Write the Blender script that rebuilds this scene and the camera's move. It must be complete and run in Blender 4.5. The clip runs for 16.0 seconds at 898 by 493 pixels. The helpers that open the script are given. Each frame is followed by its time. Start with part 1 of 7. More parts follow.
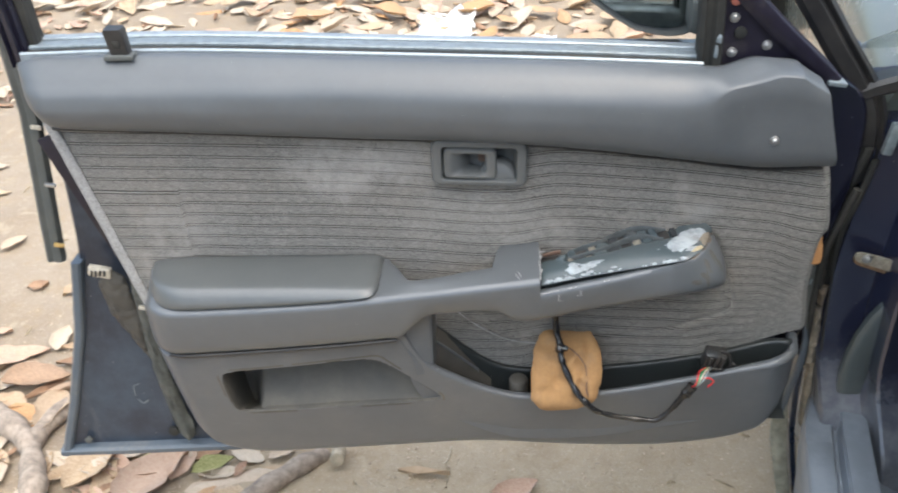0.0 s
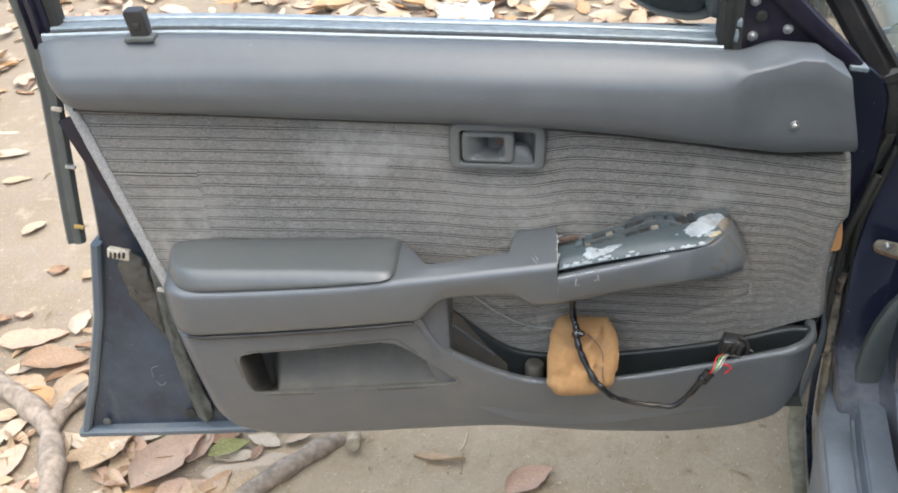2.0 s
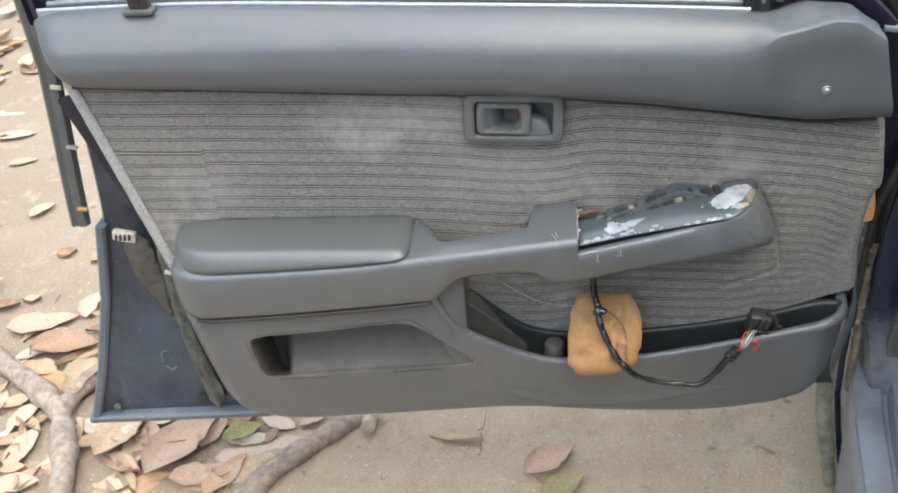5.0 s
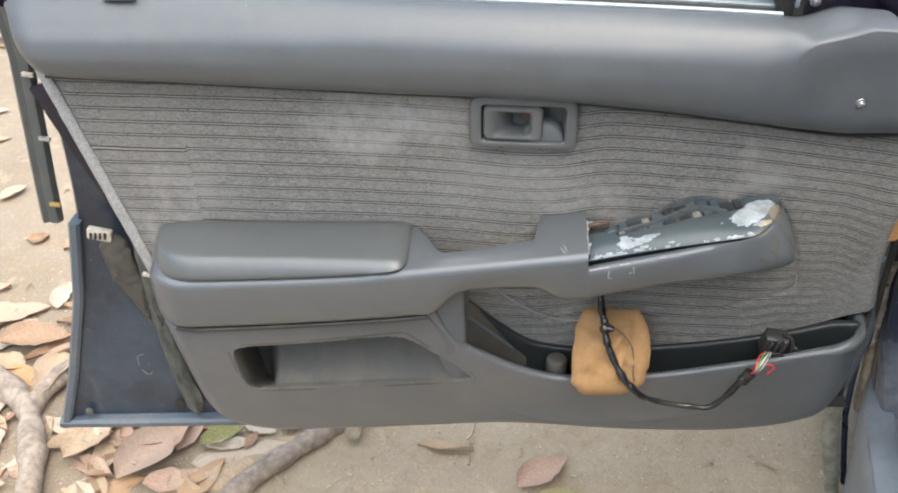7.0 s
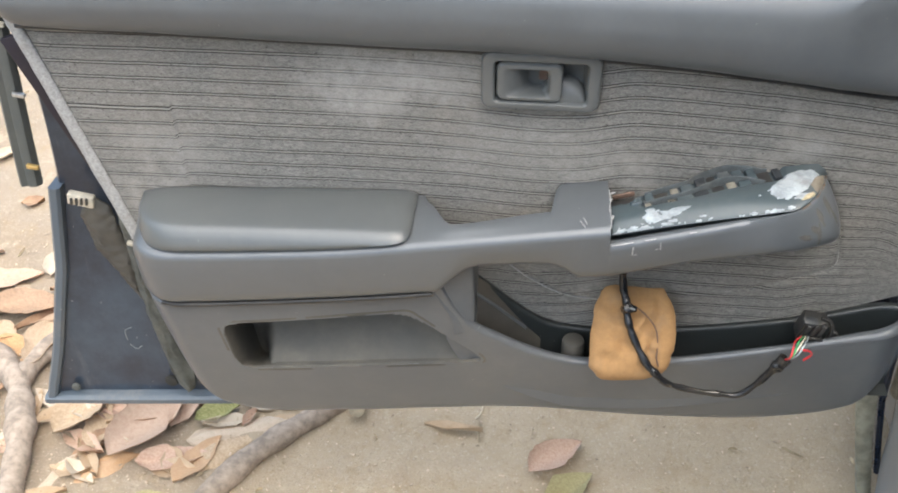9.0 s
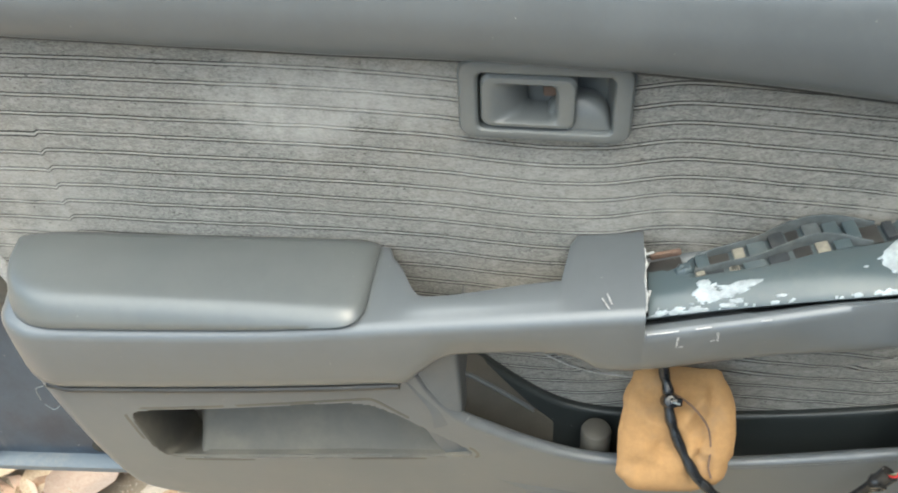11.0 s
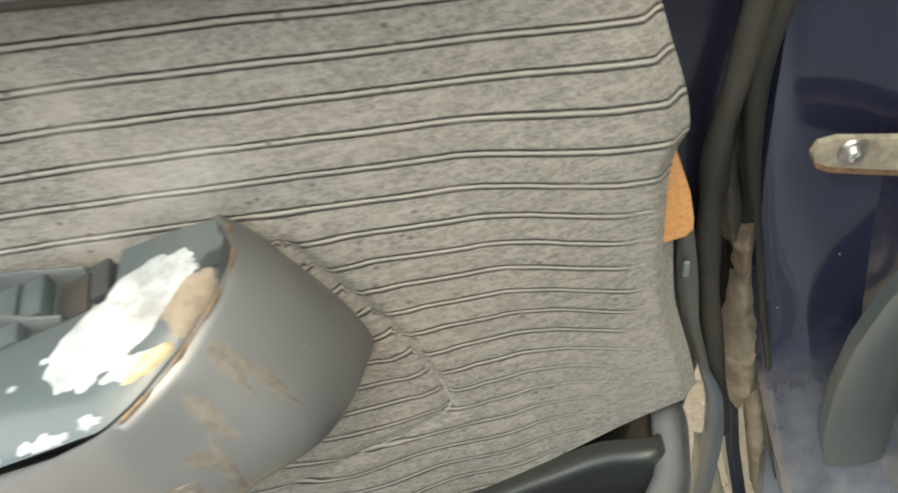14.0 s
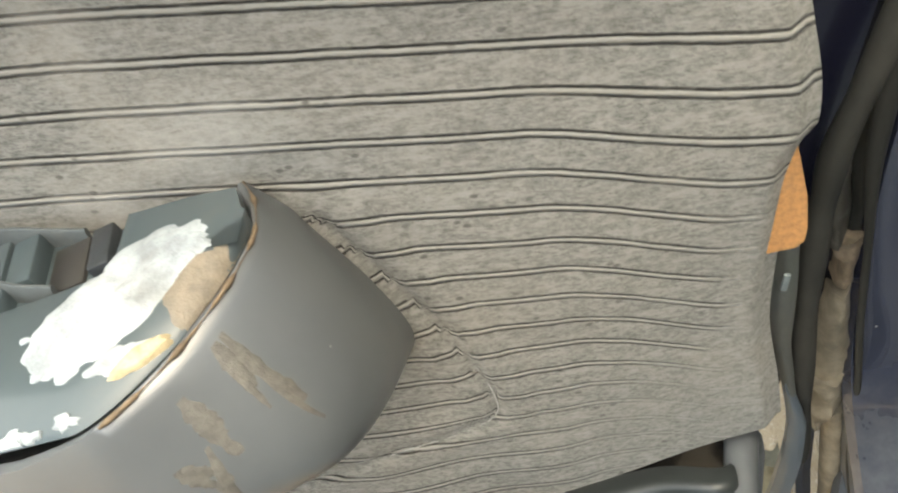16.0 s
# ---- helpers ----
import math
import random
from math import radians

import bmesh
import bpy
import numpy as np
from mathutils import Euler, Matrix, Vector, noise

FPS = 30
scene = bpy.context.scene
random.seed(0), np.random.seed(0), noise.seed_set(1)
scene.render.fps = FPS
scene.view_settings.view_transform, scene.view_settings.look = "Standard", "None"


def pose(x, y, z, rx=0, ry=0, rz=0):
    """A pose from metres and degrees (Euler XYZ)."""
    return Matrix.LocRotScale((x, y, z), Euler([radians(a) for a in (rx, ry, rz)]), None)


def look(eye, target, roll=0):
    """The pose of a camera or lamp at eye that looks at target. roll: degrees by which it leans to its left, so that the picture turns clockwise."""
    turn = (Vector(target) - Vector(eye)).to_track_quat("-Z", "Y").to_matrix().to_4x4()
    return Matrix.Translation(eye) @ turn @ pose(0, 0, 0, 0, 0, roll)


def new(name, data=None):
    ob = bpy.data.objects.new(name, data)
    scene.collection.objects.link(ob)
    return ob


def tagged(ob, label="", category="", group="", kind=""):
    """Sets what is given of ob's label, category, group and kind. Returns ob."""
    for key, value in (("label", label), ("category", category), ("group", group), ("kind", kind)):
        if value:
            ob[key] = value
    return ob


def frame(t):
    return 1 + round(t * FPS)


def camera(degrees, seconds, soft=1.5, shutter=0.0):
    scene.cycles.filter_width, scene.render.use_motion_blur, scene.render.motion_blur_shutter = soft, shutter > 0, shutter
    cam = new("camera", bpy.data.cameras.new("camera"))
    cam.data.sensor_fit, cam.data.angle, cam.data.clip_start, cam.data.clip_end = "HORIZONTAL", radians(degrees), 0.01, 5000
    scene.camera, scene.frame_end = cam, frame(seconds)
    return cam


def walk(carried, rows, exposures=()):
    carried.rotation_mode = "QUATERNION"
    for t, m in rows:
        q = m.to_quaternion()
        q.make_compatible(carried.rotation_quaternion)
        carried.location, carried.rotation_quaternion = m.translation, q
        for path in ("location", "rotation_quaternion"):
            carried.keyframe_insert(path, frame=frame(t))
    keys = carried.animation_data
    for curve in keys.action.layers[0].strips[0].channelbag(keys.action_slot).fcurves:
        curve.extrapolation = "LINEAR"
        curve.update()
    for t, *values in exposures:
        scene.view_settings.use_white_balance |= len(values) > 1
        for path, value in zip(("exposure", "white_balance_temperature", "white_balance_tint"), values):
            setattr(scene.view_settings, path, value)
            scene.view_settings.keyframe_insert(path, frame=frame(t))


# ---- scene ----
cam = camera(49.9, 16.0, soft=1.9, shutter=0.4)
PATH = [
    (0, (0.088, -0.174, 1.422), (-0.052, 1.495, 0.329), -2.8),
    (0.5, (0.092, -0.181, 1.42), (-0.145, 1.493, 0.35), -4.5),
    (1, (0.091, -0.178, 1.414), (-0.116, 1.476, 0.309), -4.6),
    (1.5, (0.085, -0.18, 1.412), (-0.088, 1.484, 0.316), -3.7),
    (2, (0.087, -0.182, 1.411), (-0.087, 1.477, 0.308), -3.0),
    (2.5, (0.087, -0.19, 1.412), (-0.095, 1.468, 0.308), -3.6),
    (3, (0.082, -0.187, 1.403), (-0.072, 1.471, 0.296), -2.2),
    (3.5, (0.091, -0.178, 1.404), (-0.11, 1.467, 0.284), -4.8),
    (4, (0.091, -0.163, 1.419), (-0.064, 1.477, 0.285), -4.7),
    (4.2, (0.093, -0.165, 1.407), (-0.117, 1.475, 0.281), -5.6),
    (6.5, (0.037, -0.054, 1.377), (-0.109, 1.542, 0.18), -2.3),
    (7, (0.039, -0.047, 1.371), (-0.113, 1.558, 0.189), -2.2),
    (7.5, (0.043, -0.034, 1.36), (-0.111, 1.561, 0.164), -2.4),
    (8, (0.048, -0.014, 1.344), (-0.126, 1.561, 0.123), -2.1),
    (8.2, (0.049, -0.012, 1.34), (-0.131, 1.563, 0.121), -2.2),
    (10.3, (0.013, 0.235, 1.248), (-0.155, 1.749, -0.047), -2.3),
    (10.5, (0.025, 0.268, 1.238), (-0.122, 1.78, -0.063), -2.7),
    (11, (0.067, 0.379, 1.204), (-0.201, 1.841, -0.135), -4.8),
    (11.5, (0.075, 0.403, 1.166), (-0.218, 1.836, -0.198), -8.9),
    (12, (0.07, 0.453, 1.141), (-0.158, 1.899, -0.222), -10.8),
    (12.5, (0.057, 0.54, 1.192), (-0.017, 1.921, -0.253), -10.1),
    (13, (0.256, 0.619, 1.057), (0.076, 2.002, -0.376), -12.2),
    (13.5, (0.383, 0.679, 0.978), (0.214, 2.094, -0.425), -12.9),
    (14, (0.466, 0.732, 0.917), (0.269, 2.137, -0.492), -17.9),
    (14.5, (0.49, 0.772, 0.886), (0.211, 2.151, -0.535), -21.2),
    (15, (0.493, 0.793, 0.884), (0.177, 2.168, -0.534), -19.5),
    (15.5, (0.479, 0.787, 0.872), (0.135, 2.114, -0.584), -19.5),
    (16, (0.46, 0.781, 0.883), (0.135, 2.128, -0.559), -17.2),
]
EXPOSURES = [(0, 1.28, 6400, 6), (7, 1.35, 6550, 6), (8.2, 1.40, 6650, 6), (10.3, 1.57, 6400, 5), (11, 1.72, 6550, -2), (12, 1.85, 6700, -2), (12.5, 1.65, 7000, 0), (13, 1.68, 7350, 2), (14, 2.14, 7600, 2), (16, 2.13, 7500, 2)]
walk(cam, [(t, look(eye, target, roll)) for t, eye, target, roll in PATH], EXPOSURES)

# ---- world and sun ----
world = bpy.data.worlds.new("world")
scene.world = world
world.use_nodes = True
wn = world.node_tree
sky = wn.nodes.new("ShaderNodeTexSky")
sky.sky_type, sky.sun_disc = "NISHITA", False
sky.sun_rotation = radians(131)
sky.sun_elevation = radians(68)
sky.air_density, sky.dust_density, sky.ozone_density = 1.0, 4, 1.0
wn.links.new(sky.outputs[0], wn.nodes["Background"].inputs[0])
wn.nodes["Background"].inputs[1].default_value = 0.14
sun = new("sun", bpy.data.lights.new("sun", "SUN"))
sun.data.energy, sun.data.angle, sun.data.color = 1.2, radians(82), (1.0, 0.98, 0.95)
sun.matrix_world = look((-0.8, -0.70, 2.7), (0, 0, 0))


# ---- mesh helpers ----
def smooth_curve(points):
    """A smooth function through (x, value) points."""
    xs = np.array([p[0] for p in points], float)
    vs = np.array([p[1] for p in points], float)
    d = np.diff(vs) / np.diff(xs)
    m = np.concatenate(([d[0]], (d[:-1] + d[1:]) / 2 * (d[:-1] * d[1:] > 0), [d[-1]]))

    def at(x):
        x = np.clip(x, xs[0], xs[-1])
        i = int(np.clip(np.searchsorted(xs, x) - 1, 0, len(xs) - 2))
        h = xs[i + 1] - xs[i]
        t = (x - xs[i]) / h
        return float((2 * t**3 - 3 * t**2 + 1) * vs[i] + (t**3 - 2 * t**2 + t) * h * m[i]
                     + (-2 * t**3 + 3 * t**2) * vs[i + 1] + (t**3 - t**2) * h * m[i + 1])
    return at


def step(a, b, x):
    t = min(max((x - a) / (b - a), 0.0), 1.0)
    return t * t * (3 - 2 * t)


def lerp(a, b, t):
    return a + (b - a) * t


def mesh_of(name, verts, faces, sharp=40):
    me = bpy.data.meshes.new(name)
    me.from_pydata([tuple(v) for v in verts], [], faces)
    bm = bmesh.new()
    bm.from_mesh(me)
    bmesh.ops.recalc_face_normals(bm, faces=bm.faces)
    bm.to_mesh(me)
    bm.free()
    me.polygons.foreach_set("use_smooth", [True] * len(me.polygons))
    me.set_sharp_from_angle(angle=radians(sharp))
    return me


def part(name, me, material, parent=None, label="", kind=""):
    """Links a mesh or bmesh as one object under a thing or part."""
    if isinstance(me, bmesh.types.BMesh):
        bm, me = me, bpy.data.meshes.new(name)
        bm.to_mesh(me)
        bm.free()
        me.polygons.foreach_set("use_smooth", [True] * len(me.polygons))
        me.set_sharp_from_angle(angle=radians(40))
    ob = new(name, me)
    if material and not me.materials:
        me.materials.append(material)
    if parent:
        ob.parent = parent
        ob.matrix_parent_inverse = Matrix.Translation(-parent.location)
    return tagged(ob, label, kind=kind)


def thing(name, place, label, category, group="", kind=""):
    ob = new(name)
    ob.location = place
    ob.empty_display_size = 0.02
    return tagged(ob, label, category, group, kind)


def grid_faces(rows, cols, loop=False, skip=None):
    out = []
    for i in range(rows - 1):
        for j in range(cols if loop else cols - 1):
            if skip and skip(i, j):
                continue
            k = (j + 1) % cols
            out.append((i * cols + j, i * cols + k, (i + 1) * cols + k, (i + 1) * cols + j))
    return out


def loft(name, sections, closed=True, caps=True, sharp=40):
    """Sections: equal-length lists of points, joined one to the next."""
    n = len(sections[0])
    verts = [p for s in sections for p in s]
    faces = grid_faces(len(sections), n, closed)
    if caps and closed:
        faces += [tuple(range(n)), tuple(range((len(sections) - 1) * n, len(sections) * n))]
    return mesh_of(name, verts, faces, sharp)


def box(size, at=(0, 0, 0), bevel=0.002, segments=2, turn=(0, 0, 0)):
    bm = bmesh.new()
    bmesh.ops.create_cube(bm, size=1, matrix=pose(*at, *turn) @ Matrix.Diagonal((*size, 1)))
    if bevel:
        bmesh.ops.bevel(bm, geom=bm.edges[:], offset=bevel, segments=segments, affect="EDGES", profile=0.5)
    return bm


def rod(radius, depth, at=(0, 0, 0), turn=(0, 0, 0), top=None, segments=20, bevel=0.0):
    bm = bmesh.new()
    bmesh.ops.create_cone(bm, cap_ends=True, segments=segments, radius1=radius,
                          radius2=radius if top is None else top, depth=depth, matrix=pose(*at, *turn))
    if bevel:
        rim = [e for e in bm.edges if any(len(f.verts) > 4 for f in e.link_faces)]
        bmesh.ops.bevel(bm, geom=rim, offset=bevel, segments=2, affect="EDGES", profile=0.5)
    return bm


def join(*bms):
    out = bms[0]
    for b in bms[1:]:
        me = bpy.data.meshes.new("joint")
        b.to_mesh(me)
        b.free()
        out.from_mesh(me)
        bpy.data.meshes.remove(me)
    return out


def spline(points, steps=8):
    """Points along a smooth line through the given ones."""
    p = [Vector(q) for q in points]
    p = [2 * p[0] - p[1]] + p + [2 * p[-1] - p[-2]]
    out = []
    for i in range(1, len(p) - 2):
        for s in range(steps):
            t = s / steps
            a, b, c, d = p[i - 1:i + 3]
            out.append(0.5 * (2 * b + (c - a) * t + (2 * a - 5 * b + 4 * c - d) * t**2 + (3 * b - a - 3 * c + d) * t**3))
    return out + [p[-2]]


def tube(name, points, radius, sides=10, steps=8, flat=1.0):
    """A tube along a smooth line; radius: one number, or a function of 0..1."""
    line = spline(points, steps)
    sections = []
    up = Vector((0.02, -1.0, 0.03)).normalized()
    for i, p in enumerate(line):
        d = (line[min(i + 1, len(line) - 1)] - line[max(i - 1, 0)]).normalized()
        side = d.cross(up).normalized()
        up = side.cross(d).normalized()
        r = radius(i / (len(line) - 1)) if callable(radius) else radius
        sections.append([p + r * (math.cos(a) * side + flat * math.sin(a) * up)
                         for a in (2 * math.pi * k / sides for k in range(sides))])
    return loft(name, sections, sharp=60)


def ribbon_bar(name, points, section, side=(1, 0, 0)):
    """A straight-sided bar along points, with a closed section of (along side, along y)."""
    line = [Vector(p) for p in points]
    s = Vector(side).normalized()
    return loft(name, [[p + a * s + Vector((0, b, 0)) for a, b in section] for p in line], sharp=35)


def rounded(x0, x1, z0, z1, r, n=5):
    """A rounded rectangle's outline, as (x, z)."""
    out = []
    for cx, cz, a0 in ((x1 - r, z1 - r, 0), (x0 + r, z1 - r, 90), (x0 + r, z0 + r, 180), (x1 - r, z0 + r, 270)):
        out += [(cx + r * math.cos(radians(a0 + 90 * k / n)), cz + r * math.sin(radians(a0 + 90 * k / n))) for k in range(n + 1)]
    return out


# ---- materials ----
class Nodes:
    """A short way to write a node material."""

    def __init__(self, name):
        self.mat = bpy.data.materials.new(name)
        self.mat.use_nodes = True
        self.t = self.mat.node_tree
        self.b = self.t.nodes["Principled BSDF"]
        self.coord = self.t.nodes.new("ShaderNodeTexCoord").outputs["Object"]

    def set(self, socket, value):
        if isinstance(value, bpy.types.NodeSocket):
            self.t.links.new(value, socket)
        elif isinstance(value, (tuple, list)) and len(value) == 3 and socket.type == "RGBA":
            socket.default_value = (*value, 1)
        else:
            socket.default_value = value

    def noise(self, scale, detail=4.0, rough=0.6, coord=None, distortion=0.0):
        n = self.t.nodes.new("ShaderNodeTexNoise")
        self.set(n.inputs["Vector"], coord or self.coord)
        n.inputs["Scale"].default_value, n.inputs["Detail"].default_value = scale, detail
        n.inputs["Roughness"].default_value, n.inputs["Distortion"].default_value = rough, distortion
        return n.outputs["Fac"]

    def voronoi(self, scale, coord=None, feature="F1"):
        n = self.t.nodes.new("ShaderNodeTexVoronoi")
        n.feature = feature
        self.set(n.inputs["Vector"], coord or self.coord)
        n.inputs["Scale"].default_value = scale
        return n.outputs["Distance"]

    def stretch(self, x, y, z, turn=(0, 0, 0)):
        n = self.t.nodes.new("ShaderNodeMapping")
        self.set(n.inputs["Vector"], self.coord)
        n.inputs["Scale"].default_value = (x, y, z)
        n.inputs["Rotation"].default_value = [radians(a) for a in turn]
        return n.outputs["Vector"]

    def ramp(self, value, a, b, low=0.0, high=1.0):
        n = self.t.nodes.new("ShaderNodeMapRange")
        n.interpolation_type = "SMOOTHSTEP"
        self.set(n.inputs["Value"], value)
        for key, v in (("From Min", a), ("From Max", b), ("To Min", low), ("To Max", high)):
            self.set(n.inputs[key], v)
        return n.outputs["Result"]

    def math(self, op, a, b=0.0, c=0.0):
        n = self.t.nodes.new("ShaderNodeMath")
        n.operation = op
        for s, v in zip(n.inputs, (a, b, c)):
            self.set(s, v)
        return n.outputs[0]

    def mix(self, fac, a, b):
        n = self.t.nodes.new("ShaderNodeMix")
        n.data_type = "RGBA"
        self.set(n.inputs[0], fac)
        self.set(n.inputs[6], a)
        self.set(n.inputs[7], b)
        return n.outputs[2]

    def bump(self, height, strength=0.3, distance=0.001, normal=None):
        n = self.t.nodes.new("ShaderNodeBump")
        n.inputs["Strength"].default_value, n.inputs["Distance"].default_value = strength, distance
        self.set(n.inputs["Height"], height)
        if normal:
            self.set(n.inputs["Normal"], normal)
        return n.outputs[0]

    def done(self, colour, rough, metal=0.0, normal=None, spec=None, coat=0.0):
        self.set(self.b.inputs["Base Color"], colour)
        self.set(self.b.inputs["Roughness"], rough)
        self.set(self.b.inputs["Metallic"], metal)
        if spec is not None:
            self.set(self.b.inputs["Specular IOR Level"], spec)
        self.set(self.b.inputs["Coat Weight"], coat)
        if normal:
            self.set(self.b.inputs["Normal"], normal)
        return self.mat


def moulded(name, colour, rough=0.5, dust=0.25, dust_colour=(0.3, 0.27, 0.22), grain=2600, scuffs=0.0, relief=0.12, spec=0.5):
    """Grained plastic or vinyl with patchy dust and faint scuffs."""
    n = Nodes(name)
    patches = n.noise(7, 6, 0.65)
    wear = n.noise(38, 5, 0.7)
    dusty = n.math("MULTIPLY", n.ramp(patches, 0.3, 0.85), n.ramp(wear, 0.2, 0.8, 0.5, 1.0))
    tone = n.mix(n.ramp(wear, 0.3, 0.7), [c * 0.96 for c in colour], [c * 1.04 for c in colour])
    tone = n.mix(n.math("MULTIPLY", dusty, dust), tone, dust_colour)
    if scuffs:
        lines = n.noise(60, 3, 0.6, n.stretch(0.35, 1, 5, (0, 25, 0)))
        where = n.math("MULTIPLY", n.ramp(lines, 0.64, 0.72), n.ramp(n.noise(9, 2), 0.58, 0.66))
        tone = n.mix(n.math("MULTIPLY", where, scuffs), tone, (0.45, 0.44, 0.42))
    specks = n.ramp(n.voronoi(90), 0.06, 0.035)
    tone = n.mix(n.math("MULTIPLY", specks, n.ramp(n.noise(14, 2), 0.55, 0.65, 0, 0.5)), tone, (0.5, 0.48, 0.43))
    normal = n.bump(n.noise(24, 3), 0.04, 0.002)
    if relief:
        normal = n.bump(n.noise(grain, 2), relief, 0.0003, normal)
        normal = n.bump(n.voronoi(grain * 0.35), relief * 0.5, 0.0003, normal)
    gloss = n.math("ADD", n.ramp(wear, 0.3, 0.7, rough - 0.03, rough + 0.03), n.math("MULTIPLY", dusty, 0.06))
    return n.done(tone, gloss, normal=normal, spec=spec)


def painted(name, colour, rough=0.22, dust=0.3):
    n = Nodes(name)
    patches = n.noise(9, 6, 0.7)
    fine = n.noise(160, 4, 0.7)
    dusty = n.math("MULTIPLY", n.ramp(patches, 0.4, 0.8), n.ramp(fine, 0.3, 0.75, 0.3, 1.0))
    tone = n.mix(n.math("MULTIPLY", dusty, dust), colour, (0.27, 0.24, 0.2))
    specks = n.ramp(n.voronoi(70), 0.07, 0.03)
    tone = n.mix(n.math("MULTIPLY", specks, n.ramp(n.noise(20, 2), 0.56, 0.62, 0, 0.7)), tone, (0.5, 0.47, 0.42))
    gloss = n.math("ADD", rough, n.math("MULTIPLY", dusty, 0.4))
    return n.done(tone, gloss, normal=n.bump(n.noise(30, 2), 0.05, 0.001), coat=0.3)


def cloth_material():
    """Grey woven cloth: paired rib lines from the woven-in UV, flecks, worn pale patches."""
    n = Nodes("striped_cloth")
    uv = n.t.nodes.new("ShaderNodeUVMap")
    uv.uv_map = "weave"
    split = n.t.nodes.new("ShaderNodeSeparateXYZ")
    n.set(split.inputs[0], uv.outputs[0])
    across, along = split.outputs[1], split.outputs[0]
    wob = n.math("MULTIPLY", n.math("SUBTRACT", n.noise(160, 3), 0.5), 0.045)
    f = n.math("FRACT", n.math("ADD", across, wob))
    lines = None
    for centre, half in ((0.410, 0.043), (0.590, 0.047)):
        d = n.math("ABSOLUTE", n.math("SUBTRACT", f, centre))
        one = n.ramp(d, half, half * 0.35)
        lines = one if lines is None else n.math("MAXIMUM", lines, one)
    rib = n.ramp(n.math("ABSOLUTE", n.math("SUBTRACT", f, 0.5)), 0.07, 0.02)
    place = n.t.nodes.new("ShaderNodeSeparateXYZ")
    n.set(place.inputs[0], n.coord)
    ragged = n.math("MULTIPLY", n.math("SUBTRACT", n.noise(30, 4, 0.7), 0.5), 0.06)
    corner = n.math("MULTIPLY", n.ramp(n.math("ADD", place.outputs[0], ragged), 0.488, 0.512), n.ramp(n.math("ADD", place.outputs[2], ragged), 0.665, 0.615))
    low = n.math("MULTIPLY", n.ramp(n.math("ADD", place.outputs[0], ragged), 0.40, 0.49, 0, 0.6), n.ramp(n.math("ADD", place.outputs[2], ragged), 0.57, 0.53))
    kept = n.math("SUBTRACT", 1.0, n.math("MAXIMUM", corner, low))
    broken = n.math("MULTIPLY", n.ramp(n.noise(55, 3, 0.7), 0.28, 0.5, 0.65, 1.0), kept)
    rib = n.math("MULTIPLY", rib, kept)
    lines = n.math("MULTIPLY", lines, kept)
    worn = n.noise(6, 4, 0.6)
    threads = n.noise(900, 3, 0.8, n.stretch(0.35, 1, 1.6))
    flecks = n.noise(480, 3, 0.8, n.stretch(0.75, 1, 1.2))
    tone = n.mix(n.ramp(flecks, 0.36, 0.66), (0.090, 0.090, 0.084), (0.235, 0.233, 0.216))
    tone = n.mix(n.ramp(threads, 0.35, 0.7, 0, 0.5), tone, (0.30, 0.297, 0.275))
    tone = n.mix(n.ramp(worn, 0.35, 0.7, 0.0, 0.3), tone, (0.3, 0.27, 0.235))
    dust = n.ramp(n.noise(4.2, 5, 0.7, n.stretch(1, 1, 0.9)), 0.58, 0.72, 0, 0.55)
    tone = n.mix(n.math("MULTIPLY", rib, 0.75), tone, (0.34, 0.33, 0.30))
    tone = n.mix(n.ramp(n.noise(230, 3, 0.75, n.stretch(0.4, 1, 1.4)), 0.47, 0.64, 0, 0.5), tone, (0.335, 0.318, 0.295))
    tone = n.mix(n.math("MULTIPLY", lines, broken), tone, (0.022, 0.020, 0.018))
    tone = n.mix(dust, tone, (0.42, 0.39, 0.35))
    lint = n.math("MULTIPLY", n.ramp(n.voronoi(150, n.stretch(0.7, 1, 1)), 0.20, 0.10), n.ramp(n.noise(11, 3, 0.7), 0.44, 0.58, 0, 0.65))
    tone = n.mix(lint, tone, (0.05, 0.047, 0.042))
    pos = n.t.nodes.new("ShaderNodeSeparateXYZ")
    n.set(pos.inputs[0], n.coord)
    for cx, cz, rx, rz, amount in ((-0.165, 0.787, 0.075, 0.055, 0.6), (-0.075, 0.792, 0.060, 0.045, 0.42), (-0.40, 0.69, 0.08, 0.04, 0.2), (0.02, 0.70, 0.14, 0.06, 0.22), (0.35, 0.71, 0.03, 0.02, 0.35)):
        dx = n.math("DIVIDE", n.math("SUBTRACT", pos.outputs[0], cx), rx)
        dz = n.math("DIVIDE", n.math("SUBTRACT", pos.outputs[2], cz), rz)
        r = n.math("ADD", n.math("MULTIPLY", dx, dx), n.math("MULTIPLY", dz, dz))
        r = n.math("ADD", r, n.math("MULTIPLY", n.math("SUBTRACT", n.noise(22, 5, 0.75), 0.5), 3.2))
        tone = n.mix(n.ramp(r, 1.3, -0.5, 0, amount), tone, (0.47, 0.455, 0.43))
    height = n.math("SUBTRACT", n.math("ADD", n.math("MULTIPLY", flecks, 0.5), n.math("MULTIPLY", rib, 0.8)), n.math("MULTIPLY", lines, 1.0))
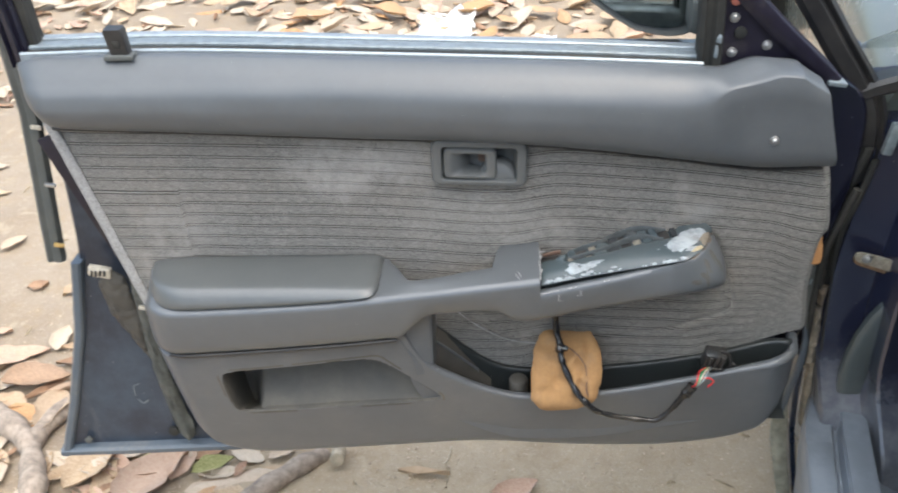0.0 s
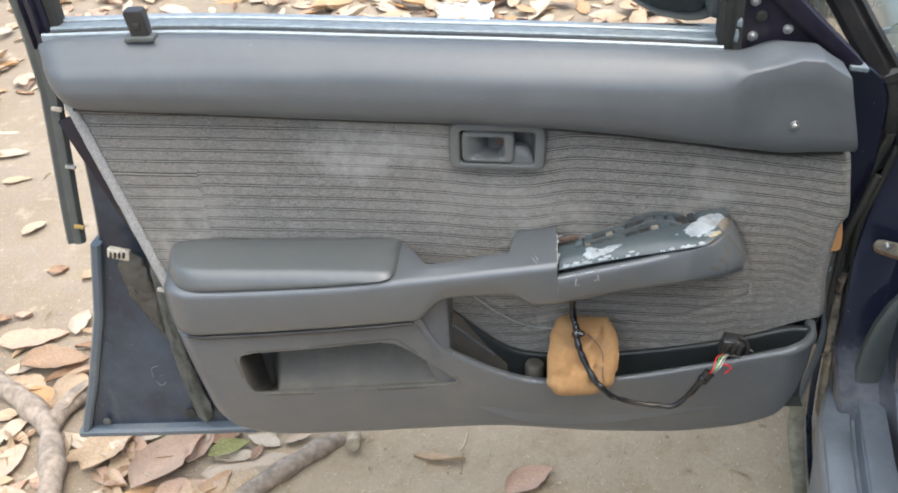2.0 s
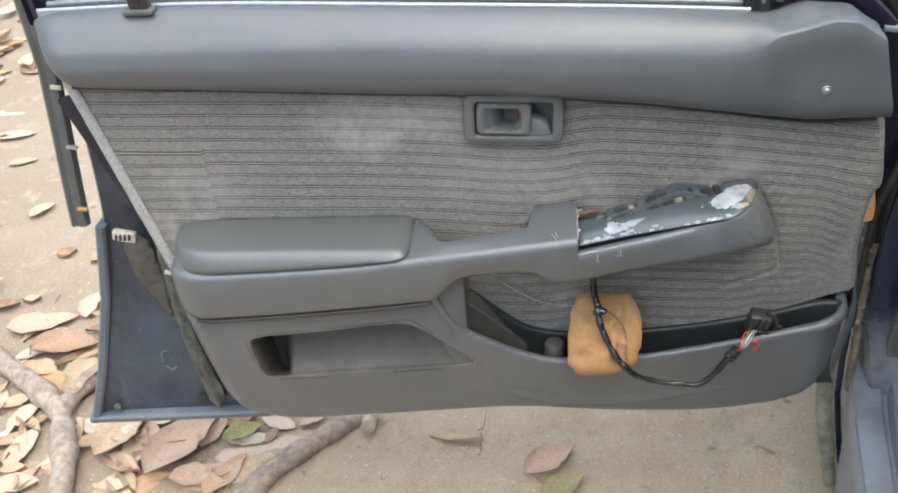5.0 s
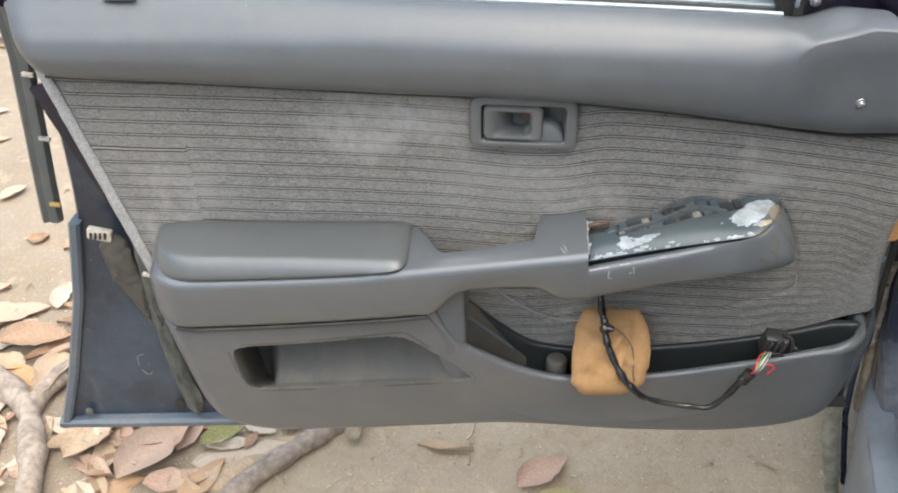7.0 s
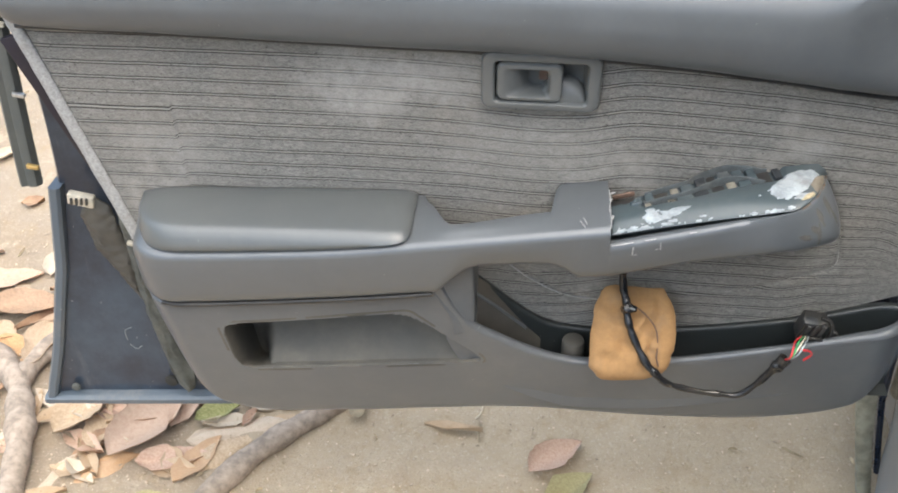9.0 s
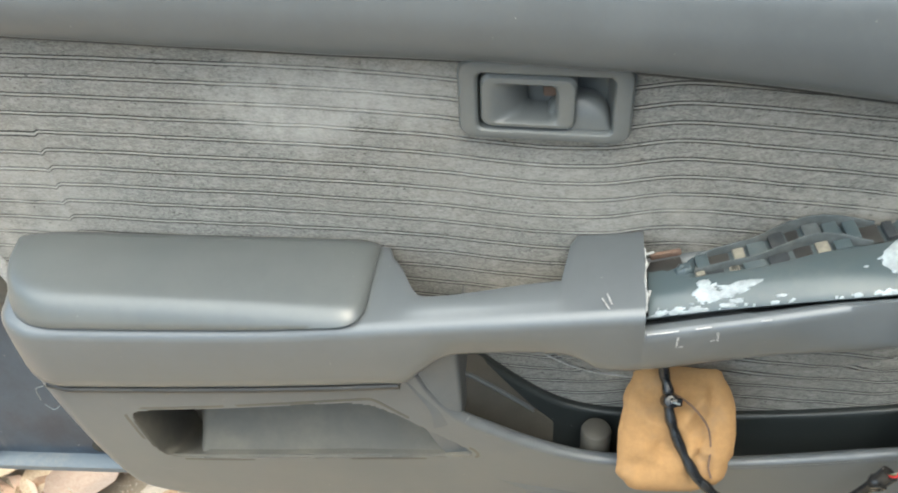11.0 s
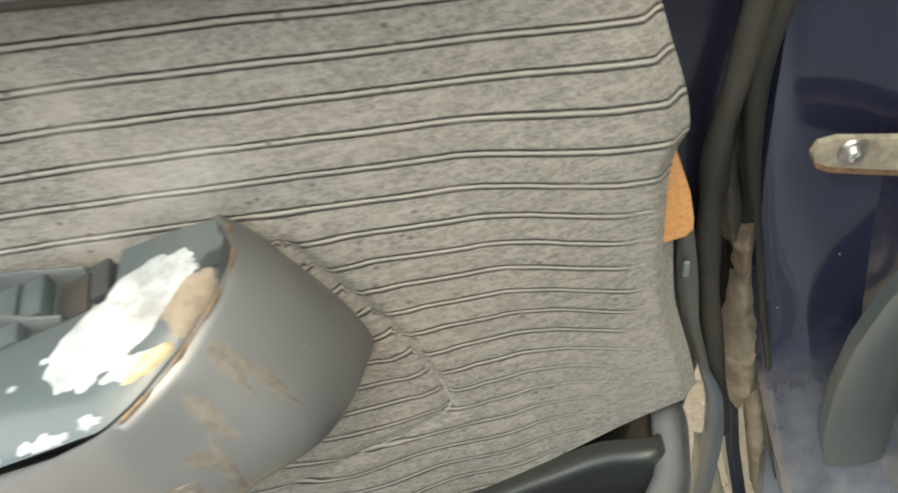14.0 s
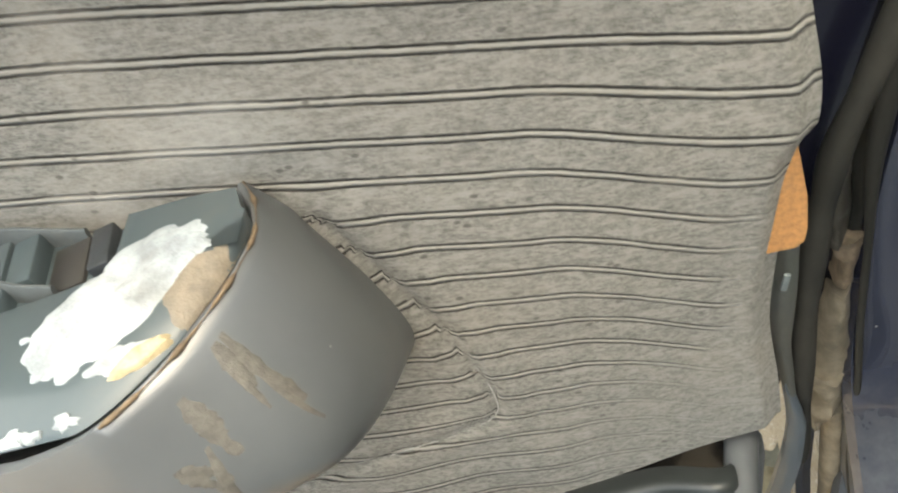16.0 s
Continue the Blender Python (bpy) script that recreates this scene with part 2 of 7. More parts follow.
    normal = n.bump(height, 0.55, 0.0012)
    normal = n.bump(threads, 0.35, 0.0006, normal)
    normal = n.bump(n.noise(18, 3), 0.25, 0.003, normal)
    mat = n.done(tone, 0.95, normal=normal, spec=0.15)
    n.b.inputs["Sheen Weight"].default_value = 0.15
    return mat


def dirt_material():
    n = Nodes("dry_dirt")
    big = n.noise(1.3, 6, 0.6)
    mid = n.noise(9, 6, 0.65)
    fine = n.noise(120, 5, 0.7)
    tone = n.mix(n.ramp(big, 0.35, 0.68), (0.30, 0.243, 0.180), (0.385, 0.320, 0.242))
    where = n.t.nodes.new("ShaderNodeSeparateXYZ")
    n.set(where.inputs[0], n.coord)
    # Ochre earth round the door, paled to offset the door's shade
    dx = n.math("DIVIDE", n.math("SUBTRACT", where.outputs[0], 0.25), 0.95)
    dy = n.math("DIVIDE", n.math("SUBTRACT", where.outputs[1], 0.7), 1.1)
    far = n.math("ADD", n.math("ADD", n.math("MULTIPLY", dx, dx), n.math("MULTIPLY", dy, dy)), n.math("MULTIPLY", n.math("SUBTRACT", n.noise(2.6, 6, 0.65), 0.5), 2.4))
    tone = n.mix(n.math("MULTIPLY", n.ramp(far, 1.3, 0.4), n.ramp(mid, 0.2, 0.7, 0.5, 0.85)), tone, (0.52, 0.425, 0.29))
    tone = n.mix(n.ramp(mid, 0.4, 0.75, 0, 0.6), tone, (0.31, 0.235, 0.155))
    tone = n.mix(n.ramp(n.noise(24, 5, 0.7), 0.5, 0.72, 0, 0.55), tone, (0.36, 0.27, 0.16))
    tone = n.mix(n.ramp(n.noise(17, 4, 0.7), 0.56, 0.7, 0, 0.45), tone, (0.56, 0.47, 0.34))
    tone = n.mix(n.ramp(fine, 0.45, 0.75, 0, 0.5), tone, (0.43, 0.35, 0.27))
    tone = n.mix(n.ramp(n.noise(320, 4, 0.75), 0.5, 0.7, 0, 0.55), tone, (0.30, 0.225, 0.15))
    tone = n.mix(n.ramp(n.noise(210, 3, 0.7), 0.56, 0.7, 0, 0.6), tone, (0.60, 0.53, 0.42))
    bits = n.ramp(n.voronoi(55), 0.16, 0.08)
    tone = n.mix(n.math("MULTIPLY", bits, n.ramp(n.noise(30, 2), 0.5, 0.62, 0, 0.75)), tone, (0.42, 0.34, 0.25))
    chips = n.ramp(n.voronoi(130, n.stretch(1, 0.5, 1, (0, 0, 30))), 0.2, 0.1)
    tone = n.mix(n.math("MULTIPLY", chips, n.ramp(n.noise(14, 3), 0.52, 0.6, 0, 0.4)), tone, (0.2, 0.15, 0.1))
    normal = n.bump(n.math("ADD", n.math("MULTIPLY", mid, 1.0), n.math("MULTIPLY", fine, 0.25)), 0.6, 0.02)
    normal = n.bump(n.math("ADD", bits, n.noise(400, 3)), 0.5, 0.003, normal)
    return n.done(tone, 0.95, normal=normal, spec=0.2)


def leaf_material(name, a, b):
    n = Nodes(name)
    info = n.t.nodes.new("ShaderNodeObjectInfo")
    tone = n.mix(n.ramp(n.noise(30, 4), 0.35, 0.65), a, b)
    tone = n.mix(n.math("MULTIPLY", info.outputs["Random"], 0.55), tone, (0.5, 0.37, 0.26))
    veins = n.t.nodes.new("ShaderNodeTexWave")
    n.set(veins.inputs["Vector"], n.stretch(1, 0.6, 1, (0, 0, 40)))
    veins.inputs["Scale"].default_value = 60
    veins.inputs["Distortion"].default_value = 1.0
    spots = n.ramp(n.noise(120, 3), 0.6, 0.72, 0, 0.6)
    tone = n.mix(spots, tone, (0.14, 0.085, 0.05))
    normal = n.bump(veins.outputs["Fac"], 0.12, 0.001)
    normal = n.bump(n.noise(60, 3), 0.3, 0.003, normal)
    return n.done(tone, 0.6, normal=normal, spec=0.35)


def plain(name, colour, rough=0.6, metal=0.0, scale=60, vary=0.2, bump=0.2):
    n = Nodes(name)
    k = n.noise(scale, 4, 0.65)
    tone = n.mix(n.ramp(k, 0.3, 0.7), [c * (1 - vary) for c in colour], [c * (1 + vary) for c in colour])
    tone = n.mix(n.ramp(n.noise(scale * 0.2, 5), 0.5, 0.8, 0, 0.3), tone, (0.22, 0.19, 0.15))
    return n.done(tone, n.ramp(k, 0.3, 0.7, rough - 0.06, rough + 0.06), metal, n.bump(n.noise(scale * 5, 3), bump, 0.0008))


def shell_paint():
    """Purple-black paint, clean towards the hinges, with a blue film of dust and painted sky sheen at the rear lower
    corner.
    """
    n = Nodes("door_shell_paint")
    pos = n.t.nodes.new("ShaderNodeSeparateXYZ")
    n.set(pos.inputs[0], n.coord)
    film = n.math("MULTIPLY", n.ramp(pos.outputs[0], -0.2, -0.5), n.ramp(n.noise(11, 6, 0.7), 0.3, 0.75, 0.25, 1.0))
    tone = n.mix(n.math("MULTIPLY", film, 0.42), (0.010, 0.011, 0.024), (0.105, 0.155, 0.20))
    runs = n.noise(26, 5, 0.7, n.stretch(1.6, 1, 0.25))
    tone = n.mix(n.math("MULTIPLY", film, n.ramp(runs, 0.55, 0.75, 0, 0.22)), tone, (0.24, 0.23, 0.22))
    specks = n.math("MULTIPLY", n.ramp(n.voronoi(75), 0.08, 0.03), n.ramp(n.noise(20, 2), 0.52, 0.6, 0, 0.8))
    tone = n.mix(specks, tone, (0.42, 0.42, 0.42))
    return n.done(tone, n.math("ADD", 0.24, n.math("MULTIPLY", film, 0.25)), normal=n.bump(n.noise(30, 2), 0.05, 0.001), coat=0.25)


VINYL = moulded("grey_vinyl", (0.100, 0.110, 0.117), 0.37, 0.07, spec=0.6)
PAD = moulded("elbow_rest_vinyl", (0.086, 0.095, 0.097), 0.33, 0.09, spec=0.85)
PLASTIC = moulded("grey_plastic", (0.089, 0.099, 0.107), 0.32, 0.05, relief=0.0, spec=1.0)
PLASTIC_LOW = moulded("dusty_grey_plastic", (0.099, 0.110, 0.121), 0.33, 0.22, scuffs=0.26, relief=0.0, spec=0.7)
DUSTY_TRAY = moulded("dusty_tray_plastic", (0.092, 0.091, 0.084), 0.62, 0.8, dust_colour=(0.24, 0.215, 0.165), relief=0.0, spec=0.25)
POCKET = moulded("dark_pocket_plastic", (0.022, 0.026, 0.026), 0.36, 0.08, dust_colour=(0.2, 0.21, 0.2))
MUDDY_PLASTIC = moulded("muddy_plastic", (0.062, 0.058, 0.050), 0.5, 0.3)
TAPE = plain("black_tape", (0.012, 0.013, 0.015), 0.16, scale=26, bump=1.0)
HANDLE = moulded("dark_grey_plastic", (0.12, 0.128, 0.127), 0.34, 0.2)
CLOTH = cloth_material()
CLOTH_EDGE = plain("frayed_cloth_edge", (0.36, 0.355, 0.34), 0.95, scale=300)
NAVY = painted("navy_paint", (0.006, 0.006, 0.017), 0.25, 0.06)
NAVY_DUSTY = painted("dusty_navy_paint", (0.014, 0.024, 0.048), 0.26, 0.08)
# Navy lightened to grey-green in its base colour, for the reflected sky
BONNET = painted("sky_paled_navy_paint", (0.14, 0.152, 0.13), 0.2, 0.4)
MOUNT = plain("purple_black_paint", (0.010, 0.008, 0.018), 0.45, scale=60)
TRIM_TEAL = moulded("dark_teal_trim", (0.07, 0.085, 0.085), 0.3, 0.15)
FLANGE = painted("worn_flange_paint", (0.085, 0.11, 0.135), 0.3, 0.5)
RUBBER = moulded("black_rubber", (0.026, 0.027, 0.025), 0.7, 0.25, spec=0.25)
RUBBER_GREY = moulded("faded_rubber", (0.075, 0.085, 0.082), 0.6, 0.4)
LINING = plain("torn_olive_lining", (0.085, 0.09, 0.08), 0.6, scale=40, vary=0.35, bump=0.6)
BELT = plain("weathered_aluminium", (0.34, 0.38, 0.40), 0.5, 0.5, scale=90, vary=0.12)
BELT_DULL = plain("dull_grey_strip", (0.2, 0.235, 0.25), 0.45, 0.2, scale=90)
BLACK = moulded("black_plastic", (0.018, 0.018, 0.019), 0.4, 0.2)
STEEL = plain("zinc_steel", (0.55, 0.55, 0.54), 0.35, 0.9, scale=300)
SWITCH_METAL = painted("teal_switch_base", (0.052, 0.071, 0.079), 0.38, 0.22)
SWITCH_WALL = plain("matte_switch_wall", (0.075, 0.085, 0.088), 0.4, scale=120)
SWITCH_CELL = plain("dark_switch_plastic", (0.030, 0.034, 0.038), 0.4, scale=200)
PLATE_BEIGE = plain("dirty_zinc_plate", (0.30, 0.27, 0.21), 0.5, scale=120, vary=0.3)
RUSTY_STEEL = plain("rusty_steel", (0.24, 0.19, 0.14), 0.6, 0.2, scale=120, vary=0.3)
EDGE_BROWN = plain("brown_glue_edge", (0.15, 0.11, 0.07), 0.8, scale=300, vary=0.4)
RUSTY_STRAP = plain("orange_rust", (0.24, 0.145, 0.075), 0.8, scale=90, vary=0.35, bump=0.6)
HINGE_DUST = plain("dried_beige_dust", (0.27, 0.235, 0.18), 0.8, scale=45, vary=0.35, bump=0.5)
RUST = plain("brown_rust", (0.15, 0.095, 0.07), 0.85, scale=200, bump=0.6)
WHITE_PAINT = plain("flaking_white_paint", (0.30, 0.335, 0.355), 0.55, scale=70, vary=0.32, bump=0.9)
TAN_GLUE = plain("old_brown_glue", (0.17, 0.145, 0.11), 0.6, scale=200, bump=0.6)
SUEDE = plain("tan_suede", (0.36, 0.208, 0.090), 0.95, scale=160, vary=0.08, bump=0.35)
ORANGE = plain("orange_foam", (0.46, 0.23, 0.09), 0.9, scale=400, vary=0.2, bump=0.7)
BEIGE_DULL = plain("dull_beige_plastic", (0.2, 0.185, 0.15), 0.5, scale=150)
GLUE_YELLOW = plain("yellow_glue", (0.42, 0.35, 0.22), 0.5, scale=200, bump=0.5)
SMEAR = plain("old_glue_smear", (0.105, 0.101, 0.090), 0.5, scale=260, vary=0.25, bump=0.4)
BRASS = plain("yellow_brass", (0.6, 0.42, 0.16), 0.4, 0.6, scale=200)
RED_WIRE = plain("red_wire", (0.6, 0.03, 0.04), 0.45, scale=200)
GREEN_WIRE = plain("green_wire", (0.05, 0.3, 0.1), 0.45, scale=200)
BEIGE = plain("beige_plastic", (0.55, 0.5, 0.4), 0.5, scale=150)
SILL = plain("worn_sill_plastic", (0.19, 0.215, 0.245), 0.35, scale=14, vary=0.16)
WING_EDGE = plain("mud_stained_edge", (0.27, 0.265, 0.21), 0.8, scale=30, vary=0.3, bump=0.5)
SCRAPE = plain("pale_scrape", (0.34, 0.34, 0.335), 0.7, scale=700, vary=0.4, bump=0.6)
PAPER = plain("white_paper", (0.8, 0.8, 0.78), 0.8, scale=30, vary=0.06)
BARK = plain("root_bark", (0.34, 0.275, 0.215), 0.95, scale=50, vary=0.3, bump=0.9)
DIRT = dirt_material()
LEAVES = [leaf_material("pink_brown_leaf", (0.50, 0.32, 0.23), (0.60, 0.43, 0.32)),
          leaf_material("tan_leaf", (0.44, 0.32, 0.20), (0.55, 0.42, 0.28)),
          leaf_material("brown_leaf", (0.25, 0.15, 0.09), (0.4, 0.25, 0.15)),
          leaf_material("pale_leaf", (0.52, 0.44, 0.33), (0.62, 0.52, 0.40)),
          leaf_material("orange_leaf", (0.48, 0.25, 0.1), (0.55, 0.34, 0.16)),
          leaf_material("olive_leaf", (0.22, 0.22, 0.07), (0.36, 0.35, 0.15))]


def glass_material():
    n = Nodes("tinted_glass")
    n.b.inputs["Transmission Weight"].default_value = 0.95
    n.b.inputs["IOR"].default_value = 1.1
    return n.done((0.8, 0.86, 0.83), n.ramp(n.noise(25, 5), 0.4, 0.8, 0.03, 0.25), spec=0.5)


def mirror_material():
    n = Nodes("mirror_glass")
    return n.done((0.34, 0.37, 0.35), n.ramp(n.noise(30, 5), 0.4, 0.8, 0.05, 0.3), 1.0)


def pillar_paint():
    """Glossy dark blue paint, paled at the pillar's foot for dust and a painted sky reflection."""
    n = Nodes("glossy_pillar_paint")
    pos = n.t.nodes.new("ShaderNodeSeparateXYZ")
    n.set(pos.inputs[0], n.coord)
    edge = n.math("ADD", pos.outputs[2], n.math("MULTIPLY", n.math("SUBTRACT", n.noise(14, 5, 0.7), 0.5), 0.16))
    # Dust and reflected sky are both put into this pale film
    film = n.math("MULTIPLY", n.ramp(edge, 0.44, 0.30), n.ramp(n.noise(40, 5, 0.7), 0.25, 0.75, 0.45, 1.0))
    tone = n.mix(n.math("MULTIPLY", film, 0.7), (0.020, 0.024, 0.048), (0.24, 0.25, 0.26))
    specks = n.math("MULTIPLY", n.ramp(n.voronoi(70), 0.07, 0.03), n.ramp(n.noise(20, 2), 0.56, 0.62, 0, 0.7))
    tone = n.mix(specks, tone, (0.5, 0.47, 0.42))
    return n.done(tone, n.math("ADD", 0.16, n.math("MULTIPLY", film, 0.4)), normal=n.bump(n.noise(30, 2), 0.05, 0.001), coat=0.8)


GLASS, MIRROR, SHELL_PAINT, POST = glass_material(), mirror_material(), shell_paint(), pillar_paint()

# ---- ground ----
GROUND_Z = -0.03


def ground_sheet():
    xs = np.unique(np.concatenate((np.linspace(-60, -2.2, 14), np.linspace(-2.2, 2.2, 111), np.linspace(2.2, 60, 14))))
    ys = np.unique(np.concatenate((np.linspace(-60, -1.2, 14), np.linspace(-1.2, 5.2, 141), np.linspace(5.2, 80, 16))))
    verts = []
    for y in ys:
        for x in xs:
            z = 0.022 * noise.noise((x * 1.7, y * 1.7, 3)) + 0.008 * noise.noise((x * 7, y * 7, 9)) + 0.004 * noise.noise((x * 19, y * 19, 5))
            verts.append((x, y, GROUND_Z + z))
    return mesh_of("ground", verts, grid_faces(len(ys), len(xs)))


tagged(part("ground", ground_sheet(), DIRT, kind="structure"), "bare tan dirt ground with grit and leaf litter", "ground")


def floor_at(x, y):
    return GROUND_Z + 0.022 * noise.noise((x * 1.7, y * 1.7, 3)) + 0.008 * noise.noise((x * 7, y * 7, 9))


# ---- the car door ----
door = thing("car_door", (0.0, 1.0, 0.2), "open dark blue car door with worn grey inner panel", "car door")

# the lines of the door's inner side
BELT_Z = smooth_curve([(-0.60, 0.950), (-0.41, 0.953), (-0.106, 0.943), (0.321, 0.922), (0.52, 0.905)])
UPPER_BOTTOM = smooth_curve([(-0.58, 0.859), (-0.544, 0.857), (-0.339, 0.8475), (-0.144, 0.8375), (0.0, 0.8315), (0.125, 0.8225), (0.22, 0.8120), (0.315, 0.7985), (0.377, 0.789), (0.43, 0.784), (0.51, 0.786)])
STRIPE = smooth_curve([(-0.60, 0.772), (-0.324, 0.766), (-0.196, 0.763), (-0.057, 0.755), (0.047, 0.746), (0.086, 0.747), (0.144, 0.755), (0.239, 0.748), (0.33, 0.740), (0.457, 0.723), (0.503, 0.715), (0.55, 0.71)])
STRIPE_GAP = smooth_curve([(-0.6, 0.0188), (-0.3, 0.0186), (0.05, 0.0178), (0.315, 0.0170), (0.40, 0.01665), (0.44, 0.0164), (0.53, 0.0168)])
STRIPE_STEP = smooth_curve([(-0.6, 0.0188), (-0.3, 0.0186), (0.05, 0.0178), (0.315, 0.0170), (0.40, 0.01665), (0.44, 0.0164), (0.46, 0.0174), (0.48, 0.0193), (0.50, 0.0203), (0.53, 0.0203)])
STRIPE_SQUEEZE = smooth_curve([(-0.6, 0.0), (0.34, 0.0), (0.40, 0.00006), (0.44, 0.00007), (0.46, 0.00015), (0.48, 0.00027), (0.50, 0.00031), (0.53, 0.00031)])
ARM_TOP = smooth_curve([(-0.48, 0.606), (-0.38, 0.609), (-0.28, 0.6145), (-0.18, 0.622), (-0.07, 0.636), (0.064, 0.653), (0.13, 0.662), (0.25, 0.682), (0.335, 0.697)])
ARM_LIP = smooth_curve([(0.10, 0.633), (0.13, 0.640), (0.18, 0.6525), (0.251, 0.670), (0.29, 0.679), (0.32, 0.6860), (0.337, 0.6895), (0.354, 0.6915), (0.36, 0.692)])
ARM_BOTTOM = smooth_curve([(-0.48, 0.520), (-0.41, 0.524), (-0.25, 0.537), (-0.10, 0.553), (-0.078, 0.556), (-0.062, 0.573), (-0.045, 0.590), (0.0, 0.599), (0.055, 0.601), (0.072, 0.594), (0.088, 0.583), (0.13, 0.588), (0.175, 0.600), (0.237, 0.614), (0.30, 0.628), (0.352, 0.641)])
SEAM = smooth_curve([(-0.50, 0.516), (-0.41, 0.5195), (-0.25, 0.5325), (-0.10, 0.5485), (-0.078, 0.553), (-0.066, 0.525), (-0.046, 0.489), (-0.005, 0.457), (0.032, 0.436), (0.081, 0.418), (0.15, 0.416), (0.215, 0.422), (0.344, 0.452), (0.452, 0.482), (0.475, 0.487), (0.490, 0.486), (0.508, 0.479)])
PANEL_BOTTOM = smooth_curve([(-0.455, 0.330), (-0.435, 0.292), (-0.392, 0.265), (-0.246, 0.261), (-0.103, 0.267), (0.048, 0.277), (0.177, 0.269), (0.287, 0.268), (0.380, 0.280), (0.440, 0.301), (0.478, 0.336), (0.496, 0.384), (0.508, 0.45)])
POCKET_BACK = smooth_curve([(-0.09, 0.545), (-0.05, 0.522), (-0.021, 0.498), (0.008, 0.471), (0.048, 0.441), (0.08, 0.431), (0.12, 0.428), (0.228, 0.434), (0.384, 0.461), (0.488, 0.491), (0.52, 0.498)])


def stripe_count(x, z):
    """How many stripes a place lies above the main one; they crowd together towards the lower front corner."""
    drop, g, h = STRIPE(x) - z, STRIPE_STEP(x), STRIPE_SQUEEZE(x)
    if drop < 0:
        return -drop / STRIPE_GAP(x)
    if h < 1e-6:
        return -drop / g
    return -(g - math.sqrt(max(g * g - 4 * h * drop, 0.0))) / (2 * h)


RIDGE = smooth_curve([(-0.60, 0.918), (-0.4, 0.920), (-0.1, 0.915), (0.2, 0.900), (0.31, 0.898), (0.347, 0.911), (0.389, 0.919), (0.442, 0.936), (0.52, 0.95)])


def upper_trim():
    """The padded vinyl roll under the window."""
    flat = lambda x: step(0.335, 0.395, x)
    sections = []
    xs = list(np.linspace(-0.588, -0.53, 12)) + list(np.linspace(-0.52, 0.33, 60)) + list(np.linspace(0.335, 0.512, 48))
    for x in xs:
        zb = UPPER_BOTTOM(x)
        zt = BELT_Z(x)
        rise = lerp(0.0, 0.017, step(0.345, 0.40, x)) - 0.15 * max(x - 0.455, 0) ** 1 * 2.2
        zt += rise
        f = flat(x)
        end = 1 - math.sqrt(max(0.0, 1 - min(max((-0.535 - x) / 0.053, 0), 1) ** 2))
        out = []
        soft = 0.0022 * noise.noise((x * 9, 2, 0))
        bulge = lerp(0.960, 0.967, f) + soft
        ridge = min((RIDGE(x) - zb) / (zt - zb), 0.985)
        rnd_ = lerp(0.30, 0.05, step(0.325, 0.36, x))
        prof = [(1.006, 0.0, 0.004), (0.996, 0.0, 0.0), (0.9915, 0.004, 0), (0.9865, 0.02, 0), (lerp(bulge, 0.9865, 0.62), 0.05, 0), (lerp(bulge, 0.9865, 0.36), 0.10, 0), (lerp(bulge, 0.9865, 0.15), 0.18, 0), (lerp(bulge, 0.9865, 0.05), 0.27, 0)]
        for q in (0.35, 0.7):
            prof.append((bulge - 0.001 + 0.004 * f * math.sin(q * 3), lerp(0.27, ridge - rnd_ * 0.6, q), 0))
        prof.append((bulge + 0.001, ridge - rnd_ * 0.6, 0))
        back = lerp(0.034, 0.030, f)
        for q in (0.25, 0.5, 0.75, 1.0):
            prof.append((bulge + 0.001 + back * 0.55 * q ** 2.0, lerp(ridge - rnd_ * 0.6, min(ridge + rnd_ * 0.35, 0.99), q), 0))
        prof += [(lerp(bulge + 0.02, 1.010, 0.55), 0.995, 0), (1.012, 1.0, 0), (1.028, 0.97, 0), (1.028, 0.1, 0)]
        for y, t, dz in prof:
            wav = 0.0012 * noise.noise((x * 14, t * 3, 4))
            yy = lerp(y, 1.02, end) + wav
            z = lerp(zb + dz, zt, t)
            z = lerp(z, (zb + zt) / 2, end * 0.35)
            out.append((x - 0.02 * t * step(-0.5, -0.56, x) * 0 + 0.016 * (1 - t) * step(-0.50, -0.575, x), yy, z))
        sections.append(out)
    # the front end is cut on a slant
    for s in sections:
        for k, (x, y, z) in enumerate(s):
            if x > 0.44:
                limit = 0.508 - 0.26 * max(z - 0.80, 0)
                x = 0.44 + (x - 0.44) * (limit - 0.44) / 0.072
                s[k] = (x, y, z)
    return loft("upper_trim", sections, sharp=100)


trim = part("upper_trim", upper_trim(), VINYL, door, "smooth grey padded vinyl top roll")

# Black tube in place of the shadow line below the vinyl roll
part("trim_lip", tube("trim_lip", [(x, 0.9925, UPPER_BOTTOM(x) - 0.0022) for x in np.linspace(-0.548, 0.496, 30)], 0.0034, 8, 3), BLACK, door, "black strip painting the shadow under the vinyl roll")


def screw_head(x, y, z, r, parent, turn=(90, 0, 0)):
    bm = join(rod(r * 1.5, 0.0016, (x, y, z), turn, top=r * 1.35, segments=20), rod(r, 0.004, (x, y - 0.002, z), turn, top=r * 0.7, segments=16, bevel=0.0006),
              box((r * 1.2, 0.001, r * 0.25), (x, y - 0.0042, z), 0, turn=(0, 40, 0)), box((r * 0.25, 0.001, r * 1.2), (x, y - 0.0042, z), 0, turn=(0, 40, 0)))
    return part("screw", bm, STEEL, parent)


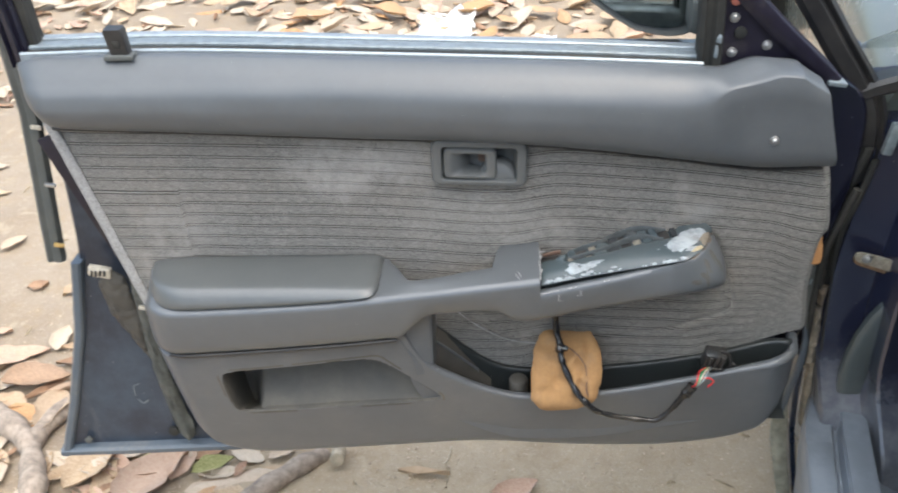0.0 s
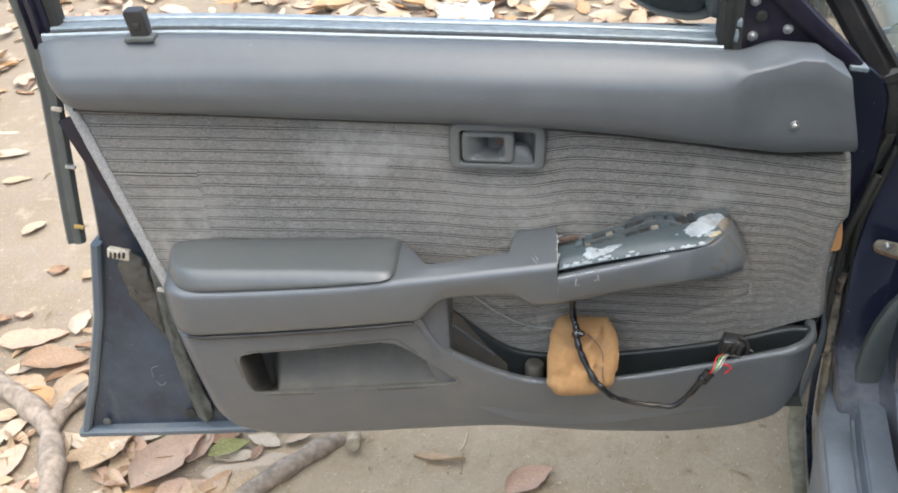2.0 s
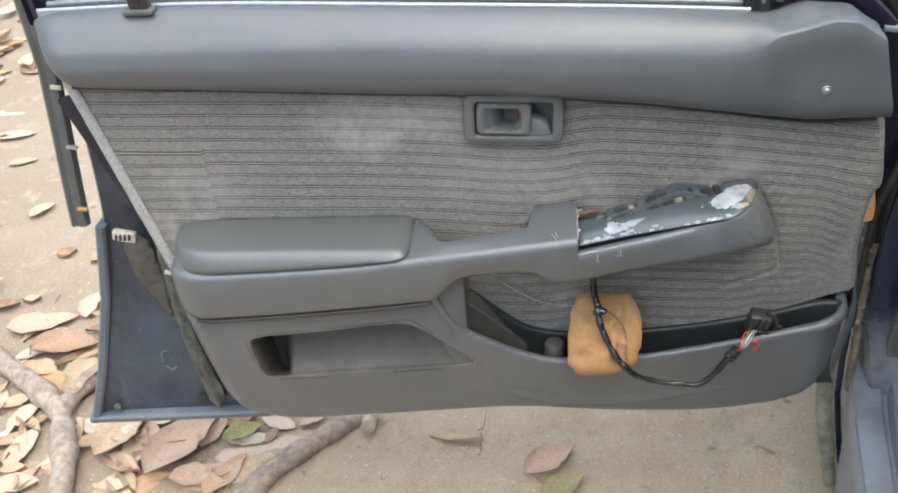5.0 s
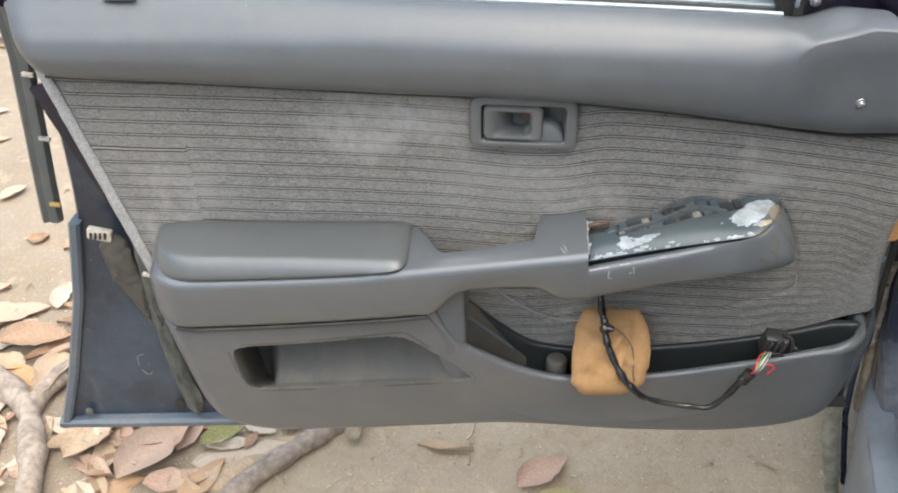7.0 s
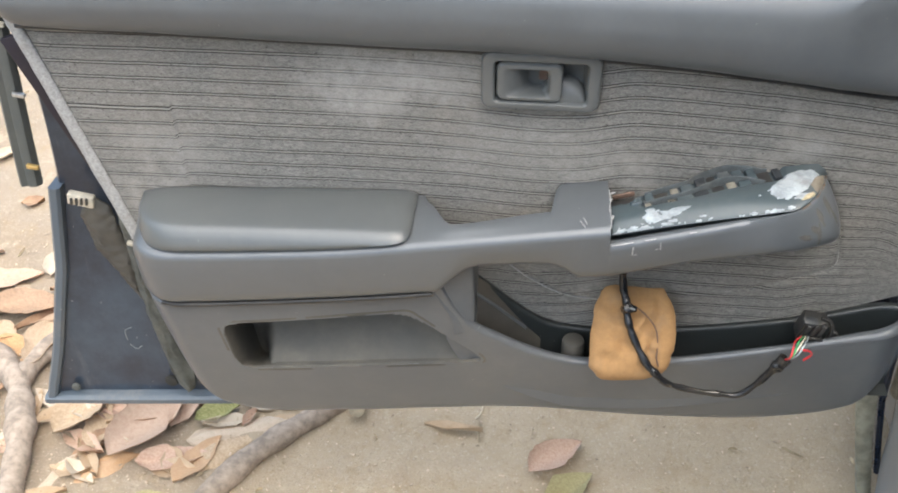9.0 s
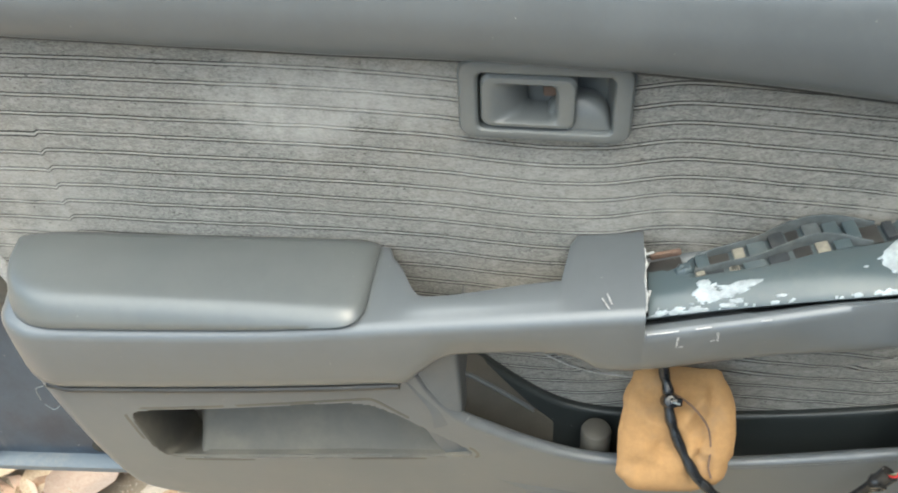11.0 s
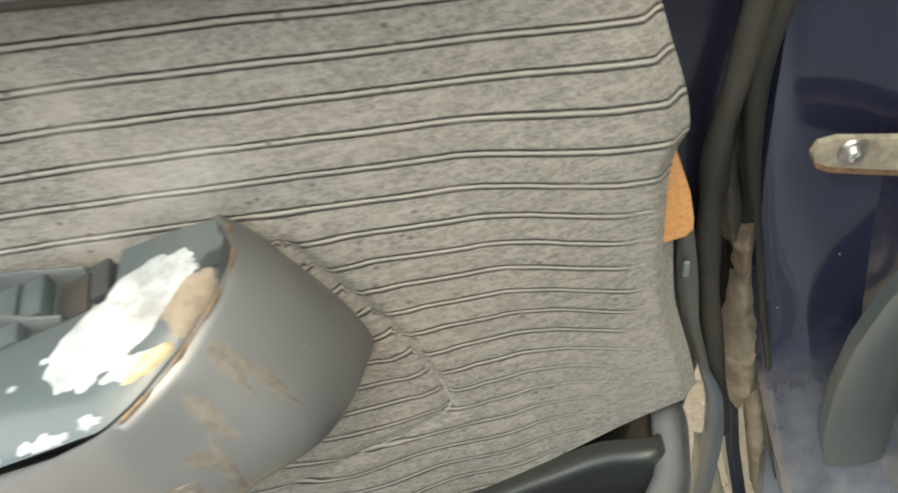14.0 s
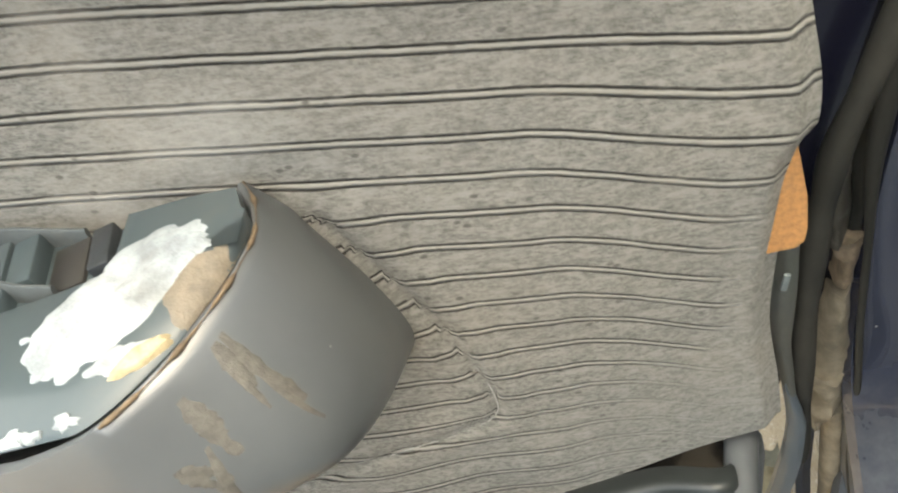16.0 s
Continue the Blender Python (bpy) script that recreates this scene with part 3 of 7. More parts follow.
screw_head(0.4215, 0.9675, 0.836, 0.0044, trim)


def cloth_panel():
    """The woven insert; its lines are carried by a UV layer."""
    us = np.linspace(0, 1, 421)
    zs = np.linspace(0, 1, 141)
    left = smooth_curve([(0.36, -0.452), (0.50, -0.470), (0.592, -0.491), (0.754, -0.531), (0.87, -0.560)])
    right = smooth_curve([(0.36, 0.515), (0.480, 0.523), (0.492, 0.5255), (0.52, 0.5235), (0.573, 0.518), (0.62, 0.5195), (0.652, 0.521), (0.665, 0.5225), (0.674, 0.5275), (0.69, 0.527), (0.717, 0.5225), (0.768, 0.514), (0.80, 0.505), (0.87, 0.49)])
    verts, uvs = [], []
    ring = [Vector(p) for p in ((0.3687, 0.670), (0.3835, 0.637), (0.396, 0.605), (0.404, 0.572), (0.407, 0.557), (0.406, 0.541), (0.386, 0.530), (0.359, 0.5205), (0.309, 0.500), (0.08, 0.477), (0.007, 0.527))]
    for w in zs:
        for u in us:
            z = lerp(0.37, 0.862, w)
            x = lerp(left(z), right(z), u)
            z = lerp(max(lerp(0.37, 0.862, w), POCKET_BACK(x) - 0.004), lerp(0.37, 0.862, w), step(0.40, 0.36, x))
            y = 1.0 + 0.0022 * noise.noise((x * 6, z * 6, 1)) + 0.0009 * noise.noise((x * 30, z * 30, 2))
            y += 0.012 * step(0.40, 0.53, x) * step(0.72, 0.55, z)
            edge = min(x - left(z), right(z) - x)
            y += 0.007 * (1 - step(0.0, 0.009, edge))
            fold = math.exp(-((x + 0.395 + 0.02 * (z - 0.69)) / 0.003) ** 2) * step(0.635, 0.655, z) * step(0.755, 0.735, z)
            y -= 0.0016 * fold
            # the pressed hollow round the arm's end
            d, inner = 9.0, False
            p = Vector((x, z))
            for a, b in zip(ring, ring[1:]):
                t = min(max((p - a).dot(b - a) / (b - a).length_squared, 0), 1)
                away = p - a - t * (b - a)
                if away.length < d:
                    d, inner = away.length, (b.x - a.x) * (p.y - a.y) - (b.y - a.y) * (p.x - a.x) < 0
            tuck = (1 - step(0.0, 0.016 if inner else 0.006, d)) * (-0.24 if inner else 0.10) * step(0.33, 0.37, x) * step(0.528, 0.540, z)
            y += 0.0022 * (1 - step(0.0, 0.0045, d)) - 0.0012 * (1 - step(0.003, 0.012, abs(d - 0.007)))
            verts.append((x, y, z))
            uvs.append((x, stripe_count(x, z) + 0.22 * step(-0.392, -0.398, x) * step(0.76, 0.74, z) + 0.5 + tuck))
    rows, cols = len(zs), len(us)

    def hole(i, j):
        x, _, z = verts[i * cols + j]
        return (-0.018 < x < 0.093 and 0.767 < z + 0.035 * (x - 0.037) < 0.825) or (x < -0.13 and z < 0.515)
    faces = grid_faces(rows, cols, skip=hole)
    for side in (0, cols - 1):
        start = len(verts)
        for i in range(rows):
            x, y, z = verts[i * cols + side]
            verts.append((x + (0.004 if side == 0 else -0.004), y + 0.014, z))
            uvs.append(uvs[i * cols + side])
        faces += [(i * cols + side, (i + 1) * cols + side, start + i + 1, start + i) for i in range(rows - 1)]
    me = mesh_of("cloth_panel", verts, faces, 70)
    layer = me.uv_layers.new(name="weave")
    for loop in me.loops:
        layer.data[loop.index].uv = uvs[loop.vertex_index]
    return me


cloth = part("cloth_insert", cloth_panel(), CLOTH, door, "grey woven cloth with dark double stripes")
part("cloth_backing", box((1.02, 0.012, 0.27), (-0.005, 1.030, 0.70), 0.003), BLACK, door)


def folded_edge():
    """The flat turned-over border of the cloth along the door's rear side, a little frayed."""
    sections = []
    for t in np.linspace(0, 1, 40):
        x, z = lerp(-0.557, -0.472, t), lerp(0.862, 0.51, t)
        w = 0.0085 + 0.0012 * noise.noise((t * 24, 1.0, 4.0))
        y = 0.9995 + 0.0008 * noise.noise((t * 11, 2.0, 7.0))
        sections.append([(x - 0.003 + w * math.cos(a) + 0.004, y + 0.0042 * math.sin(a), z + 0.24 * w * math.cos(a)) for a in np.linspace(0, 2 * math.pi, 11)[:-1]])
    return loft("folded_edge", sections, sharp=70)


part("folded_edge", folded_edge(), CLOTH_EDGE, door, "frayed pale edge of the cloth")
part("stitch_line", tube("stitch_line", [(-0.005, 0.9985, 0.538), (0.03, 0.9985, 0.507), (0.075, 0.9985, 0.482), (0.13, 0.999, 0.474), (0.19, 0.999, 0.476), (0.25, 1.0005, 0.482)], 0.0010, 6), CLOTH_EDGE, cloth)
part("stitch_line", tube("stitch_line", [(0.25, 1.0005, 0.482), (0.309, 1.0015, 0.4985), (0.359, 1.0015, 0.519), (0.386, 1.0015, 0.5285), (0.404, 1.0017, 0.540), (0.4065, 1.0018, 0.556), (0.401, 1.0018, 0.585)], 0.0004, 6), CLOTH_EDGE, cloth)


def arm_front(x):
    """How far the arm's front stands out, as y."""
    if x < -0.40:
        q = min((-0.40 - x) / 0.072, 1.0)
        return 0.897 + 0.103 * (1 - math.sqrt(max(0.0, 1 - q ** 2.2)))
    if x > 0.27:
        q = min((x - 0.27) / 0.118, 1.0)
        return 0.903 + 0.094 * (1 - (1 - q ** 3.0) ** 0.6)
    return 0.897 + 0.006 * step(-0.3, 0.25, x)


# the line along which the arm's top is broken open, and the arm's corner and foot round its end
NOSE = [  # top edge, outer corner, foot on the cloth, fullness of the corner
    ((0.300, 0.9080, 0.6815), (0.302, 0.8930, 0.6310), (0.298, 1.002, 0.598), 3.8),
    ((0.320, 0.9140, 0.6860), (0.330, 0.8950, 0.6340), (0.322, 1.002, 0.596), 3.3),
    ((0.336, 0.9280, 0.6892), (0.357, 0.9010, 0.6370), (0.346, 1.002, 0.591), 2.9),
    ((0.346, 0.9420, 0.6908), (0.377, 0.9110, 0.6370), (0.366, 1.002, 0.588), 2.5),
    ((0.354, 0.9590, 0.6915), (0.384, 0.9260, 0.6390), (0.380, 1.002, 0.592), 2.0),
    ((0.358, 0.9740, 0.6920), (0.385, 0.9480, 0.6480), (0.3845, 1.002, 0.608), 1.4),
    ((0.356, 0.9880, 0.6920), (0.377, 0.9750, 0.6640), (0.3755, 1.002, 0.640), 1.0),
    ((0.350, 0.9990, 0.6915), (0.366, 0.9950, 0.6780), (0.360, 1.002, 0.672), 1.0)]
NOSE_EDGE_Y = smooth_curve([(0.27, 0.9072), (0.30, 0.908), (0.320, 0.914), (0.336, 0.928), (0.346, 0.942), (0.354, 0.959), (0.358, 0.974)])


def evenly(line, n):
    """The same line as n points at equal spacing."""
    pts = [Vector(p) for p in line]
    run = [0.0]
    for a, b in zip(pts, pts[1:]):
        run.append(run[-1] + (b - a).length)
    out = []
    for k in range(n):
        s = run[-1] * k / (n - 1)
        i = min(max(int(np.searchsorted(run, s)) - 1, 0), len(pts) - 2)
        d = run[i + 1] - run[i]
        out.append(pts[i].lerp(pts[i + 1], (s - run[i]) / d if d else 0.0))
    return out


def arm_section(x):
    yf, zb, zt = arm_front(x), ARM_BOTTOM(x), ARM_TOP(x)
    zt -= 0.035 * max((-0.436 - x) / 0.036, 0) ** 2
    under = 0.038 * step(0.12, 0.30, x)
    back = 1.0
    back = lerp(back, 0.984, step(-0.100, -0.094, x))
    back = lerp(back, 0.933, step(-0.096, -0.060, x))
    back = lerp(back, 0.944, step(-0.05, 0.05, x)) if x < 0.053 else lerp(0.944, 1.0, step(0.053, 0.062, x))
    if x <= -0.1 or x > 0.062:
        back = 1.0
    back = max(back, yf + 0.004)
    r = min(0.011, (back - yf) * 0.45)
    s = [(back, zb + 0.012 - under), (lerp(yf, back, 0.55), zb + 0.003 - under * 0.4), (yf + 0.022, zb + 0.0005 - under * 0.03), (yf + 0.012, zb + 0.001), (yf + 0.006, zb + 0.0045), (yf + 0.003, zb + 0.010),
         (yf + 0.0015, zb + 0.02), (yf, lerp(zb, zt, 0.55))]
    s[2:7] = [(min(y, back), z) for y, z in s[2:7]]
    ztb = zt + 0.010 * step(-0.12, -0.3, x) + lerp(0.004, 0.016, step(-0.1, -0.2, x)) * 0.6
    if x > 0.12:
        zl = ARM_LIP(x)
        s[-1] = (yf, lerp(zb, zl, 0.6))
        inner = yf + 0.0125
        s += [(yf, zl - 0.010), (yf + 0.001, zl - 0.004), (yf + 0.004, zl - 0.0005), (yf + 0.006, zl - 0.0002), (inner, zl - 0.0012)]
        s += [(inner + 0.001, zl - 0.004), (inner + 0.002, zl - 0.022), (0.97, zl - 0.022), (0.985, zl - 0.02), (0.992, zl - 0.01), (1.0, zl - 0.008), (1.0, zl - 0.012)]
    else:
        for a in (0, 22, 45, 68, 90):
            s.append((yf + r - r * math.cos(radians(a)), zt - r + r * math.sin(radians(a))))
        for q in (0.2, 0.45, 0.7, 0.9, 0.97):
            s.append((lerp(yf + r, back, q), lerp(zt, ztb, q) + 0.003 * math.sin(q * math.pi)))
        s += [(back, ztb - 0.002), (back, lerp(zb + 0.012, ztb, 0.5))]
    return [(x, y, z) for y, z in s]


def armrest():
    xs = sorted(set([round(v, 4) for v in np.linspace(-0.472, -0.39, 22)] + [round(v, 4) for v in np.linspace(-0.38, 0.20, 100)] + [0.1195, 0.1205]))
    body = loft("armrest", [arm_section(x) for x in xs], sharp=55)
    n = 34
    rows = []
    ends = [spline([q[k] for q in NOSE], 6) for k in range(3)]
    full = spline([(q[3], 0, 0) for q in NOSE], 6)

    def curve(s, k, c, w):
        line = []
        for v in [k / 59 for k in range(60)]:
            a, b, d = (1 - v) ** 2, 2 * v * (1 - v) * w, v * v
            line.append((Vector(s) * a + Vector(k) * b + Vector(c) * d) / (a + b + d))
        return evenly(line, n)
    end0 = curve(ends[0][0], ends[1][0], ends[2][0], full[0].x)
    for x in np.linspace(0.20, 0.298, 22):
        own = evenly(list(reversed(arm_section(x)[:11])), n)
        t = step(0.21, 0.298, x)
        dz = ARM_LIP(x) - ARM_LIP(0.30)
        rows.append([Vector((x, lerp(p.y, q.y, t), lerp(p.z, q.z + dz, t))) for p, q in zip(own, end0)])
    for i in range(1, len(ends[0])):
        rows.append(curve(ends[0][i], ends[1][i], ends[2][i], full[i].x))
    # the thin turned-in lip of the broken edge
    out = []
    for i, row in enumerate(rows):
        a, b = rows[max(i - 1, 0)][0], rows[min(i + 1, len(rows) - 1)][0]
        d = (b - a).normalized()
        side = Vector((0, 0, 1)).cross(d).normalized()
        top = row[0]
        w = lerp(0.0085, 0.003, step(8, 30, i))
        out.append([top + side * (w + 0.0006) - Vector((0, 0, 0.016)), top + side * w - Vector((0, 0, 0.002)), top + side * (w - 0.0014), top + side * 0.0006] + row[1:])
    nose = loft("nose", out, closed=False, sharp=60)
    bm = bmesh.new()
    bm.from_mesh(body)
    bm.from_mesh(nose)
    bpy.data.meshes.remove(nose)
    bm.to_mesh(body)
    bm.free()
    return body


arm = part("armrest", armrest(), PLASTIC, door, "moulded grey plastic armrest with a pull-handle gap")


def armrest_pad():
    """The soft pad on the rear half of the armrest: a level top, a rounded ridge and a leaning front."""
    sections = []
    x0, x1 = -0.456, -0.107
    for k in range(65):
        u = k / 64
        x = lerp(x0, x1, u)
        ql = min(max((-0.375 - x) / 0.081, 0), 1)
        qr = min(max((x + 0.131) / 0.024, 0), 1)
        el, er = 1 - math.sqrt(max(0, 1 - ql ** 2.4)), 1 - math.sqrt(max(0, 1 - qr * qr))
        front = 0.899 + 0.088 * el + 0.018 * er
        low = ARM_TOP(x) + 0.002 - 0.016 * ql ** 2
        top = lerp(0.6390, 0.6435, u) - 0.014 * el - 0.008 * er
        h = max(top - low, 0.004)
        back = 1.0
        k2 = min(1.0, (back - front) / 0.03)
        s = [(back, low - 0.006), (front + 0.010 * k2, low - 0.006), (front + 0.004 * k2, low - 0.002), (front + 0.001 * k2, low + 0.002), (front + 0.0005 * k2, low + 0.16 * h), (front + 0.002 * k2, low + 0.34 * h),
             (front + 0.0055 * k2, low + 0.58 * h), (front + 0.0095 * k2, low + 0.78 * h), (front + 0.0140 * k2, low + 0.91 * h), (front + 0.0190 * k2, low + 0.975 * h), (front + 0.0260 * k2, low + h)]
        s += [(lerp(front + 0.026 * k2, back, 0.5), low + h + 0.0022), (lerp(front, back, 0.88), low + h + 0.0015), (back - 0.003, low + h - 0.001), (back, low + h - 0.006)]
        sections.append([(x, min(y, back), z) for y, z in s])
    return loft("pad", sections, sharp=70)


part("armrest_pad", armrest_pad(), PAD, door, "smooth padded grey elbow rest")


# Black tube fills the seam and stands in for the gap's shade
part("seam_gap", tube("seam_gap", [(x, arm_front(x) + 0.0085, (ARM_BOTTOM(x) + SEAM(x)) / 2 + 0.0005) for x in np.linspace(-0.425, -0.084, 16)], 0.0034, 8, 4), BLACK, door, "black strip for the shade in the gap under the armrest")


# ---- lower panel with its recess and map pocket ----
RECESS = [Vector((-0.362, 0.484)), Vector((-0.352, 0.392)), Vector((-0.014, 0.407)), Vector((-0.118, 0.507))]


def recess_depth(x, z):
    """0 outside the oddments recess, 1 inside."""
    d = []
    for a, b in zip(RECESS, RECESS[1:] + RECESS[:1]):
        e = (b - a).normalized()
        d.append((x - a.x) * e.y - (z - a.y) * e.x)
    k = 0.010
    m = max(d)
    return m + k * math.log(sum(math.exp((v - m) / k) for v in d)) - 0.004


def panel_front(x, z):
    y = 0.912 + 0.040 * max((0.53 - z) / 0.25, 0) ** 1.7 + 0.017 * step(-0.36, 0.0, x)
    y += 0.004 * step(0.1, 0.45, x)
    return y


def lower_panel():
    xs = np.concatenate((np.linspace(0, 0.09, 34)[:-1], np.linspace(0.09, 0.80, 300)[:-1], np.linspace(0.80, 0.980, 74)))
    rows = 104
    verts, holes = [], set()
    xl, xr = -0.472, 0.508
    for dx in xs:
        x0 = xl + dx
        zb, zt = PANEL_BOTTOM(x0), SEAM(x0)
        if x0 < -0.40:
            zb = lerp(0.30, zb, step(-0.472, -0.43, x0)) if x0 > -0.455 else lerp(0.36, 0.325, step(-0.472, -0.455, x0))
        lip = step(-0.080, -0.070, x0)
        col = []
        for r in range(rows):
            t = r / (rows - 1)
            t = t - 0.10 * math.sin(2 * math.pi * t) / (2 * math.pi)
            z = lerp(zb, zt, t)
            x = x0 + 0.034 * ((0.53 - z) / 0.25) * (1 - dx / 0.980) ** 3
            y = panel_front(x, z)
            ql = min(max(1 - dx / 0.050, 0), 1)
            qb = min(max(1 - (z - zb) / 0.034, 0), 1)
            qr = min(max(1 - (0.980 - dx) / 0.055, 0), 1)
            q = min(math.sqrt(ql * ql + qb * qb + qr * qr), 1)
            y = lerp(y, 1.010, 1 - math.sqrt(1 - q * q))
            s = recess_depth(x, z)
            if s < -0.003:
                holes.add(len(verts) + r)
            if lip and zt - z < 0.007:
                y += 0.004 * (1 - math.sqrt(max(0, 1 - (1 - (zt - z) / 0.007) ** 2)))
            if not lip and zt - z < 0.008:
                y += 0.006 * (1 - math.sqrt(max(0, 1 - (1 - (zt - z) / 0.008) ** 2)))
            y += 0.0006 * noise.noise((x * 12, z * 12, 7))
            col.append((x, y, z))
        x, y, z = col[-1]
        if lip > 0.5:
            k = lerp(1.0, 1.5, step(0.38, 0.47, x))
            col += [(x, y + 0.004 * k, z + 0.0015), (x, y + 0.008 * k, z), (x, y + 0.010 * k, z - 0.004), (x, y + 0.011 * k, z - 0.03), (x, y + 0.012 * k, max(z - 0.10, zb + 0.004))]
        else:
            col += [(x, y + 0.002, z), (x, y + 0.01, z), (x, y + 0.02, z - 0.001), (x, y + 0.03, z - 0.002), (x, min(y + 0.04, 1.0), z - 0.003)]
        verts += col
    return mesh_of("lower_panel", verts, [f for f in grid_faces(len(xs), rows + 5) if not all(k in holes for k in f)], 60)


lower = part("lower_panel", lower_panel(), PLASTIC_LOW, door, "scuffed grey plastic panel with an oddments recess")


def round_outline(corners, r, n=7):
    """A polygon with rounded corners, as (x, z)."""
    out = []
    m = len(corners)
    for k in range(m):
        a, b, c = corners[k - 1], corners[k], corners[(k + 1) % m]
        u, w = (a - b).normalized(), (c - b).normalized()
        half = math.acos(max(-1, min(1, u.dot(w)))) / 2
        d = r / math.tan(half)
        p, q = b + u * d, b + w * d
        for t in [i / (n - 1) for i in range(n)]:
            out.append(p * (1 - t) ** 2 + b * (2 * t * (1 - t)) + q * (t * t))
        for t in np.linspace(0, 1, 26)[1:-1]:
            e = c + (b - c).normalized() * d
            out.append(q.lerp(e, t))
    return out


def recess_height(p):
    """0 at the lower lip of the recess, 1 at its upper edge."""
    low = lerp(0.392, 0.407, (p.x + 0.352) / 0.338)
    top = min(lerp(0.484, 0.507, (p.x + 0.362) / 0.244), lerp(0.507, 0.407, max(p.x + 0.118, 0) / 0.104))
    return min(max((p.y - low) / max(top - low, 0.02), 0.0), 1.0)


def recess_hole(x):
    return 1 - step(-0.345, -0.308, x)


def recess_depth_at(p):
    """How deep the recess lies: a hollow plate that slopes out to the lower lip, and a deep hole at its rear end."""
    v = recess_height(p)
    plate = 0.0045 + lerp(0.064, 0.018, step(-0.16, -0.04, p.x)) * (1 - (1 - v) ** 2.2)
    return lerp(plate, 0.085, recess_hole(p.x))


def recess_tray():
    """The smooth hollow pressed into the lower panel."""
    line = round_outline(RECESS, 0.013)
    centre = Vector((-0.20, 0.452))
    n = len(line)
    verts = []
    # (grow outwards, behind the panel's face, share of the full depth)
    for grow, deep, share in ((0.006, 0.003, 0), (0.0045, 0.0, 0), (0.003, -0.0008, 0), (0.001, -0.0007, 0), (-0.001, 0.0006, 0), (-0.002, 0.003, 0), (-0.0028, 0.0, 0.35), (-0.0032, 0.0, 0.7), (-0.0035, 0.002, 1.0)):
        for k in range(n):
            t = (line[(k + 1) % n] - line[k - 1]).normalized()
            o = Vector((-t.y, t.x))
            if o.dot(line[k] - centre) < 0:
                o = -o
            p = line[k] + o * grow
            verts.append((p.x, panel_front(p.x, p.y) + max(deep, recess_depth_at(p) * share), p.y - 0.06 * share * recess_hole(p.x) * (1 - recess_height(p))))
    faces = grid_faces(9, n, True)
    a, b, c, d = RECESS
    start, rows, cols = len(verts), 34, 120
    for i in range(rows):
        v = i / (rows - 1)
        for j in range(cols):
            u = j / (cols - 1)
            p = b.lerp(c, u).lerp(a.lerp(d, u), v)
            verts.append((p.x, panel_front(p.x, p.y) + recess_depth_at(p) + 0.0008 * noise.noise((p.x * 20, p.y * 20, 3)), p.y - 0.06 * recess_hole(p.x) * (1 - v)))
    faces += [tuple(start + k for k in f) for f in grid_faces(rows, cols)]
    return mesh_of("oddments_recess", verts, faces, 60)


part("oddments_recess", recess_tray(), DUSTY_TRAY, lower, "dusty oddments recess with a crisp lip")


def rim_place(x):
    """The rim of the pocket's front wall, which turns back to the cloth at its front end."""
    q = min(max(1 - (0.508 - x) / 0.055, 0), 1)
    z = SEAM(x) - 0.002
    return lerp(panel_front(x, z), 1.010, 1 - math.sqrt(1 - q * q)) + 0.0055, z


def pocket_liner():
    """The back, floor and both ends of the map pocket."""
    sections = []
    for x in list(np.linspace(-0.085, 0.45, 84)) + list(np.linspace(0.454, 0.502, 18)):
        turn = 1 - math.sqrt(max(0.0, 1 - min(max((x - 0.462) / 0.044, 0), 1) ** 2))
        zt = lerp(POCKET_BACK(x), rim_place(x)[1] + 0.004, turn)
        yb = lerp(0.989, max(rim_place(x)[0] + 0.004, 0.955), turn)
        f = min(panel_front(x, 0.40) + 0.008, yb - 0.004)
        s = [(yb + 0.015, zt - 0.004), (yb + 0.007, zt), (yb + 0.0035, zt + 0.0005), (yb + 0.001, zt - 0.002), (yb + 0.0005, zt - 0.006), (yb, zt - 0.03), (lerp(yb, f, 0.06), 0.372), (lerp(yb, f, 0.2), 0.362), (f + 0.004, 0.360)]
        sections.append([(x, y, z) for y, z in s])
    return loft("pocket_liner", sections, closed=False, sharp=60)


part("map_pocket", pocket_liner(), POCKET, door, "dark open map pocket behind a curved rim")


def pocket_end():
    """The flat web at the pocket's rear end, with a square edge where it turns in."""
    edge = smooth_curve([(0.480, -0.052), (0.495, -0.054), (0.525, -0.068), (0.553, -0.080), (0.573, -0.064), (0.590, -0.054), (0.605, -0.052)])
    return loft("pocket_end", [[(edge(z) - 0.010, 0.926, z), (edge(z) + 0.002, 0.931, z), (lerp(edge(z), -0.038, 0.6), 0.9345, z), (-0.0400, 0.9370, z), (-0.0375, 0.9378, z), (-0.0362, 0.9395, z), (-0.0358, 0.945, z), (-0.0350, 0.992, z)] for z in np.linspace(0.470, 0.600, 24)], closed=False, sharp=50)


part("pocket_end", pocket_end(), PLASTIC_LOW, door)


def pocket_rim():
    line = [(x, *rim_place(x)) for x in list(np.linspace(0.20, 0.45, 14)) + list(np.linspace(0.455, 0.508, 10))]
    line += [(0.5115, 1.019, 0.466), (0.512, 1.020, 0.44), (0.511, 1.020, 0.40), (0.505, 1.018, 0.36)]
    return tube("pocket_rim", line, lambda t: lerp(0.0052, 0.0078, step(0.35, 0.6, t)), 12, 3)


part("pocket_rim", pocket_rim(), PLASTIC_LOW, door)
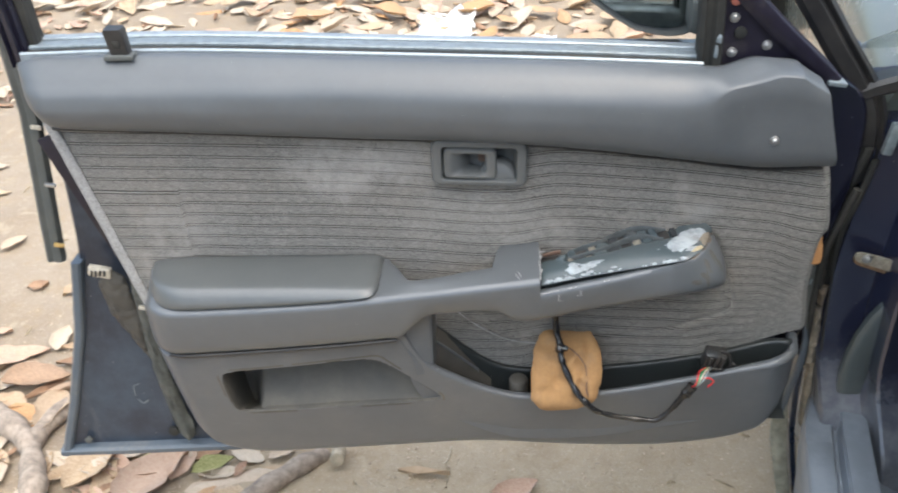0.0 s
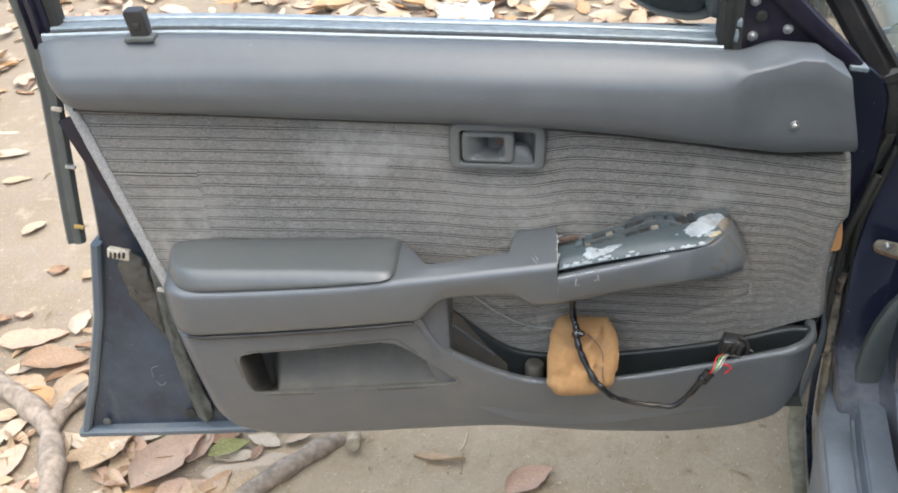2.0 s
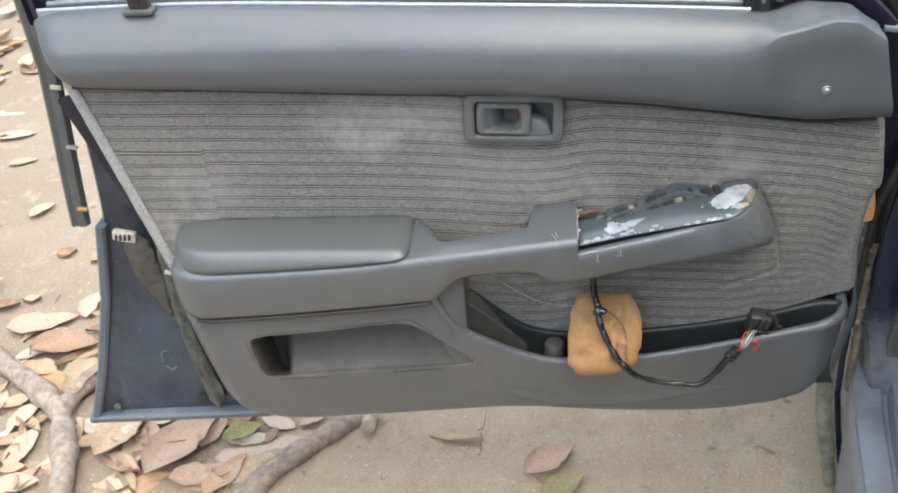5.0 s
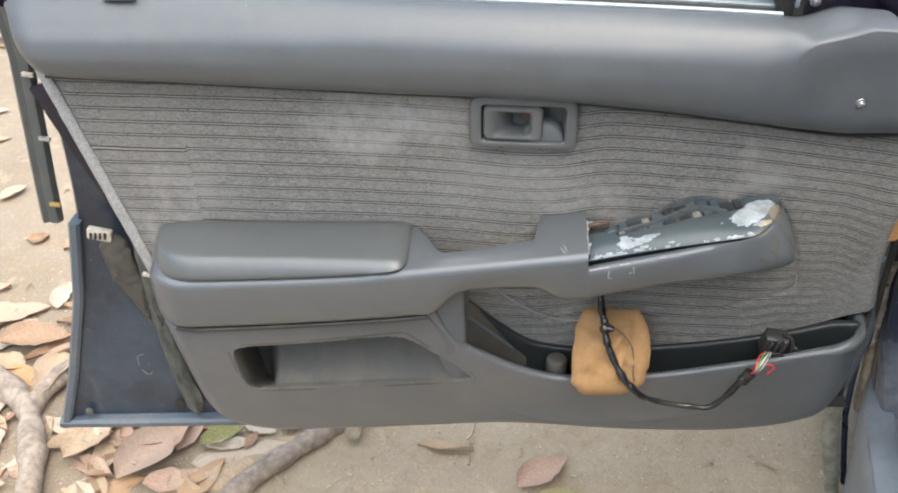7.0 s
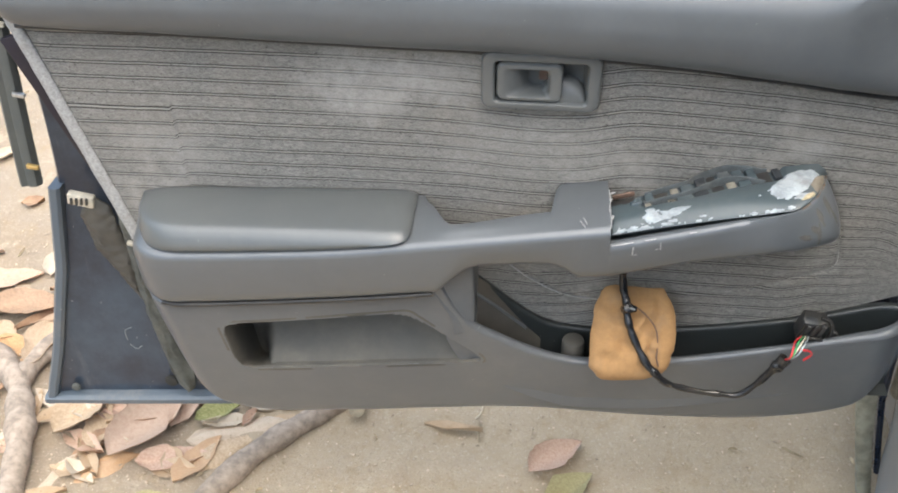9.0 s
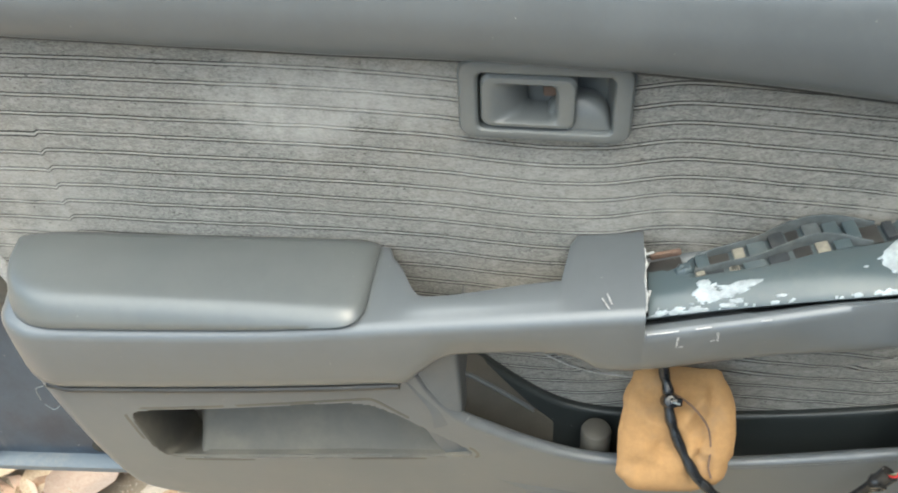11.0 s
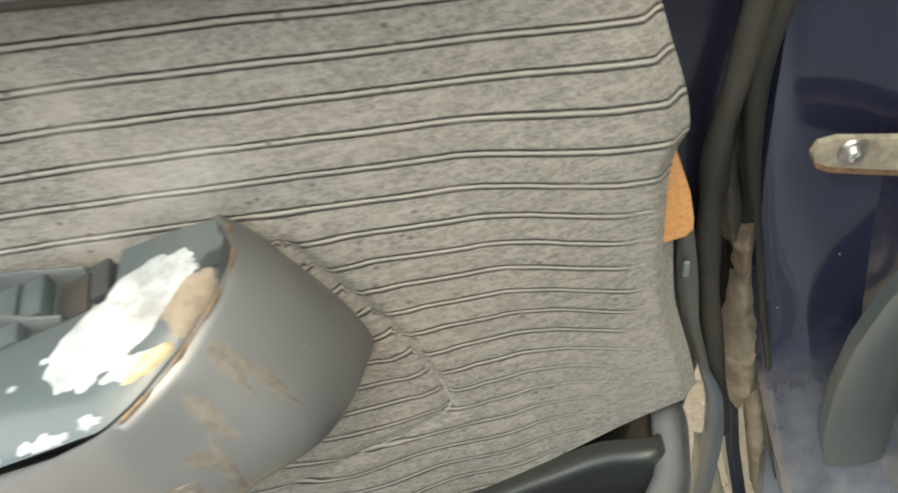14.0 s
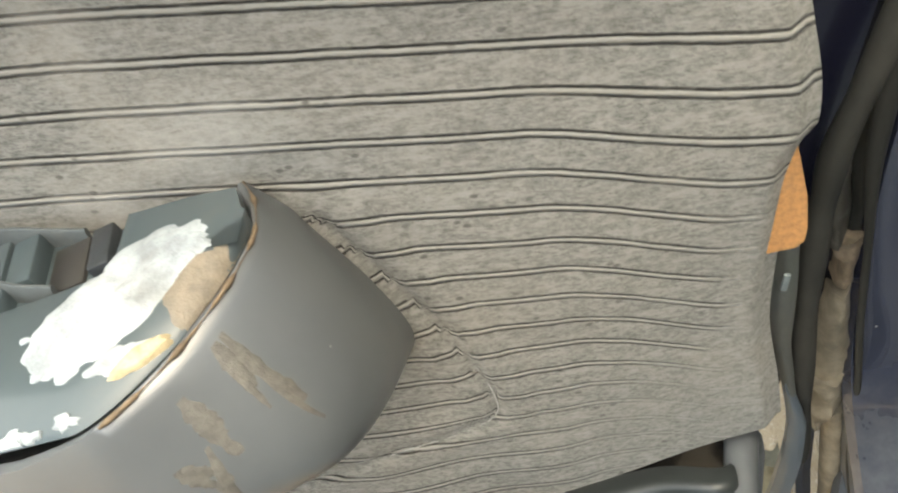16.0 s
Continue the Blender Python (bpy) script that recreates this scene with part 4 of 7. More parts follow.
# the ledge and rib that slope down inside the pocket, and the round boss at their foot
LEDGE = [(-0.046, 0.966, 0.5120), (-0.030, 0.970, 0.4965), (-0.012, 0.975, 0.4770), (0.008, 0.981, 0.4530), (0.028, 0.986, 0.4300), (0.055, 0.990, 0.4030), (0.080, 0.994, 0.3800)]
part("pocket_ledge", ribbon_bar("pocket_ledge", LEDGE, [(0.012, 0.020), (0.001, 0.003), (0.0, 0.0008), (-0.0015, 0.0), (-0.070, -0.004), (-0.070, 0.022)], (0, 0, 1)), MUDDY_PLASTIC, door, "dusty brownish ledge inside the pocket")
part("pocket_rib", ribbon_bar("pocket_rib", [(x, y - 0.0008, z + 0.0005) for x, y, z in LEDGE[:5]], [(0.0016, 0.003), (0.0018, 0.0), (0.0, -0.0012), (-0.0022, -0.0006), (-0.0022, 0.003)], (0, 0, 1)), PLASTIC_LOW, door)
part("pocket_boss", rod(0.0150, 0.045, (0.090, 0.9690, 0.4075), segments=32, bevel=0.005), MUDDY_PLASTIC, door)

# ---- inner door handle ----


def ring_mesh(name, outline_sets, closed_back=True):
    """Nested outlines (list of (points, y)) joined one to the next."""
    n = len(outline_sets[0][0])
    verts, faces = [], []
    for pts, y in outline_sets:
        verts += [(x, y, z) for x, z in pts]
    faces = grid_faces(len(outline_sets), n, True)
    if closed_back:
        faces.append(tuple(range((len(outline_sets) - 1) * n, len(outline_sets) * n)))
    return mesh_of(name, verts, faces, 35)


def skewed(points, cx, cz, slope):
    return [(x + 0.02 * (z - cz), z + slope * (x - cx)) for x, z in points]


def inner_handle():
    def out(a, b, c, d, r):
        return skewed(rounded(a, b, c, d, r), 0.037, 0.796, -0.035)
    bezel = ring_mesh("bezel", [
        (out(-0.0285, 0.1030, 0.7605, 0.8315, 0.012), 1.002), (out(-0.0285, 0.1030, 0.7605, 0.8315, 0.012), 0.990),
        (out(-0.0265, 0.1010, 0.7625, 0.8295, 0.011), 0.9865), (out(-0.0225, 0.0970, 0.7665, 0.8255, 0.009), 0.9850),
        (out(-0.0155, 0.0900, 0.7690, 0.8215, 0.006), 0.9855), (out(-0.0135, 0.0885, 0.7705, 0.8200, 0.005), 0.9875),
        (out(-0.0130, 0.0880, 0.7710, 0.8195, 0.005), 0.998), (out(-0.0100, 0.0840, 0.7730, 0.8180, 0.008), 1.012), (out(0.0, 0.074, 0.778, 0.813, 0.010), 1.018)])
    base = part("inner_handle", bezel, HANDLE, door, "dark grey plastic door handle in a recessed surround")
    lever = ring_mesh("lever", [
        (out(-0.0115, 0.0610, 0.7725, 0.8185, 0.009), 0.999), (out(-0.0115, 0.0610, 0.7725, 0.8185, 0.009), 0.9885),
        (out(-0.0095, 0.0590, 0.7745, 0.8165, 0.008), 0.9855), (out(-0.0060, 0.0550, 0.7775, 0.8130, 0.008), 0.9850), (out(0.0, 0.0480, 0.7785, 0.8110, 0.007), 0.9870),
        (out(0.0060, 0.0460, 0.7790, 0.8100, 0.007), 0.990), (out(0.0140, 0.0450, 0.7795, 0.8095, 0.007), 0.997), (out(0.0230, 0.0445, 0.7800, 0.8090, 0.006), 1.012)], False)
    part("lever", lever, HANDLE, base, "worn grey pull lever")
    part("rod_end", join(box((0.016, 0.004, 0.010), (0.034, 1.012, 0.806), 0.002), box((0.010, 0.005, 0.014), (0.040, 1.010, 0.795), 0.002)), RUST, base, "rusty pink end of the latch rod")
    dome = []
    for t in np.linspace(-1, 1, 25):
        x, top = 0.062 + 0.0255 * t, 0.7715 + 0.0215 * math.sqrt(max(0.0, 1 - t * t))
        dome.append([(x, 1.016, 0.770), (x, 0.9905, 0.770), (x, 0.9915, lerp(0.770, top, 0.35)), (x, 0.9960, lerp(0.770, top, 0.75)), (x, 1.0000, lerp(0.770, top, 0.93)), (x, 1.0020, top), (x, 1.0045, top + 0.0008), (x, 1.016, top - 0.001)])
    part("spring_cover", loft("spring_cover", dome, sharp=60), HANDLE, base, "pale rounded cover inside the handle recess")
    return base


inner_handle()

# ---- broken window-switch plate ----


def plate_rise(x):
    return lerp(0.0110, 0.0065, step(0.24, 0.335, x))


def plate_cut(x):
    """Where the plate's front edge lies; it curves back at its end."""
    return max(lerp(0.9160, 0.9150, step(0.12, 0.30, x)), NOSE_EDGE_Y(x) + 0.0035)


SWITCH_BACK = smooth_curve([(0.12, 0.957), (0.150, 0.960), (0.160, 0.972), (0.172, 0.977), (0.205, 0.982), (0.235, 0.993), (0.26, 0.9965), (0.285, 0.991), (0.33, 0.990), (0.357, 0.989)])
CELL_FRONT = smooth_curve([(0.150, 0.943), (0.17, 0.9455), (0.20, 0.947), (0.223, 0.950), (0.25, 0.956), (0.29, 0.962), (0.312, 0.966)])


def switch_section(x):
    """The plate: a rolled front, a flat top, and a sunk bed for the switch cells."""
    zl = ARM_LIP(x) + lerp(0.0055, 0.0004, step(0.16, 0.345, x))
    h = plate_rise(x)
    jag = 0.0016 * noise.noise((x * 90, 1, 0))
    yf = plate_cut(x)
    back = SWITCH_BACK(x) + 0.003 * noise.noise((x * 200, 0, 3)) * step(0.17, 0.15, x)
    back = max(min(back, lerp(0.998, 0.979, step(0.3485, 0.3565, x))), yf + 0.002)
    d = back - yf
    cf = min(CELL_FRONT(x), lerp(yf, back, 0.7))
    sunk = 0.0062 * step(0.1565, 0.1600, x) * step(0.3130, 0.3095, x)
    roll = min(0.026, d * 0.5)
    front = [(yf + roll * u, zl + h * v) for u, v in ((0.0, -0.05), (0.05, 0.12), (0.16, 0.32), (0.32, 0.55), (0.5, 0.75), (0.7, 0.91), (0.86, 0.975), (1.0, 1.0))]
    return [(yf + 0.009, zl - 0.012), (yf + 0.0025 + jag, zl - 0.0028 + jag)] + front + [
            (cf - 0.0005, zl + h), (cf, zl + h - 0.05 * sunk), (cf + 0.0008, zl + h - sunk), (lerp(cf, back, 0.6), zl + h - sunk), (back, zl + h - sunk), (back, zl - 0.008)]


def switch_z(x, y):
    """The height of the switch plate's upper side."""
    s = switch_section(x)[2:-1]
    return float(np.interp(y, [p[0] for p in s], [p[1] for p in s]))


def switch_base():
    return loft("switch_base", [[(x, y, z) for y, z in switch_section(x)] for x in list(np.linspace(0.1225, 0.33, 54)) + list(np.linspace(0.331, 0.3568, 22))], sharp=50)


sw = part("switch_base", switch_base(), SWITCH_METAL, door, "broken teal-black switch base with flaking white paint")


def drape(name, cx, cy, rx, ry, turn, thick, seed, n=40, ragged=1.0):
    """A ragged coat of paint lying on the switch plate."""
    rings, verts = 9, []
    c, s = math.cos(radians(turn)), math.sin(radians(turn))
    for k in range(rings + 1):
        f = k / rings
        for j in range(n):
            a = 2 * math.pi * j / n
            rag = 1 + ragged * (0.30 * noise.noise((math.cos(a) * 1.7 + seed, math.sin(a) * 1.7, seed)) + 0.22 * noise.noise((math.cos(a) * 5 + seed, math.sin(a) * 5, seed)) + 0.12 * noise.noise((math.cos(a) * 13, math.sin(a) * 13, seed)))
            u, v = rx * rag * f * math.cos(a), ry * rag * f * math.sin(a)
            x, y = cx + u * c - v * s, cy + u * s + v * c
            x = min(x, 0.3562)
            y = max(y, plate_cut(x) + 0.0002)
            verts.append((x, y, switch_z(x, y) + thick * (1 - f ** 6) * (1 + 0.6 * noise.noise((x * 260, y * 260, seed))) - 0.0003 * (f == 1)))
    return mesh_of(name, verts, grid_faces(rings + 1, n, True), 60)


def wavy_wall(name, points, low, high, thick):
    """A thin upright strip along a curved line over the plate."""
    line = spline([(x, y, 0.55 * h + 0.001) for x, y, h in points], 6)
    out = []
    for p in line:
        z = switch_z(min(p.x, 0.35), min(p.y, 0.99))
        t = thick / 2
        out.append([(p.x, p.y - t, z - low), (p.x, p.y - t, z + p.z + 0.0047), (p.x, p.y - t * 0.4, z + p.z + 0.0055), (p.x, p.y + t * 0.4, z + p.z + 0.0055), (p.x, p.y + t, z + p.z + 0.0047), (p.x, p.y + t, z - low)])
    return loft(name, out, sharp=40)


SLOPE = math.degrees(math.atan2(0.05, 0.22))
FRONT_WALL = smooth_curve([(0.154, 0.9500), (0.172, 0.9545), (0.205, 0.9585), (0.225, 0.9660), (0.248, 0.9735), (0.268, 0.9725), (0.281, 0.9690), (0.293, 0.9680), (0.312, 0.9720)])
REAR_WALL = smooth_curve([(0.154, 0.9670), (0.172, 0.9725), (0.185, 0.9750), (0.205, 0.9785), (0.225, 0.9880), (0.248, 0.9945), (0.268, 0.9940), (0.285, 0.9915), (0.298, 0.9905), (0.312, 0.9915)])
part("wavy_wall", wavy_wall("wavy_wall", [(x, FRONT_WALL(x), h) for x, h in ((0.158, 0.002), (0.18, 0.003), (0.205, 0.004), (0.225, 0.006), (0.248, 0.008), (0.268, 0.006), (0.281, 0.002), (0.292, -0.003))], 0.003, 0.006, 0.0020), SWITCH_WALL, sw)
part("wavy_wall", wavy_wall("wavy_wall", [(x, REAR_WALL(x), h) for x, h in ((0.160, 0.002), (0.185, 0.003), (0.205, 0.005), (0.225, 0.0075), (0.248, 0.009), (0.268, 0.007), (0.285, 0.002), (0.297, -0.003))], 0.003, 0.006, 0.0020), SWITCH_WALL, sw)
for x, row, w, h, m in ((0.1655, 1, 0.010, 0.0060, SWITCH_METAL), (0.180, 1, 0.016, 0.0004, BLACK), (0.1945, 1, 0.009, 0.0030, BEIGE_DULL), (0.208, 1, 0.014, 0.0042, SWITCH_METAL), (0.2235, 1, 0.012, 0.0046, SWITCH_CELL), (0.2365, 1, 0.010, 0.0004, BLACK),
                        (0.250, 1, 0.013, 0.0044, SWITCH_WALL), (0.2645, 1, 0.012, 0.0046, SWITCH_METAL), (0.2785, 1, 0.010, 0.0066, SWITCH_METAL), (0.2935, 1, 0.014, 0.0012, BLACK), (0.3065, 1, 0.008, 0.0050, SWITCH_CELL),
                        (0.1635, 0, 0.007, 0.0058, BEIGE_DULL), (0.1755, 0, 0.014, 0.0020, SWITCH_CELL), (0.1900, 0, 0.008, 0.0030, BEIGE_DULL), (0.2045, 0, 0.017, 0.0044, SWITCH_METAL), (0.2235, 0, 0.016, 0.0026, SWITCH_CELL),
                        (0.2420, 0, 0.014, 0.0004, BLACK), (0.2560, 0, 0.010, 0.0034, BEIGE_DULL), (0.2700, 0, 0.013, 0.0060, SWITCH_METAL), (0.2860, 0, 0.013, 0.0010, SWITCH_CELL), (0.3020, 0, 0.015, 0.0024, BLACK)):
    y0, y1 = (CELL_FRONT(x), FRONT_WALL(x)) if row == 0 else (FRONT_WALL(x), REAR_WALL(x))
    y0, y1 = y0 + 0.0014, y1 - 0.0014
    part("switch_cell", box((w, max(y1 - y0, 0.004), 0.008), (x, (y0 + y1) / 2, switch_z(x, (y0 + y1) / 2) + h - 0.004), 0.0008, turn=(0, -SLOPE, 8)), m, sw)
for k in range(4):
    part("switch_rib", box((0.0009, 0.005, 0.0012), (0.1872 + 0.0019 * k, 0.9520, switch_z(0.190, 0.952) + 0.0032), 0.0003, turn=(0, -SLOPE, 8)), BLACK, sw)
part("broken_edge", drape("broken_edge", 0.150, 0.955, 0.008, 0.006, 20, 0.0035, 3.3, 24), SWITCH_METAL, sw)
# Solid black block stands for the darkness inside the broken plate
part("broken_hole", box((0.030, 0.020, 0.010), (0.138, 0.970, 0.6440), 0.002, turn=(0, -12, 8)), BLACK, sw)
part("rust_edge", box((0.026, 0.004, 0.006), (0.138, 0.9830, 0.6515), 0.0015, turn=(0, -10, 8)), RUST, sw, "rusty brown edge of the broken hole")
# white paint: a patch, a flaking run along the front edge, and the thick patch at the end
part("white_paint", drape("white_paint", 0.166, 0.930, 0.010, 0.010, 15, 0.0014, 2.3, 50, 1.6), WHITE_PAINT, sw)
part("white_paint", drape("white_paint", 0.187, 0.9285, 0.018, 0.0055, 8, 0.0012, 5.6, 60, 1.7), WHITE_PAINT, sw)
flakes = random.Random(4)
for k in range(46):
    t = flakes.random() ** 1.6
    x = lerp(0.128, 0.325, t)
    y = plate_cut(x) + abs(flakes.gauss(0.0008, lerp(0.0022, 0.001, t)))
    r = flakes.random() ** 3
    part("white_paint", drape("white_paint", x, y, lerp(0.0009, lerp(0.009, 0.004, t), r), lerp(0.0007, 0.0032, r * flakes.random()), flakes.uniform(-6, 20), 0.0009, 3.1 * k, 22, 1.8), WHITE_PAINT, sw)
part("white_paint", drape("white_paint", 0.3200, 0.9560, 0.0315, 0.0170, 42, 0.0016, 9.4, 60, 0.4), WHITE_PAINT, sw, "thick bluish-white paint patch")
part("white_paint", drape("white_paint", 0.3380, 0.9700, 0.0105, 0.005, -20, 0.0014, 4.7, 30, 1.0), WHITE_PAINT, sw)
part("white_paint", drape("white_paint", 0.3260, 0.9330, 0.010, 0.004, 20, 0.0014, 6.2, 26), WHITE_PAINT, sw)
for x, y, r in ((0.301, 0.933, 0.003), (0.310, 0.931, 0.004), (0.299, 0.938, 0.0025), (0.281, 0.938, 0.002), (0.292, 0.946, 0.0018)):
    part("white_paint", drape("white_paint", x, y, r, r * 0.6, 20, 0.001, x * 99, 14), WHITE_PAINT, sw)
part("glue_patch", drape("glue_patch", 0.3470, 0.9535, 0.0095, 0.0135, -25, 0.0004, 4.4, 34, 0.7), TAN_GLUE, sw, "dried tan glue patch")
part("glue_patch", drape("glue_patch", 0.3320, 0.9335, 0.0100, 0.0025, 35, 0.0020, 8.4, 24, 0.6), GLUE_YELLOW, sw)


def nose_at(u, v):
    """A place on the arm's rounded end: u along its edge, v down its side."""
    u, v = float(u), float(v)
    line = [spline([q[k] for q in NOSE], 6) for k in range(3)]
    full = spline([(q[3], 0, 0) for q in NOSE], 6)
    i = min(int(u * (len(full) - 1)), len(full) - 2)
    f = u * (len(full) - 1) - i
    s, k, c = [l[i].lerp(l[i + 1], f) for l in line]
    w = lerp(full[i].x, full[i + 1].x, f)
    a, b, d = (1 - v) ** 2, 2 * v * (1 - v) * w, v * v
    return (s * a + k * b + c * d) / (a + b + d)


def smear(u0, v0, u1, v1, width, seed):
    """A thin streak of old glue on the arm's end."""
    rows = []
    for t in np.linspace(0, 1, 14):
        u, v = lerp(u0, u1, t), lerp(v0, v1, t)
        w = 0.40 * width * (0.45 + 0.55 * math.sin(math.pi * t)) * (1 + 0.6 * noise.noise((t * 5, seed, 0)) + 0.4 * noise.noise((t * 17, seed, 2)))
        row = []
        for q in np.linspace(-1, 1, 6):
            uu = min(max(u + w * q, 0), 0.999)
            p = nose_at(uu, v)
            e1, e2 = nose_at(min(uu + 0.01, 0.999), float(v)) - nose_at(max(uu - 0.01, 0), float(v)), nose_at(uu, min(float(v) + 0.01, 1)) - nose_at(uu, float(v))
            nrm = e1.cross(e2).normalized()
            if nrm.y > 0 and nrm.x < 0.5:
                nrm = -nrm
            if nrm.dot(Vector((0.4, -1, 0.1))) < 0:
                nrm = -nrm
            row.append(p + nrm * (0.00025 * (1 - q ** 4) * math.sin(math.pi * min(max(t, 0.04), 0.96)) + 0.00004))
        rows.append(row)
    return loft("glue_smear", rows, closed=False, sharp=80)


for u0, v0, u1, v1, w, seed_ in ((0.46, 0.02, 0.515, 0.34, 0.050, 1), (0.43, 0.02, 0.44, 0.16, 0.075, 2), (0.30, 0.03, 0.33, 0.17, 0.085, 3), (0.285, 0.10, 0.255, 0.46, 0.048, 4), (0.14, 0.14, 0.20, 0.24, 0.085, 5), (0.22, 0.10, 0.26, 0.20, 0.060, 7)):
    for k in range(2):
        o, f = 0.016 * noise.noise((seed_, k * 3.3, 1)), noise.noise((seed_ * 2.7, k * 1.9, 5))
        part("glue_smear", smear(u0 + o, v0, u1 + o * 0.6, lerp(v0, v1, 0.9 - 0.35 * k + 0.1 * f), w * (0.8 + 0.4 * f - 0.25 * (1 - k)), seed_ * 10 + k), SMEAR, arm, "pale smear of old glue")
edge_line = [nose_at(u, 0.0) + Vector((0, 0, 0.0002)) for u in np.linspace(0.16, 0.99, 14)]
part("worn_edge", tube("worn_edge", edge_line, lambda t: max(0.00015, 0.0005 + 0.0005 * math.sin(t * 31) + 0.0002 * math.sin(t * 83)), 6, 4), EDGE_BROWN, arm, "brown glue left along the broken edge")

part("torn_edge", tube("torn_edge", [(0.1200, 0.9075, ARM_TOP(0.12) - 0.001), (0.1206, 0.920, ARM_TOP(0.12) + 0.0016), (0.1196, 0.940, ARM_TOP(0.12) + 0.003), (0.1208, 0.958, ARM_TOP(0.12) + 0.0032), (0.1198, 0.975, ARM_TOP(0.12) + 0.003)], lambda t: 0.0009 + 0.0006 * math.sin(t * 37) * math.sin(t * 11), 6, 6), SCRAPE, arm, "pale torn plastic edge")
for x, y, dz, l, a in ((0.1235, 0.9700, 0.0030, 0.008, 20), (0.1215, 0.9560, 0.0028, 0.006, 70), (0.1225, 0.9260, 0.0006, 0.007, 80)):
    part("torn_edge", box((l, 0.0022, 0.0014), (x, y, ARM_TOP(0.12) + dz), 0.0006, turn=(6, -8, a)), SCRAPE, arm)

# scratches worn white into the armrest's edge and top
for x, z, h, tilt in ((0.1455, 0.632, 0.012, 4), (0.1485, 0.627, 0.004, 80), (0.1755, 0.640, 0.010, -6), (0.172, 0.636, 0.004, 70)):
    part("scratch", box((0.0018, 0.0008, h), (x, arm_front(x) + 0.0002, z), 0.0005, turn=(0, tilt, 0)), SCRAPE, arm)
for x, q, turn in ((0.089, 0.10, 30), (0.092, 0.20, 20)):
    part("scratch", box((0.0014, 0.012, 0.0008), (x, lerp(0.91, 0.96, q), ARM_TOP(x) + 0.0026), 0.0005, turn=(8, 0, turn)), SCRAPE, arm)
for x0, x1 in ((0.122, 0.146), (0.158, 0.170), (0.205, 0.213)):
    part("scratch", loft("scratch", [[(x, arm_front(x) + 0.001 + a, ARM_LIP(x) + b) for a, b in ((0.0, -0.0005), (-0.0006, -0.0002), (0.0002, 0.0003), (0.0006, 0.0003))] for x in np.linspace(x0, x1, 8)], sharp=60), SCRAPE, arm)

# ---- belt, lock knob ----


def belt_strip(dy, z0, z1, y0, y1, x0, x1, name, mat, label=""):
    s = []
    for x in np.linspace(x0, x1, 40):
        z = BELT_Z(x)
        s.append([(x, y0, z + z0), (x, y0, z + z1 - 0.002), (x, y0 + 0.002, z + z1), (x, y1 - 0.002, z + z1), (x, y1, z + z1 - 0.002), (x, y1, z + z0)])
    return part(name, loft(name, s, sharp=30), mat, door, label)


belt_strip(0, -0.02, 0.004, 1.0165, 1.022, -0.578, 0.330, "inner_belt_strip", BELT, "bright metal strip along the window slot")
belt_strip(0, -0.03, 0.000, 1.022, 1.040, -0.575, 0.332, "window_slot", RUBBER)
belt_strip(0, -0.03, 0.004, 1.040, 1.062, -0.575, 0.332, "outer_belt_strip", BELT_DULL, "dull grey outer window seal")
belt_strip(0, -0.03, 0.007, 1.062, 1.078, -0.575, 0.332, "outer_belt_edge", BELT, "pale weathered outer belt moulding")


def lock_knob():
    base = part("lock_knob", box((0.040, 0.020, 0.007), (-0.432, 1.000, 0.9545), 0.002), RUBBER_GREY, door, "black push-down lock knob on a grey base")
    s = []
    for t in np.linspace(0, 1, 9):
        w = lerp(0.0125, 0.0135, t) - (0.002 if t > 0.99 else 0)
        d = lerp(0.008, 0.010, t)
        zc = lerp(0.955, 0.992, t)
        s.append([(-0.431 - 0.004 * t + x, 1.004 + y, zc) for x, y in rounded(-w, w, -d, d, 0.003, 3)])
    knob = part("knob", loft("knob", s), BLACK, base)
    part("knob_dimple", box((0.010, 0.003, 0.010), (-0.432, 0.9945, 0.972), 0.0014), RUBBER, base)
    return knob


lock_knob()

# ---- door shell: painted inner skin, flange, seal ----


